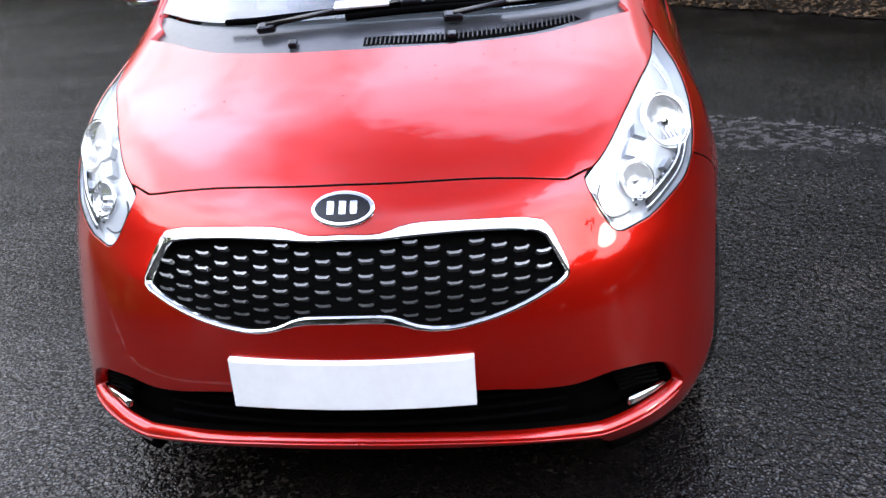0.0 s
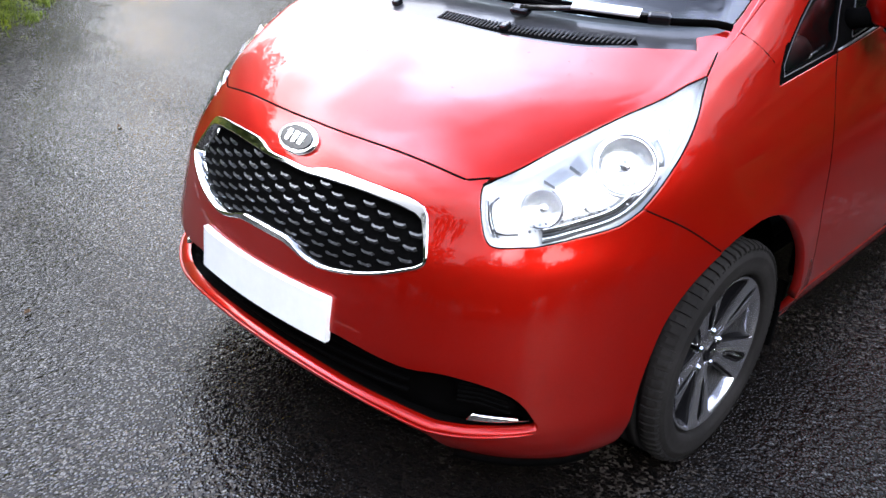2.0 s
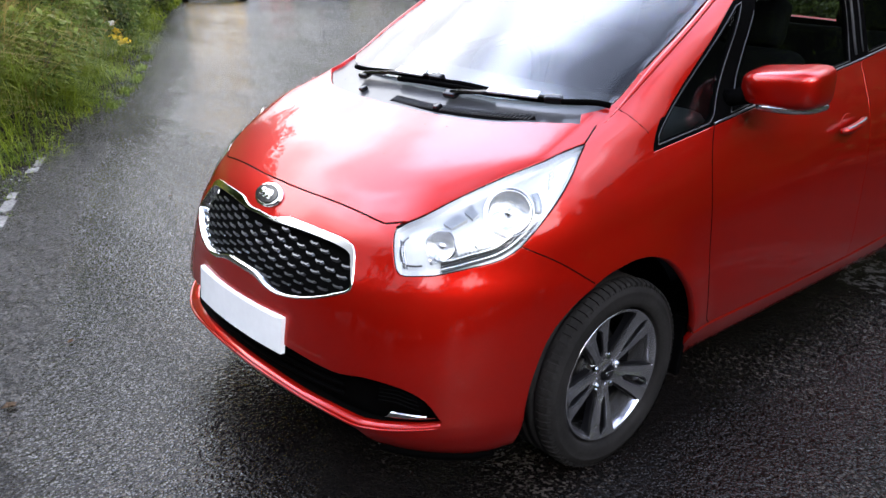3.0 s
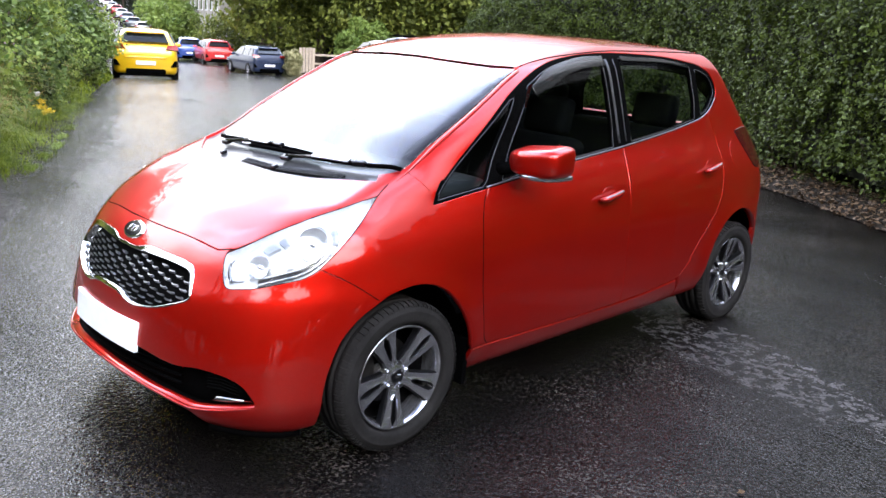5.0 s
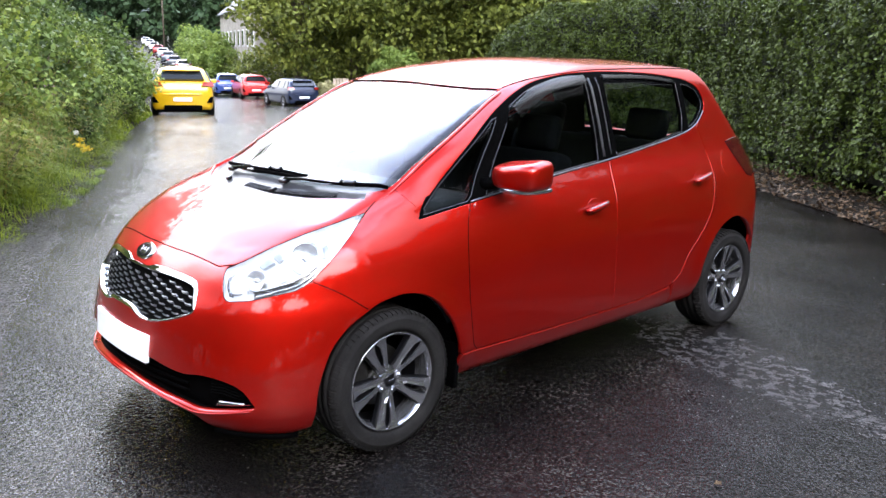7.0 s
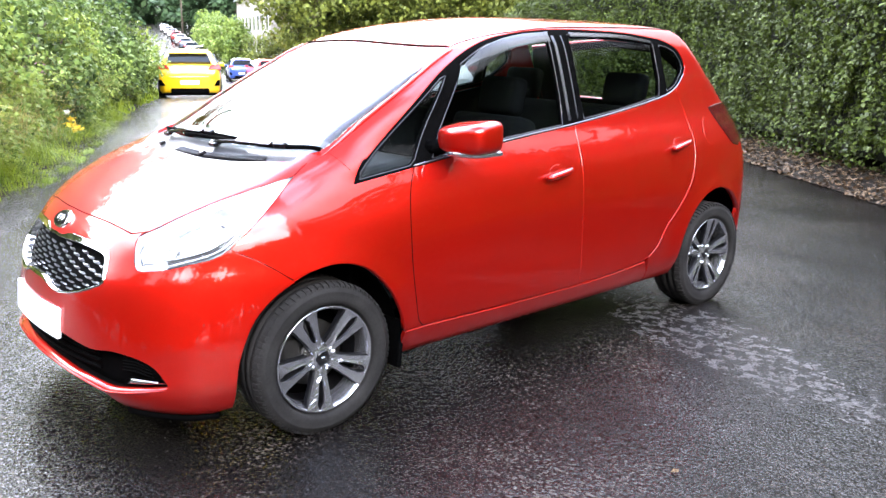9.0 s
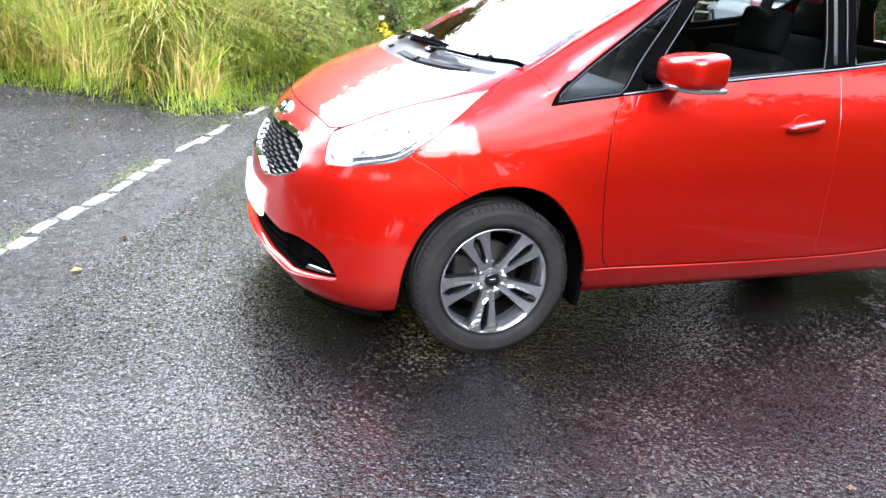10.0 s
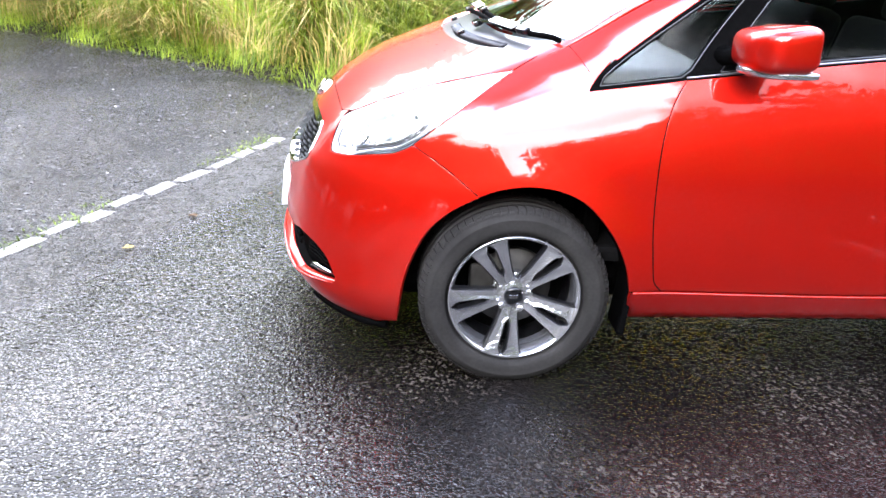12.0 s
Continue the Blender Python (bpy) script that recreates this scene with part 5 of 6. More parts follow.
SETT = material("worn_stone_sett", (0.16, 0.154, 0.142), 0.75, spec=0.2, grain=0.35, grain_size=0.015, stain=0.45, stain_size=0.06, bump=0.35, bump_size=0.02, vary=0.12)
PEBBLE = material("pale_stone", (0.3, 0.28, 0.26), 0.6, vary=0.3, grain=0.15)
MOSS = leaf_material("moss", (0.06, 0.1, 0.015), (0.2, 0.26, 0.04), 0.2)
WOOD = material("weathered_wood", (0.42, 0.34, 0.26), 0.8, grain=0.3, grain_size=0.03, bump=0.4, bump_size=0.02, vary=0.15)
STONE = material("grey_stone_wall", (0.31, 0.285, 0.24), 0.85, grain=0.25, grain_size=0.15, stain=0.2, stain_size=1.2, bump=0.5, bump_size=0.1)
SLATE = material("slate", (0.09, 0.09, 0.1), 0.6, grain=0.2, grain_size=0.2, stain=0.2, stain_size=1.0)
WHITE = material("white_render", (0.75, 0.75, 0.73), 0.7, stain=0.08, stain_size=1.0)


def unit(v):
    return v / (np.linalg.norm(v, axis=1, keepdims=True) + 1e-9)


def leaves(name, p, out, size, mat, rng, parent=None, label="", spread=0.8, long=1.6, drop=0.2):
    """Many small folded leaves at the points p, turned roughly along out."""
    n = len(p)
    nrm = unit(out + spread * rng.normal(size=(n, 3)))
    a = unit(np.cross(nrm, rng.normal(size=(n, 3))))
    b = np.cross(nrm, a)
    s = (size * rng.uniform(0.6, 1.35, n))[:, None]
    a, b = a * s * long * 0.5, b * s * 0.5
    fold = nrm * s * 0.16
    v = np.stack([p - a, p - b + fold - a * 0.1, p + a - drop * fold, p + b + fold - a * 0.1], 1).reshape(-1, 3)
    me = bpy.data.meshes.new(name)
    me.vertices.add(4 * n), me.loops.add(4 * n), me.polygons.add(n)
    me.vertices.foreach_set("co", v.ravel())
    me.loops.foreach_set("vertex_index", np.arange(4 * n))
    me.polygons.foreach_set("loop_start", np.arange(n) * 4)
    me.polygons.foreach_set("loop_total", np.full(n, 4))
    me.update()
    me.validate()
    me.materials.append(mat)
    ob = new(name, me)
    ob.parent = parent
    if label:
        tagged(ob, label)
    return ob


def blades(name, base, height, mat, rng, parent=None, lean=0.45, width=0.007):
    """Grass: curved, tapering blades standing on the points base."""
    n = len(base)
    h = (height * rng.uniform(0.55, 1.25, n))[:, None]
    side = unit(np.stack([rng.normal(size=n), rng.normal(size=n), 0 * h[:, 0]], 1))
    turn = 2.2 * np.sin(1.9 * base[:, 0] + 1.3 * np.sin(2.3 * base[:, 1])) + 1.6 * np.sin(3.7 * base[:, 1] - 1.1 * base[:, 0]) + rng.normal(0, 0.7, n)
    bend = np.stack([np.cos(turn), np.sin(turn), 0 * turn], 1) * np.abs(rng.normal(lean, 0.5 * lean, n))[:, None]
    side = unit(np.stack([-bend[:, 1], bend[:, 0], 0 * turn], 1) + 0.4 * side)
    w = side * (width * rng.uniform(0.6, 1.4, n))[:, None]
    up = np.array((0, 0, 1.0))
    m1, m2, tip = base + h * (0.4 * up + 0.1 * bend), base + h * (np.clip(0.78 - 0.15 * np.linalg.norm(bend, axis=1, keepdims=True), 0.45, 1) * up + 0.45 * bend), base + h * (np.clip(0.98 - 0.4 * np.linalg.norm(bend, axis=1, keepdims=True), 0.3, 1) * up + 0.95 * bend)
    v = np.stack([base - w, base + w, m1 + w, m1 - w, m2 + 0.7 * w, m2 - 0.7 * w, tip], 1).reshape(-1, 3)
    k = 7 * np.arange(n)[:, None]
    loops = np.hstack([k + (0, 1, 2, 3), k + (3, 2, 4, 5), k + (5, 4, 6)]).ravel()
    me = bpy.data.meshes.new(name)
    me.vertices.add(7 * n), me.loops.add(11 * n), me.polygons.add(3 * n)
    me.vertices.foreach_set("co", v.ravel())
    me.loops.foreach_set("vertex_index", loops)
    me.polygons.foreach_set("loop_start", (11 * np.arange(n)[:, None] + (0, 4, 8)).ravel())
    me.polygons.foreach_set("loop_total", np.tile((4, 4, 3), n))
    me.update()
    me.validate()
    me.materials.append(mat)
    ob = new(name, me)
    ob.parent = parent
    return ob


# ---- the clipped hedge ----
rng = np.random.default_rng(3)
HEDGE_LINE = run([(7.2, 2.6), (4.2, 5.0), (0.37, 7.86), (-1.0, 8.8), (-2.36, 9.87), (-4.0, 11.2), (-6.0, 12.2), (-8.7, 12.7), (-11.6, 13.6)], 0.1)
HEDGE_RUN = np.concatenate([[0], np.cumsum(np.linalg.norm(np.diff(HEDGE_LINE, axis=0), axis=1))])
HEDGE_END = HEDGE_RUN[-1]


def hedge_place(s, depth, z):
    """A place in the hedge: along it, in from its road face, up."""
    q = np.stack([np.interp(s, HEDGE_RUN, HEDGE_LINE[:, k]) for k in (0, 1)], 1)
    t = np.stack([np.interp(s, HEDGE_RUN, np.gradient(HEDGE_LINE[:, k])) for k in (0, 1)], 1)
    t /= np.linalg.norm(t, axis=1, keepdims=True)
    q = q + np.stack([t[:, 1], -t[:, 0]], 1) * depth[:, None]
    return np.stack([q[:, 0], q[:, 1], z + ground_height(q[:, 0], q[:, 1])], 1)


def hedge_top(s):
    return 2.38 + 0.35 * np.clip((s - 8) / 5, 0, 1) - 0.95 * np.clip((s - HEDGE_END + 3.2) / 3.2, 0, 1) ** 2 + 0.05 * np.sin(s * 0.9) + 0.04 * np.sin(s * 2.7)


hedge = new("hedge")
tagged(hedge, "tall clipped green hedge over a strip of fallen leaves", "hedge")
K = 6400
cs, cz, co = rng.uniform(0, HEDGE_END, K), rng.random(K) ** 0.9, rng.normal(0, 0.11, K)
pick = rng.integers(0, K, 165000)
s = np.clip(cs[pick] + rng.normal(0, 0.06, len(pick)), 0, HEDGE_END)
face = rng.random(len(s)) < 0.84
top = hedge_top(s)
z = top * np.where(face, np.clip(cz[pick] + rng.normal(0, 0.027, len(pick)), 0, 1), 1)
wave = 0.04 * np.sin(s * 1.7) * np.sin(z * 2.3 + s) + 0.03 * np.sin(s * 5.3 - z * 6) * np.sin(z * 4) + co[pick]
depth = np.where(face, 0.12 + wave + 0.25 * np.maximum(z - top + 0.45, 0) + 0.35 * np.maximum(0.45 - z, 0) + np.abs(rng.normal(0, 0.07, len(s))), rng.uniform(0.1, 1.5, len(s)))
z = np.where(face, z, top - np.abs(rng.normal(0, 0.06, len(s))))
thin = (z > 0.35) | (rng.random(len(s)) < 0.35)
ahead = hedge_place(s, depth - 1.0, z) - hedge_place(s, depth, z)
out = np.where(face[:, None], ahead + (0, 0, 0.75), np.array((0, 0, 1.0)))
p = hedge_place(s, depth, z)[thin]
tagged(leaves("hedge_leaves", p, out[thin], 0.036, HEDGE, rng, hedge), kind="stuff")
# dark sheet within the leaves; its near-black colour stands for inner shade
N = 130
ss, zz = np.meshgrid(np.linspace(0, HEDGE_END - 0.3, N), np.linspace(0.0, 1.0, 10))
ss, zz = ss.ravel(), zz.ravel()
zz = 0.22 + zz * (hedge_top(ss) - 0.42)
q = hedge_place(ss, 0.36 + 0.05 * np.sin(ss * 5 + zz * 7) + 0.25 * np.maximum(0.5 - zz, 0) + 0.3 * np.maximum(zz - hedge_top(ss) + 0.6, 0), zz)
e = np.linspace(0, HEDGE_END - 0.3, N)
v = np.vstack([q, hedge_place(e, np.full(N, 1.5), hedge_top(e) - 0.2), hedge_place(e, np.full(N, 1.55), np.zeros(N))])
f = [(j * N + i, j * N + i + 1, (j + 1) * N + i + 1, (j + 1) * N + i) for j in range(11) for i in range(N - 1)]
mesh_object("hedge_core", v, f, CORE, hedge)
for i in range(60):
    a, d = rng.uniform(0.5, HEDGE_END - 0.5), rng.uniform(0.3, 0.7)
    b = a + rng.normal(0, 0.15)
    mesh_object("stem", *tube_mesh(hedge_place(np.array((a, (a + b) / 2, b)), np.array((d, d, d - 0.1)), np.array((0, 0.3, 0.75))), 0.018, 6), BARK, hedge)
bank = hedge_place(np.repeat(np.linspace(0, HEDGE_END, 90), 4), np.tile((-0.42, -0.15, 0.2, 1.6), 90), np.tile((0.006, 0.05, 0.1, 0.12), 90))
bank[:, :2] += rng.normal(0, 0.03, (len(bank), 2))
mesh_object("hedge_bank", bank, [(4 * i + j, 4 * i + j + 1, 4 * i + j + 5, 4 * i + j + 4) for i in range(89) for j in range(3)], SOIL, hedge)
n = 9500
s, d = rng.uniform(0, HEDGE_END, n), -0.5 + 0.95 * rng.random(n)
p = hedge_place(s, d, 0.02 + np.interp(d, (-0.42, -0.15, 0.2, 0.6), (0.006, 0.05, 0.1, 0.105)))
litter = leaves("leaf_litter", p, np.array((0, 0, 1.0)), 0.036, LITTER, rng, spread=0.35)
tagged(litter, "strip of damp brown fallen leaves under the hedge", "fallen leaves", kind="stuff")

# ---- the overgrown verge ----
EDGE = np.array([(-173, 69.3), (-98.8, 39.6), (-52, 22), (-18.7, 8.15), (-13.78, 5.68), (-8.85, 3.17), (-5.75, 1.56), (-4.55, 0.85), (-3.85, 0.42), (-3.6, 0.1), (-3.75, -0.25), (-4.4, -0.98), (-5.0, -1.7), (-5.7, -2.7), (-8.2, -6.2), (-16, -17)], float)
AREA = np.vstack([EDGE, [(-45, -17), (-180, 40)]])


def to_edge(q):
    """How far the points lie from the verge's edge."""
    best = np.full(len(q), 1e9)
    for a, b in zip(EDGE[:-1], EDGE[1:]):
        t = np.clip(((q - a) @ (b - a)) / ((b - a) @ (b - a)), 0, 1)
        best = np.minimum(best, np.linalg.norm(q - a - t[:, None] * (b - a), axis=1))
    return best


def verge_points(n, lo, hi, near=0.0, far=99.0):
    q = rng.uniform(lo, hi, (n, 2))
    d = to_edge(q)
    ok = inside(q, AREA) & (d > near) & (d < far)
    return q[ok], d[ok]


def verge_height(q, d):
    return 0.004 + 0.3 * np.clip(d / 1.3, 0, 1) ** 1.3 + 0.14 * np.clip(d - 1, 0, 6) + 0.06 * np.sin(q[:, 0] * 2.1) * np.sin(q[:, 1] * 1.9) * np.clip(d, 0, 1) + ground_height(q[:, 0], q[:, 1])


verge = new("verge")
tagged(verge, "overgrown roadside bank of tall grass, brambles and weeds", "verge")
gx, gy = np.meshgrid(np.concatenate([np.linspace(-130, -30, 50), np.linspace(-29, -3.5, 150)]), np.concatenate([np.linspace(-18, 12, 120), np.linspace(13, 55, 40)]))
q = np.stack([gx.ravel(), gy.ravel()], 1)
d = to_edge(q) * np.where(inside(q, AREA), 1, -1)
zq = np.where(d > -0.02, verge_height(q, np.maximum(d, 0)), -0.05 + ground_height(q[:, 0], q[:, 1]))
f = [(j * 200 + i, j * 200 + i + 1, (j + 1) * 200 + i + 1, (j + 1) * 200 + i) for j in range(159) for i in range(199)]
f = [t for t in f if max(d[list(t)]) > -0.05]
mesh_object("bank_soil", np.column_stack([q, zq]), f, SOIL, verge)
for nm, mat, count, lo, hi, near, far, h, w, lean in (("grass", GRASS, 230000, (-13, -8), (-3.5, 4.9), 0.0, 1.5, 0.42, 0.0032, 1.3), ("tall_grass", GRASS, 130000, (-13, -8), (-3.5, 1.6), 0.45, 3.6, 0.85, 0.0045, 0.9),
                                                ("dry_grass", STRAW, 30000, (-9, -8), (-3.5, 0.2), 0.3, 3.2, 0.85, 0.004, 1.1), ("dry_stalk", STRAW, 19000, (-13, -1), (-5.4, 5.4), 0.35, 1.7, 1.15, 0.0045, 0.6), ("far_grass", GRASS, 60000, (-32, -4), (-12, 15), 0.0, 2.0, 0.6, 0.014, 0.6)):
    q, d = verge_points(count, lo, hi, near, far)
    keep = rng.random(len(q)) < 0.35 + 0.65 * np.clip(np.sin(q[:, 0] * 3.1 + 1.3 * np.sin(q[:, 1] * 2)) + 0.6, 0, 1)
    q, d = q[keep], d[keep]
    if nm == "grass":
        q = q + rng.normal(0, 0.09, q.shape)
    b = np.column_stack([q, verge_height(q, d) - 0.02])
    tagged(blades(nm, b, h * np.clip(0.16 + 1.1 * d, 0.16, 1.2), mat, rng, verge, lean, w), kind="stuff")


def shrub(name, label, at, radius, height, mat, count, size, seed, category="shrub"):
    """A bush: a few leaning stems and clumps of leaves of uneven size, with gaps between."""
    r = np.random.default_rng(seed)
    ob = new(name)
    g = float(verge_height(np.array([at]), to_edge(np.array([at])))[0]) if inside(np.array([at]), AREA)[0] else float(ground_height(*at))
    ob.location = (*at, g - 0.05)
    tagged(ob, label, category)
    for i in range(5):
        a = r.uniform(0, 6.28)
        tip = np.array((np.cos(a) * radius * 0.6, np.sin(a) * radius * 0.6, height * r.uniform(0.6, 0.85)))
        mesh_object("stem", *tube_mesh([(0, 0, 0), tip * (0.3, 0.3, 0.5), tip], (0.035, 0.025, 0.01), 6), BARK, ob)
    k = 46
    u = unit(r.normal(size=(k, 3)))
    c = u * np.array((radius, radius, height * 0.5)) * r.uniform(0.45, 0.95, (k, 1)) + (0, 0, height * 0.52)
    c[:, 2] = np.maximum(c[:, 2], 0.15)
    which = r.integers(0, k, count)
    off = unit(r.normal(size=(count, 3))) * (radius * 0.34 * r.uniform(0.5, 1.1, count) ** 0.5)[:, None]
    p = c[which] + off * (1, 1, 0.8)
    p[:, 2] = np.maximum(p[:, 2], 0.03)
    tagged(leaves("foliage", p, unit(off) * 0.7 + (0, 0, 0.5), size, mat, r, ob), kind="stuff")
    return ob


def tree(name, label, at, height, radius, mat, count, size, seed, base=0.25, cone=False):
    """A tree: a tapered trunk, limbs, and a crown of leaf clumps with an uneven outline."""
    r = np.random.default_rng(seed)
    ob = new(name)
    ob.location = (*at, float(ground_height(*at)) - 0.1)
    tagged(ob, label, "tree")
    lean = r.normal(0, 0.04, 2) * height
    line = [(0, 0, 0), (*(lean * 0.3), height * 0.35), (*lean, height * 0.85)]
    mesh_object("trunk", *tube_mesh(run(line, height / 8), np.linspace(0.035, 0.006, len(run(line, height / 8))) * height, 9), BARK, ob)
    k = 60
    u = unit(r.normal(size=(k, 3)))
    mid = height * (base + 1) / 2
    c = u * np.array((radius, radius, height * (1 - base) / 2)) * r.uniform(0.35, 0.92, (k, 1)) + (lean[0] * 0.6, lean[1] * 0.6, mid)
    if cone:
        c[:, 2] = height * r.uniform(0.03, 0.95, k)
        c[:, :2] *= (1.15 - c[:, 2:] / height) * 0.9
    for i in range(0, k, 8):
        mesh_object("limb", *tube_mesh([(lean[0] * 0.3, lean[1] * 0.3, height * 0.35), (c[i] * (0.5, 0.5, 0.8) + (0, 0, height * 0.05)), c[i]], (0.012 * height, 0.008 * height, 0.003 * height), 6), BARK, ob)
    which = r.integers(0, k, count)
    off = unit(r.normal(size=(count, 3))) * (radius * 0.36 * r.uniform(0.35, 1.1, count) ** 0.5)[:, None]
    tagged(leaves("crown", c[which] + off * (1, 1, 0.75), unit(off) * 0.8 + (0, 0, 0.4), size, mat, r, ob), kind="stuff")
    return ob


rs = np.random.default_rng(11)
along_edge = run([tuple(p) for p in EDGE[7:1:-1]], 0.2)
reach = np.concatenate([[0], np.cumsum(np.linalg.norm(np.diff(along_edge, axis=0), axis=1))])
for i in range(36):
    along = 2.4 + 26 * (i / 35) ** 1.3
    back = i % 2
    c = np.array([np.interp(along, reach, along_edge[:, k]) for k in (0, 1)])
    off = (1.25 if along < 5 else 0.85) + 0.3 * rs.random() + 1.7 * back
    at = c + off * np.array((-0.46, -0.888))
    hgt = (rs.uniform(1.5, 2.4) + 1.4 * back) * (1 - 0.012 * along)
    kind = i % 5
    shrub("shrub", "dense green bramble and willowherb thicket on the bank", tuple(at), rs.uniform(0.85, 1.15) + 0.3 * back, hgt, (BRAMBLE, IVY, TREE_LIGHT, BRAMBLE, IVY)[kind], 5200 if i < 18 else 3000, (0.05, 0.06, 0.045, 0.042, 0.07)[kind] * (1 if i < 18 else 1.4), 100 + i)["group"] = "verge shrubs"
for i in range(8):
    at = np.array((-6.0, -0.6)) + i * np.array((-0.7, -1.05)) + (-0.9, 0.5) + rs.normal(0, 0.3, 2)
    shrub("shrub", "low weeds among tall grass on the bank", tuple(at), 0.9, rs.uniform(0.8, 1.2), (BRAMBLE, IVY)[i % 2], 2600, 0.045, 160 + i)["group"] = "verge shrubs"

PETALS = {"white": material("white_petals", (0.8, 0.8, 0.76), 0.6, vary=0.1, island=True), "yellow": material("yellow_petals", (0.8, 0.58, 0.03), 0.6, vary=0.15, island=True), "purple": material("purple_petals", (0.5, 0.22, 0.5), 0.6, vary=0.15, island=True)}


def wildflower(colour, at, z, count, spread, seed):
    """Thin stems rising from the bank, each with a head of small petals."""
    r = np.random.default_rng(seed)
    ob = new("wildflower")
    g = float(verge_height(np.array([at]), to_edge(np.array([at])))[0])
    ob.location = (*at, g)
    tagged(ob, f"{colour} flowering weed on the grassy bank", "wildflower", "wildflowers")
    for i in range(count):
        head = np.array((*r.normal(0, spread, 2), max(z - g, 0.2) + r.normal(0, spread * 0.7)))
        mesh_object("stem", *tube_mesh([(head[0] * 0.5, head[1] * 0.5, -0.05), head * (0.8, 0.8, 0.6), head], 0.004, 5), GRASS, ob)
        tagged(leaves("flower_head", head + r.normal(0, 0.024, (40, 3)) * (1, 1, 0.5), np.array((0, 0, 1.0)), 0.03, PETALS[colour], r, ob), kind="stuff")


wildflower("white", (-8.72, 2.8), 0.42, 1, 0.02, 1)
wildflower("yellow", (-8.6, 2.85), 0.28, 5, 0.09, 2)
wildflower("purple", (-9.0, 2.55), 1.0, 4, 0.08, 3)

for i in range(16):
    along = 1.2 + 0.85 * i
    c = np.array([np.interp(along, reach, along_edge[:, k]) for k in (0, 1)])
    at = c + rs.uniform(0.42, 0.7) * np.array((-0.46, -0.888))
    shrub("weed", "leafy green weed at the foot of the bank", tuple(at), rs.uniform(0.3, 0.45), rs.uniform(0.45, 0.85), (BRAMBLE, IVY, BRAMBLE, TREE_LIGHT)[i % 4], 1100, 0.045, 180 + i, "weed")["group"] = "verge weeds"

# tall trees behind the bank
for i, (x, y, h, r_) in enumerate(((-12.5, -1.5, 8, 3.0), (-15, 1.6, 8, 3.0), (-17.5, 1.0, 8.5, 3.2), (-23, 3, 8, 3.2), (-30, 5, 8.5, 3.4), (-13, -8, 7, 3.2), (-11.8, -4.8, 7.4, 2.8))):
    tree("tree", "leafy green roadside tree behind the bank", (x, y), h, r_, TREE_MID, 8000, 0.17, 200 + i, 0.15)["group"] = "trees behind the bank"
# the wood beyond the parked cars
WOODS = [(-57.4, 47, 9, 3.5, 0), (-54.0, 47, 8, 3.8, 0), (-50.5, 46, 9, 4.2, 0), (-47.0, 46, 9, 4.4, 0), (-43.5, 45, 9, 4.6, 0), (-51.6, 42, 1.4, 1.1, 1), (-50.4, 41, 1.3, 1.1, 1), (-55.5, 58, 11, 4.6, 0), (-39, 44, 9, 4.6, 0), (-51.5, 56, 11, 5, 0)]
for i, (a, d, h, r_, pale) in enumerate(WOODS):
    d, h, r_ = d * 1.15, h * 1.15 + 1.5, r_ * 1.12
    x, y = 3.3 + d * math.sin(radians(a)), -1.26 + d * math.cos(radians(a))
    tree("tree", "pale green broadleaf tree beyond the parked cars" if pale else "dark green broadleaf tree beyond the parked cars", (x, y), h, r_, TREE_LIGHT if pale else TREE_DARK, 14000, 0.19, 230 + i, 0.0)["group"] = "far trees"
for i in range(15):
    a = radians(-73 + 1.15 * i)
    d = 205 + 12 * (i % 3)
    tree("conifer", "dark conifer on the far hill", (3 + d * math.sin(a), -1 + d * math.cos(a)), 20 + 4 * (i % 2), 6.5, CONIFER, 3600, 1.0, 260 + i, 0.02, True)["group"] = "hill conifers"
for i, (a, d, r_, h) in enumerate(((-62.9, 82, 2.0, 4.4), (-63.4, 92, 2.0, 4.6), (-64.0, 104, 2.2, 4.8), (-64.5, 116, 2.2, 5.0), (-62.4, 80, 1.8, 3.6))):
    a = radians(a)
    shrub("garden_bush", "yellow-green garden bush by the hill road", (3.3 + d * math.sin(a), -1.26 + d * math.cos(a)), r_, h, TREE_LIGHT, 2600, 0.2, 300 + i, "bush")["group"] = "hill bushes"
for i, (a, d, r_, h, m, text) in enumerate(((-60.3, 61, 2.2, 3.0, TREE_DARK, "dark green undergrowth below the trees"), (-57.6, 60, 2.4, 2.6, TREE_DARK, "dark green undergrowth below the trees"), (-55.0, 58, 2.4, 2.8, TREE_DARK, "dark green undergrowth below the trees"), (-52.4, 58, 2.4, 2.6, TREE_DARK, "dark green undergrowth below the trees"), (-55.7, 42, 0.42, 1.3, PALE_GRASS, "tuft of tall pale grass by the fence"))):
    a = radians(a)
    shrub("undergrowth", text, (3.3 + d * math.sin(a), -1.26 + d * math.cos(a)), r_, h, m, 3200, 0.13, 320 + i, "bush")["group"] = "undergrowth"
# trees across the way, seen mirrored in the paint
for i in range(19):
    x, y = 12.5 + 1.7 * (i % 3), -26 + 2.8 * i
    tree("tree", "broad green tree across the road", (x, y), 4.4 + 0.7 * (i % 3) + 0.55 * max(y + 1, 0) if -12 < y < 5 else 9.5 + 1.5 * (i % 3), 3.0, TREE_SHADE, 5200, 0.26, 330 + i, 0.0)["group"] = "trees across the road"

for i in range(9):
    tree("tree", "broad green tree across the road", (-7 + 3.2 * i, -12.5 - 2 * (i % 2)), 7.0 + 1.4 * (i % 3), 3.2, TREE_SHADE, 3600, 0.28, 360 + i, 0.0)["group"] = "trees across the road"

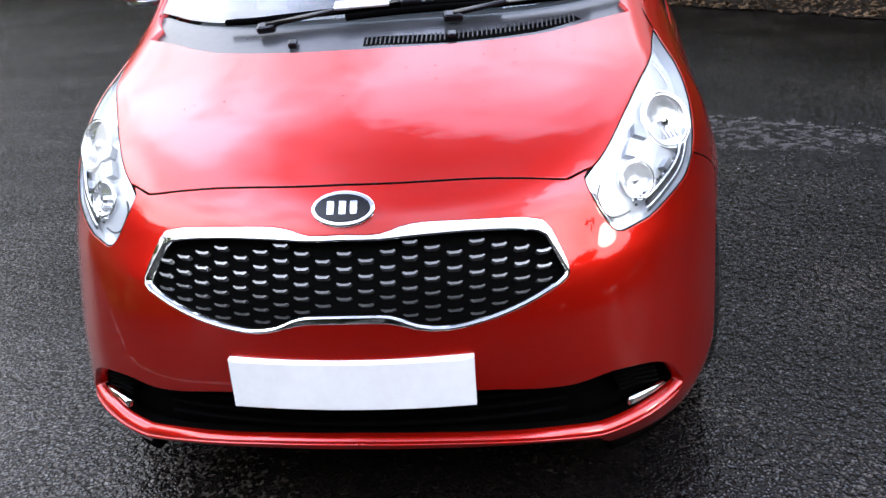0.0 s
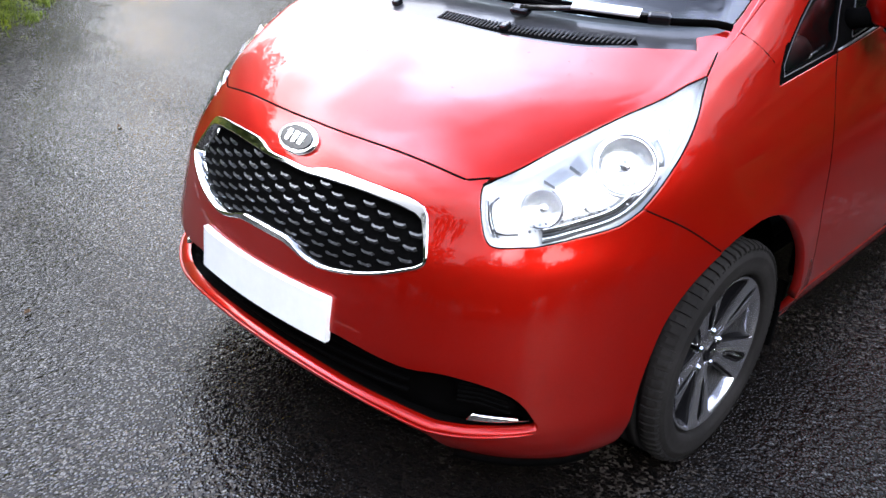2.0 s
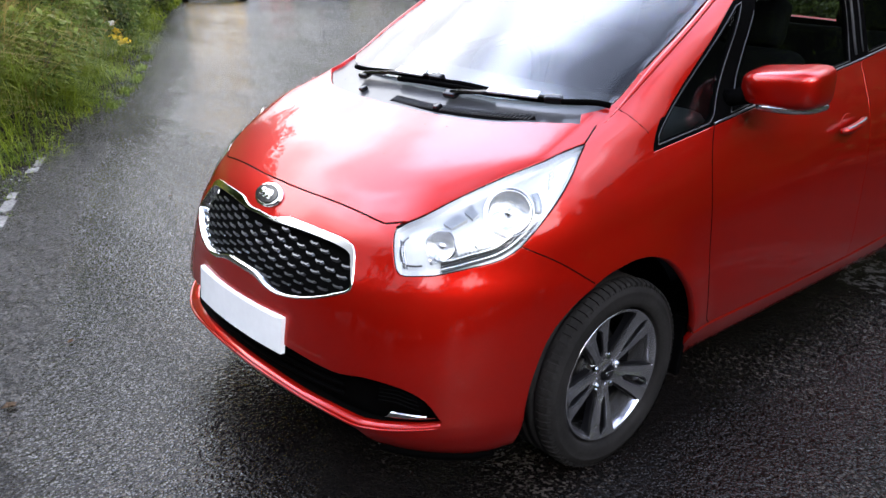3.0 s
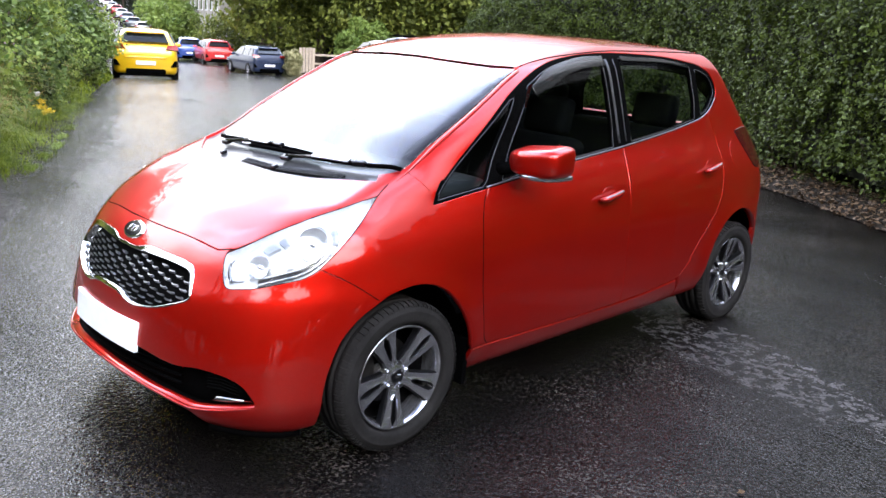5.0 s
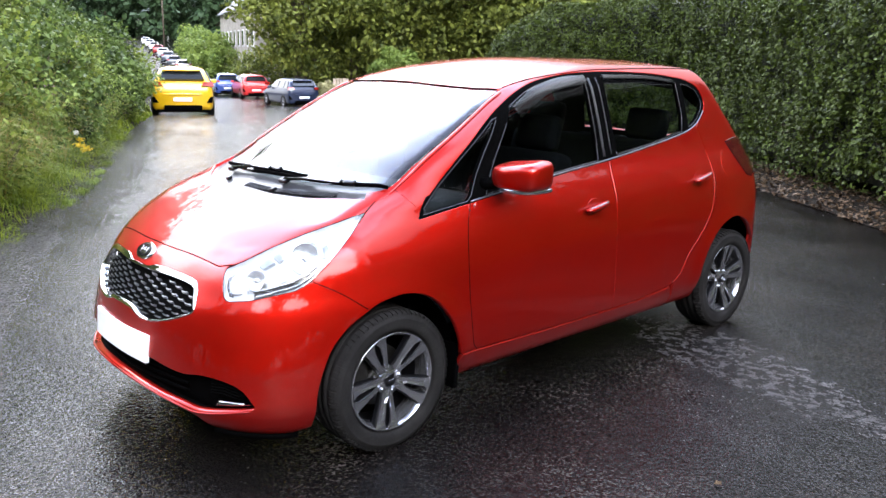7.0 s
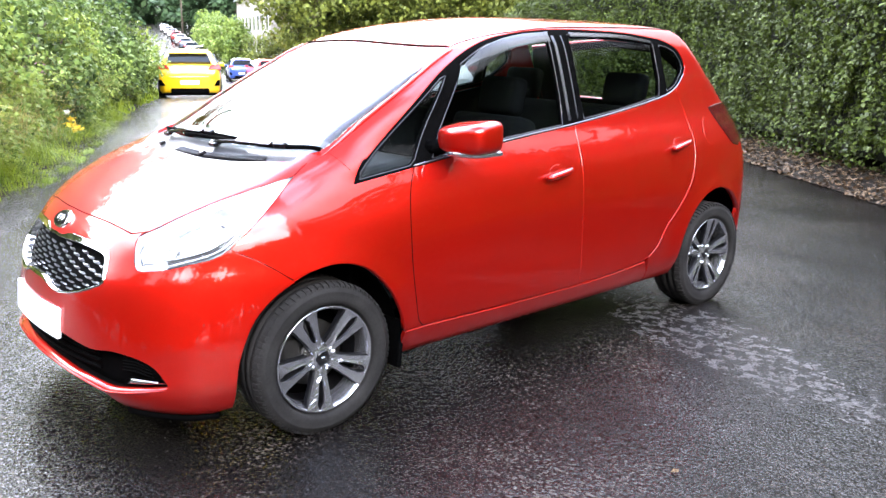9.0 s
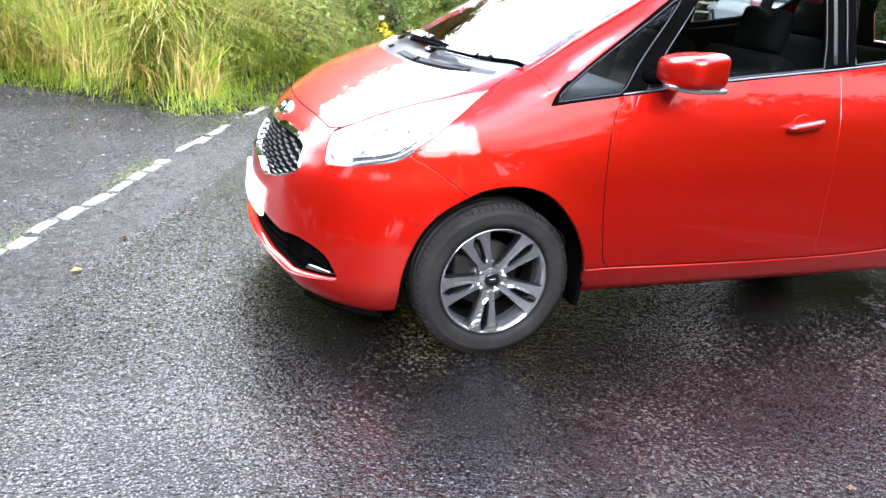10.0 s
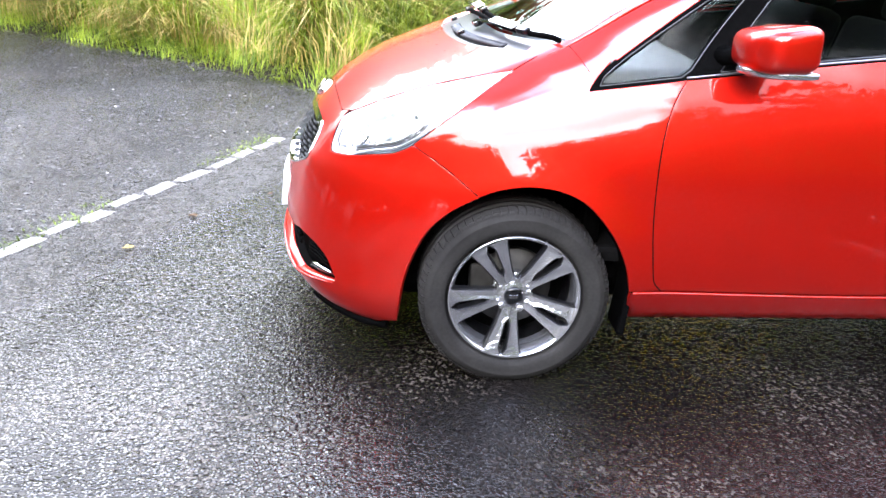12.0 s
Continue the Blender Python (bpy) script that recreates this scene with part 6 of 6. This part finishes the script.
# unseen bushes added to close bright gaps between the mirrored trees
for i in range(15):
    at = (-7 + 3.4 * i, -10.6 - 0.6 * (i % 2)) if i < 7 else (11.2 + 0.6 * (i % 2), -9.5 + 3.2 * (i - 7))
    shrub("shrub", "dense green bush added out of view across the road", at, 2.3, 3.4 + 0.5 * (i % 3), TREE_SHADE, 3600, 0.15, 400 + i)["group"] = "bushes across the road"

# taller unseen bushes added to keep low sky out of the door's reflection
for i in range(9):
    shrub("shrub", "dense green bush added out of view across the road", (11.5 - 0.25 * i + 0.8 * (i % 2), 9.5 + 2.4 * i), 2.6, 6.0 + 0.7 * (i % 3), TREE_SHADE, 6000, 0.2, 440 + i)["group"] = "bushes across the road"

# tall unseen trees added behind the near end of the hedge, blocking sky
for i in range(6):
    x, y = 8.6 - 1.15 * i + 0.5 * (i % 2), 5.2 + 1.05 * i + 0.8 * (i % 2)
    tree("tree", "dark green broadleaf tree added out of view behind the hedge", (x, y), 4.5 + 0.5 * (i % 3), 1.9, TREE_SHADE, 7000, 0.14, 460 + i, 0.1)["group"] = "trees behind the hedge"

# ---- parked cars ----
GLASS_FAR = material("dark_car_glass", (0.02, 0.025, 0.03), 0.06, coat=0.5)
FAR_TAIL = material("tail_lamp_red", (0.3, 0.015, 0.012), 0.15, coat=0.6)
paints = {}


def parked_car(label, colour, at, heading, size, boxy=0.0, estate=0.0, detail=True):
    """A hatchback: body, glasshouse with panes, wheels, lamps and a blank plate. heading: degrees from +y, anticlockwise, of its nose."""
    L, W, Ht = size
    key = tuple(colour)
    if key not in paints:
        paints[key] = material("car_paint", colour, 0.3, 0.2, coat=1.0, grain=0.03, stain=0.04, stain_size=0.3)
    ob = new("car")
    g = float(ground_height(*at))
    tagged(ob, label, "car", "parked cars")
    ob.matrix_basis = pose(at[0], at[1], g, 0, 0, heading)
    rows = [(-0.5, 0.24, 0.5, 0.53, 0.8), (-0.492, 0.18, 0.59, 0.63, 0.9), (-0.475, 0.15, 0.63, 0.7, 0.94), (-0.445, 0.15, 0.64, 0.84, 0.96), (-0.4 - 0.03 * estate, 0.15, 0.64, 0.945, 0.98), (-0.3, 0.15, 0.64, 0.985, 1), (-0.1, 0.15, 0.63, 1.0, 1),
            (0.02, 0.15, 0.62, 0.955, 1), (0.1, 0.15, 0.61, 0.82, 1), (0.19, 0.15, 0.6, 0.66, 0.99), (0.23, 0.15, 0.59, 0.615, 0.98), (0.35, 0.15, 0.55, 0.575, 0.96), (0.44, 0.16, 0.49, 0.52, 0.92), (0.48, 0.18, 0.42, 0.45, 0.86), (0.5, 0.24, 0.34, 0.37, 0.76)]
    verts, faces = [], []
    for y, bot, belt, roofline, wide in rows:
        w = W / 2 * wide
        up = np.clip((roofline - belt) / 0.35, 0, 1)
        wr = w * (0.94 - 0.2 * up)
        half = [(0, bot), (w * 0.9, bot), (w * 0.985, bot + 0.06), (w, bot + 0.6 * (belt - bot)), (w * 0.965, belt), (wr * 1.03, roofline - 0.1 * up), (wr * 0.93, roofline - 0.025 * up - 0.006), (wr * 0.6, roofline), (0, roofline + 0.008)]
        ring = half + [(-x, z) for x, z in half[-2:0:-1]]
        verts += [(x, y * L, z * Ht) for x, z in ring]
    k = 16
    for i in range(len(rows) - 1):
        for j in range(k):
            faces.append((i * k + j, i * k + (j + 1) % k, (i + 1) * k + (j + 1) % k, (i + 1) * k + j))
    faces += [tuple(range(k))[::-1], tuple((len(rows) - 1) * k + j for j in range(k))]
    mesh_object("body", np.array(verts), [q[::-1] for q in faces], paints[key], ob)

    def slab(name, corners, mat, lift=0.012, parent=ob, label=""):
        c = np.array(corners, float)
        nrm = np.cross(c[1] - c[0], c[2] - c[0])
        nrm /= np.linalg.norm(nrm)
        v = np.vstack([c + nrm * lift, c - nrm * 0.02])
        mesh_object(name, v, [(0, 1, 2, 3), (0, 4, 5, 1), (1, 5, 6, 2), (2, 6, 7, 3), (3, 7, 4, 0)], mat, parent, label, smooth=False)

    hw = lambda z: W / 2 * (0.965 - 0.21 * (z - 0.64) / 0.3)
    yb, yt = (-0.476 * L, -(0.424 + 0.02 * estate) * L)
    slab("rear_window", [(-hw(0.68) * 0.74, yb, 0.735 * Ht), (hw(0.68) * 0.74, yb, 0.735 * Ht), (hw(0.9) * 0.74, yt, 0.91 * Ht), (-hw(0.9) * 0.74, yt, 0.91 * Ht)], GLASS_FAR, 0.06)
    bm = bmesh.new()
    box(bm, (1.5 * hw(0.93), 0.26, 0.05), Matrix.Translation((0, yt - 0.06, 0.945 * Ht)) @ pose(0, 0, 0, 8, 0, 0), 0.02)
    part("roof_spoiler", bm, paints[key], ob)
    bm = bmesh.new()
    box(bm, (0.62 * W, 0.03, 0.05), Matrix.Translation((0, -0.502 * L, 0.47 * Ht)), 0.012)
    part("tailgate_strip", bm, paints[key], ob)
    bm = bmesh.new()
    box(bm, (0.6 * W, 0.12, 0.1 * Ht), Matrix.Translation((0, -0.487 * L, 0.215 * Ht)), 0.03)
    box(bm, (0.84 * W, 0.12, 0.05 * Ht), Matrix.Translation((0, -0.48 * L, 0.14 * Ht)), 0.02)
    part("rear_valance", bm, BLACK_PLASTIC, ob, "black lower rear valance")
    slab("windscreen", [(hw(0.65) * 0.88, 0.195 * L, 0.645 * Ht), (-hw(0.65) * 0.88, 0.195 * L, 0.645 * Ht), (-hw(0.92) * 0.85, 0.04 * L, 0.905 * Ht), (hw(0.92) * 0.85, 0.04 * L, 0.905 * Ht)], GLASS_FAR, 0.012)
    for sd in (-1, 1):
        for a, b, c, d_ in ((0.17, -0.1, -0.1, 0.02), (-0.12, -0.3, -0.3, -0.12), (-0.32, -0.44, -0.39, -0.32)):
            q = [(sd * (hw(0.66) + 0.0), a * L, 0.66 * Ht), (sd * hw(0.66), b * L, 0.66 * Ht), (sd * hw(0.92), c * L, 0.92 * Ht), (sd * hw(0.92), d_ * L, 0.92 * Ht)]
            slab("side_window", q if sd < 0 else q[::-1], GLASS_FAR, 0.012)
        slab("tail_lamp", [(sd * 0.3 * W, -0.506 * L, 0.63 * Ht), (sd * 0.487 * W, -0.482 * L, 0.61 * Ht), (sd * 0.475 * W, -0.466 * L, 0.71 * Ht), (sd * 0.33 * W, -0.492 * L, 0.7 * Ht)][::sd], FAR_TAIL, 0.035, ob, "red tail lamp")
        slab("bumper_vent", [(sd * 0.37 * W, -0.5 * L, 0.3 * Ht), (sd * 0.46 * W, -0.49 * L, 0.3 * Ht), (sd * 0.47 * W, -0.485 * L, 0.42 * Ht), (sd * 0.43 * W, -0.493 * L, 0.42 * Ht)][::sd], BLACK_PLASTIC, 0.03)
        slab("head_lamp", [(sd * 0.47 * W, 0.48 * L, 0.4 * Ht), (sd * 0.3 * W, 0.495 * L, 0.4 * Ht), (sd * 0.3 * W, 0.475 * L, 0.48 * Ht), (sd * 0.47 * W, 0.455 * L, 0.48 * Ht)][::sd], LAMP_WHITE, 0.02)
        if detail:
            v, f = shell((0, 0, 0), (0.2, 0.1, 0.13), 3)
            mesh_object("mirror", v + (sd * (W / 2 + 0.06), 0.15 * L, 0.66 * Ht), f, paints[key], ob)
        for y in (-0.31, 0.32):
            v, f = lathe([(0.19, 0.1), (0.29, 0.105), (0.31, 0.08), (0.31, -0.08), (0.29, -0.1)], 28)
            w = mesh_object("wheel", v * (sd, 1, 1) + (sd * (W / 2 - 0.1), y * L, 0.31), f, RUBBER, ob)
            v, f = lathe([(0.002, 0.085), (0.05, 0.09), (0.1, 0.075), (0.2, 0.095)], 10)
            mesh_object("rim", v * (sd, 1, 1) + (sd * (W / 2 - 0.1), y * L, 0.31), f, SILVER, w)
    slab("number_plate", [(-0.26, -0.503 * L, 0.33 * Ht), (0.26, -0.503 * L, 0.33 * Ht), (0.26, -0.503 * L, 0.33 * Ht + 0.11), (-0.26, -0.503 * L, 0.33 * Ht + 0.11)], PLATE, 0.015, ob, "blank plate")
    if boxy:
        for sd in (-1, 1):
            mesh_object("roof_bar", *tube_mesh([(sd * 0.4 * W, 0.0, Ht * 1.02), (sd * 0.4 * W, -0.38 * L, Ht * 1.02)], 0.03, 8), BLACK_PLASTIC, ob)
        for y in (-0.05, -0.2, -0.34):
            mesh_object("rack_bar", *tube_mesh([(-0.42 * W, y * L, Ht * 1.04), (0.42 * W, y * L, Ht * 1.04)], 0.025, 8), BLACK_PLASTIC, ob)
    return ob


parked_car("bright yellow hatchback parked beside the overgrown verge", (0.85, 0.5, 0.01), (-21.7, 10.45), 65, (4.2, 1.78, 1.45))
parked_car("dark blue three-door hatchback parked beyond the bend", (0.012, 0.022, 0.06), (-33.6, 21.7), 80, (3.7, 1.68, 1.42))
parked_car("red hatchback parked among other cars", (0.6, 0.02, 0.02), (-44.0, 25.2), 73, (4.0, 1.7, 1.45))
parked_car("mid blue hatchback parked among other cars", (0.03, 0.08, 0.35), (-47.6, 25.5), 67, (4.0, 1.7, 1.45))
parked_car("silver saloon car parked on the far side of the asphalt", (0.55, 0.56, 0.57), (-16.2, 15.3), 69, (4.4, 1.76, 1.43))
parked_car("black hatchback parked beside a wooden fence", (0.012, 0.013, 0.015), (-41.2, 32.0), 95, (4.2, 1.75, 1.48))
parked_car("black off-road car with a roof rack", (0.015, 0.016, 0.018), (-25.6, 23.6), 132, (4.6, 1.85, 1.98), 1.0, 1.0)
HILL = [(0.8, 0.8, 0.8), (0.05, 0.06, 0.08), (0.1, 0.12, 0.16), (0.5, 0.52, 0.55), (0.4, 0.03, 0.03), (0.75, 0.75, 0.76), (0.7, 0.7, 0.72), (0.8, 0.8, 0.8)]
for i, c in enumerate(HILL):
    d = 94 + 11 * i
    a = radians(-64.9 - 2.2 * (i / 7) ** 0.7)
    parked_car("car parked in a row up the hill road", c, (3.3 + d * math.sin(a), -1.26 + d * math.cos(a)), 66, (4.1, 1.72, 1.47), detail=False)

# ---- fence posts, house ----
fence = new("fence")
tagged(fence, "weathered wooden fence with upright boards", "fence")
for i in range(5):
    bm = bmesh.new()
    box(bm, (0.15, 0.03, 1.3), Matrix.Translation((-34.3 + 0.05 * i, 24.9 + 0.17 * i, -0.55 + 0.02 * (i % 2))) @ pose(0, 0, 0, 0, 0, 73), 0.006)
    part("board", bm, WOOD, fence)
for z in (0.5, 0.95):
    bm = bmesh.new()
    box(bm, (3.6, 0.05, 0.1), Matrix.Translation((-33.6, 27.4, z - 1.2)) @ pose(0, 0, 0, 0, 0, 73), 0.008)
    part("rail", bm, WOOD, fence)


def house(at, turn, width, length, eaves, ridge, mat, label, rows=2):
    """A plain gabled house with walls, roof slopes, windows and a chimney."""
    ob = new("house")
    ob.matrix_basis = pose(at[0], at[1], float(ground_height(*at)) - 0.3, 0, 0, turn)
    tagged(ob, label, "house")
    w, l = width / 2, length / 2
    v = [(-w, -l, 0), (w, -l, 0), (w, l, 0), (-w, l, 0), (-w, -l, eaves), (w, -l, eaves), (w, l, eaves), (-w, l, eaves), (0, -l, ridge), (0, l, ridge)]
    mesh_object("wall", v, [(0, 1, 5, 8, 4), (1, 2, 6, 5), (2, 3, 7, 9, 6), (3, 0, 4, 7)], mat, ob, smooth=False)
    for sd in (-1, 1):
        k = 1.08
        a = np.array([(0, -l - 0.2, ridge + 0.1), (0, l + 0.2, ridge + 0.1), (sd * w * k, l + 0.2, eaves - 0.1), (sd * w * k, -l - 0.2, eaves - 0.1)])
        b = a + (0, 0, 0.14)
        mesh_object("roof", np.vstack([a, b]), [(0, 1, 2, 3), (4, 5, 6, 7), (0, 1, 5, 4), (1, 2, 6, 5), (2, 3, 7, 6), (3, 0, 4, 7)], SLATE, ob, smooth=False)
    bm = bmesh.new()
    box(bm, (0.7, 0.9, 1.6), Matrix.Translation((0, -l + 0.5, ridge + 0.5)), 0.03)
    part("chimney", bm, mat, ob)
    for r in range(rows):
        for i in range(int(length // 3)):
            for sd in (-1, 1):
                bm = bmesh.new()
                box(bm, (0.12, 1.0, 1.4), Matrix.Translation((sd * w, -l + 1.6 + 3 * i, 1.5 + 2.7 * r)), 0.02)
                win = part("window", bm, WHITE, ob)
                bm = bmesh.new()
                box(bm, (0.06, 0.84, 1.2), Matrix.Translation((sd * (w + 0.05), -l + 1.6 + 3 * i, 1.5 + 2.7 * r)), 0.01)
                part("pane", bm, GLASS_FAR, win)
    return ob


house((-65.5, 40.5), 68, 8, 27, 6.6, 10, STONE, "grey stone terraced house by the hill road")
house((-196, 84.5), 60, 6, 9, 3.2, 5.5, WHITE, "white house at the top of the hill")
pole = new("utility_pole")
tagged(pole, "tall wooden utility pole by the hill road", "utility pole")
mesh_object("pole", *tube_mesh([(-133.7, 59.7, 1), (-133.7, 59.7, 6), (-133.7, 59.7, 14)], (0.14, 0.13, 0.1), 10), BARK, pole)

# ---- setts along the mouth of the side lane, stones and dropped leaves ----
setts = new("sett_row")
tagged(setts, "row of worn pale stone setts flush with the asphalt", "kerb")
line = run([(-0.1, -1.2), (-0.42, -1.07), (-1.0, -0.82), (-1.5, -0.58), (-2.0, -0.37), (-2.43, -0.2), (-3.2, 0.17), (-4.25, 0.66)], 0.02)
cum = np.concatenate([[0], np.cumsum(np.linalg.norm(np.diff(line, axis=0), axis=1))])
pos = 0.0
rk = np.random.default_rng(5)
while pos < cum[-1] - 0.4:
    ln, wd = rk.uniform(0.1, 0.3), rk.uniform(0.06, 0.1)
    c = np.array([np.interp(pos + ln / 2, cum, line[:, k]) for k in (0, 1)])
    d = np.array([np.interp(pos + ln, cum, line[:, k]) - np.interp(pos, cum, line[:, k]) for k in (0, 1)])
    d /= np.linalg.norm(d)
    a = np.linspace(0, 2 * np.pi, 14, endpoint=False)
    rim = np.stack([np.sign(np.cos(a)) * np.abs(np.cos(a)) ** 0.28 * ln / 2, np.sign(np.sin(a)) * np.abs(np.sin(a)) ** 0.28 * wd / 2], 1) * rk.uniform(0.74, 1.08, (14, 1))
    xy = c + rk.normal(0, 0.012, 2) + rim @ np.array([d, (-d[1], d[0])])
    v = np.vstack([np.column_stack([xy, np.full(14, -0.01)]), np.column_stack([c + (xy - c) * 0.97, np.full(14, 0.002)]), np.column_stack([c + (xy - c) * 0.94, np.full(14, 0.005)])])
    f = [(r * 14 + i, r * 14 + (i + 1) % 14, (r + 1) * 14 + (i + 1) % 14, (r + 1) * 14 + i) for r in (0, 1) for i in range(14)] + [tuple(28 + i for i in range(14))]
    if rk.random() > 0.1 and not 3.35 < pos < 3.75:
        mesh_object("sett", v, f, SETT, setts, smooth=False)
    pos += ln + rk.uniform(0.003, 0.014)
n = 900
t = rk.random(n)
pp = np.array([np.interp(t * cum[-1], cum, line[:, k]) for k in (0, 1)]).T + rk.normal(0, 0.05, (n, 2)) + (-0.03, -0.05)
keep = np.sin(t * 19) > -0.1
tagged(blades("moss_tuft", np.column_stack([pp[keep], np.zeros(keep.sum())]), 0.016, MOSS, rk, None, 0.9, 0.003), "thin moss and grass growing along the setts", "moss", kind="stuff")

for k, c in enumerate(((-6.25, 2.02), (-6.9, 2.38), (-7.6, 2.7), (-8.4, 3.1), (-5.6, 1.65))):
    q = np.array(c) + rk.normal(0, 1, (110, 2)) @ np.array([[0.13, -0.065], [0.02, 0.035]])
    tagged(blades("moss_tuft", np.column_stack([q, np.zeros(110)]), 0.05, MOSS, rk, None, 0.8, 0.005), "tuft of bright green grass growing through the asphalt edge", "grass tuft", kind="stuff")


def pebble(at, size, seed):
    r = np.random.default_rng(seed)
    v, f = shell((0, 0, 0), (size, size * 0.8, size * 0.55), 2.4, 0.2, 10)
    v = v * r.uniform(0.85, 1.15, (len(v), 1)) @ np.array(Matrix.Rotation(r.uniform(0, 6), 3, "Z")).T
    ob = mesh_object("stone", v + (*at, size * 0.2), f, PEBBLE)
    tagged(ob, "small pale stone lying on the asphalt", "stone", "loose stones")


for i in range(40):
    if i < 30:
        at = np.array((-2.0, -1.6)) + rk.uniform(0, 1, 2) * (-4.2, 0) + (0, rk.uniform(-1.6, 1.4))
        at = (rk.uniform(-7.5, -1.0), rk.uniform(-2.2, -0.4))
    else:
        at = (rk.uniform(2.0, 4.5), rk.uniform(-3.0, 3.5))
    pebble(at, rk.uniform(0.01, 0.024), 700 + i)


# loose chippings over the old surface of the lane
n = 9000
at = np.column_stack([rk.uniform(-7.5, 0.5, n), rk.uniform(-3.0, 0.4, n)])
line_y = np.interp(at[:, 0], line[::-1, 0], line[::-1, 1])
at = at[at[:, 1] < line_y + 0.12 * rk.random(n)]
v0, f0 = shell((0, 0, 0), (1, 0.8, 0.5), 2.6, 0.2, 6)
vs, fs = [], []
for c in at:
    r = 0.0035 + 0.011 * rk.random() ** 3.5
    fs += [tuple(len(vs) * len(v0) + k for k in q) for q in f0]
    vs.append(v0 * rk.uniform(0.8, 1.2, (len(v0), 1)) * r * 2 @ np.array(Matrix.Rotation(rk.uniform(0, 6), 3, "Z")).T + (*c, r * 0.3))
fringe = run([tuple(p) for p in EDGE[3:13]], 0.05)
for c in fringe[rk.integers(0, len(fringe), 2600)] + rk.normal(0, 0.14, (2600, 2)):
    r = 0.003 + 0.009 * rk.random() ** 2.5
    fs += [tuple(len(vs) * len(v0) + k for k in q) for q in f0]
    vs.append(v0 * rk.uniform(0.8, 1.2, (len(v0), 1)) * r * 2 @ np.array(Matrix.Rotation(rk.uniform(0, 6), 3, "Z")).T + (*c, r * 0.3 + float(ground_height(*c))))
CHIP = material("grey_chippings", (0.06, 0.057, 0.054), 0.6, vary=0.9, island=True)
tagged(mesh_object("chippings", np.vstack(vs), fs, CHIP, smooth=False), "loose grey stone chippings scattered over the lane", "chippings", kind="stuff")


def fallen_leaf(at, size, mat, seed):
    r = np.random.default_rng(seed)
    a = np.linspace(0, 2 * np.pi, 10, endpoint=False)
    w = size * (0.5 + 0.12 * np.cos(5 * a))
    v = np.column_stack([w * np.cos(a) * 1.3, w * np.sin(a), 0.006 + 0.25 * size * np.abs(np.sin(a)) + r.uniform(0, 0.004, 10)])
    v = np.vstack([v, (0, 0, 0.005)]) @ np.array(Matrix.Rotation(r.uniform(0, 6), 3, "Z")).T
    ob = mesh_object("leaf", v + (*at, 0), [(i, (i + 1) % 10, 10) for i in range(10)], mat, smooth=False)
    tagged(ob, "single fallen leaf on the wet asphalt", "leaf", "fallen leaves on the road")


for i, at in enumerate(((-0.637, -0.518), (-0.22, -0.702), (1.73, 0.487), (-1.0, -0.2), (-2.6, 0.9), (1.9, 1.6), (2.4, -0.4))):
    fallen_leaf(at, 0.035 if i < 3 else 0.022, LITTER if i != 1 else STRAW, 800 + i)
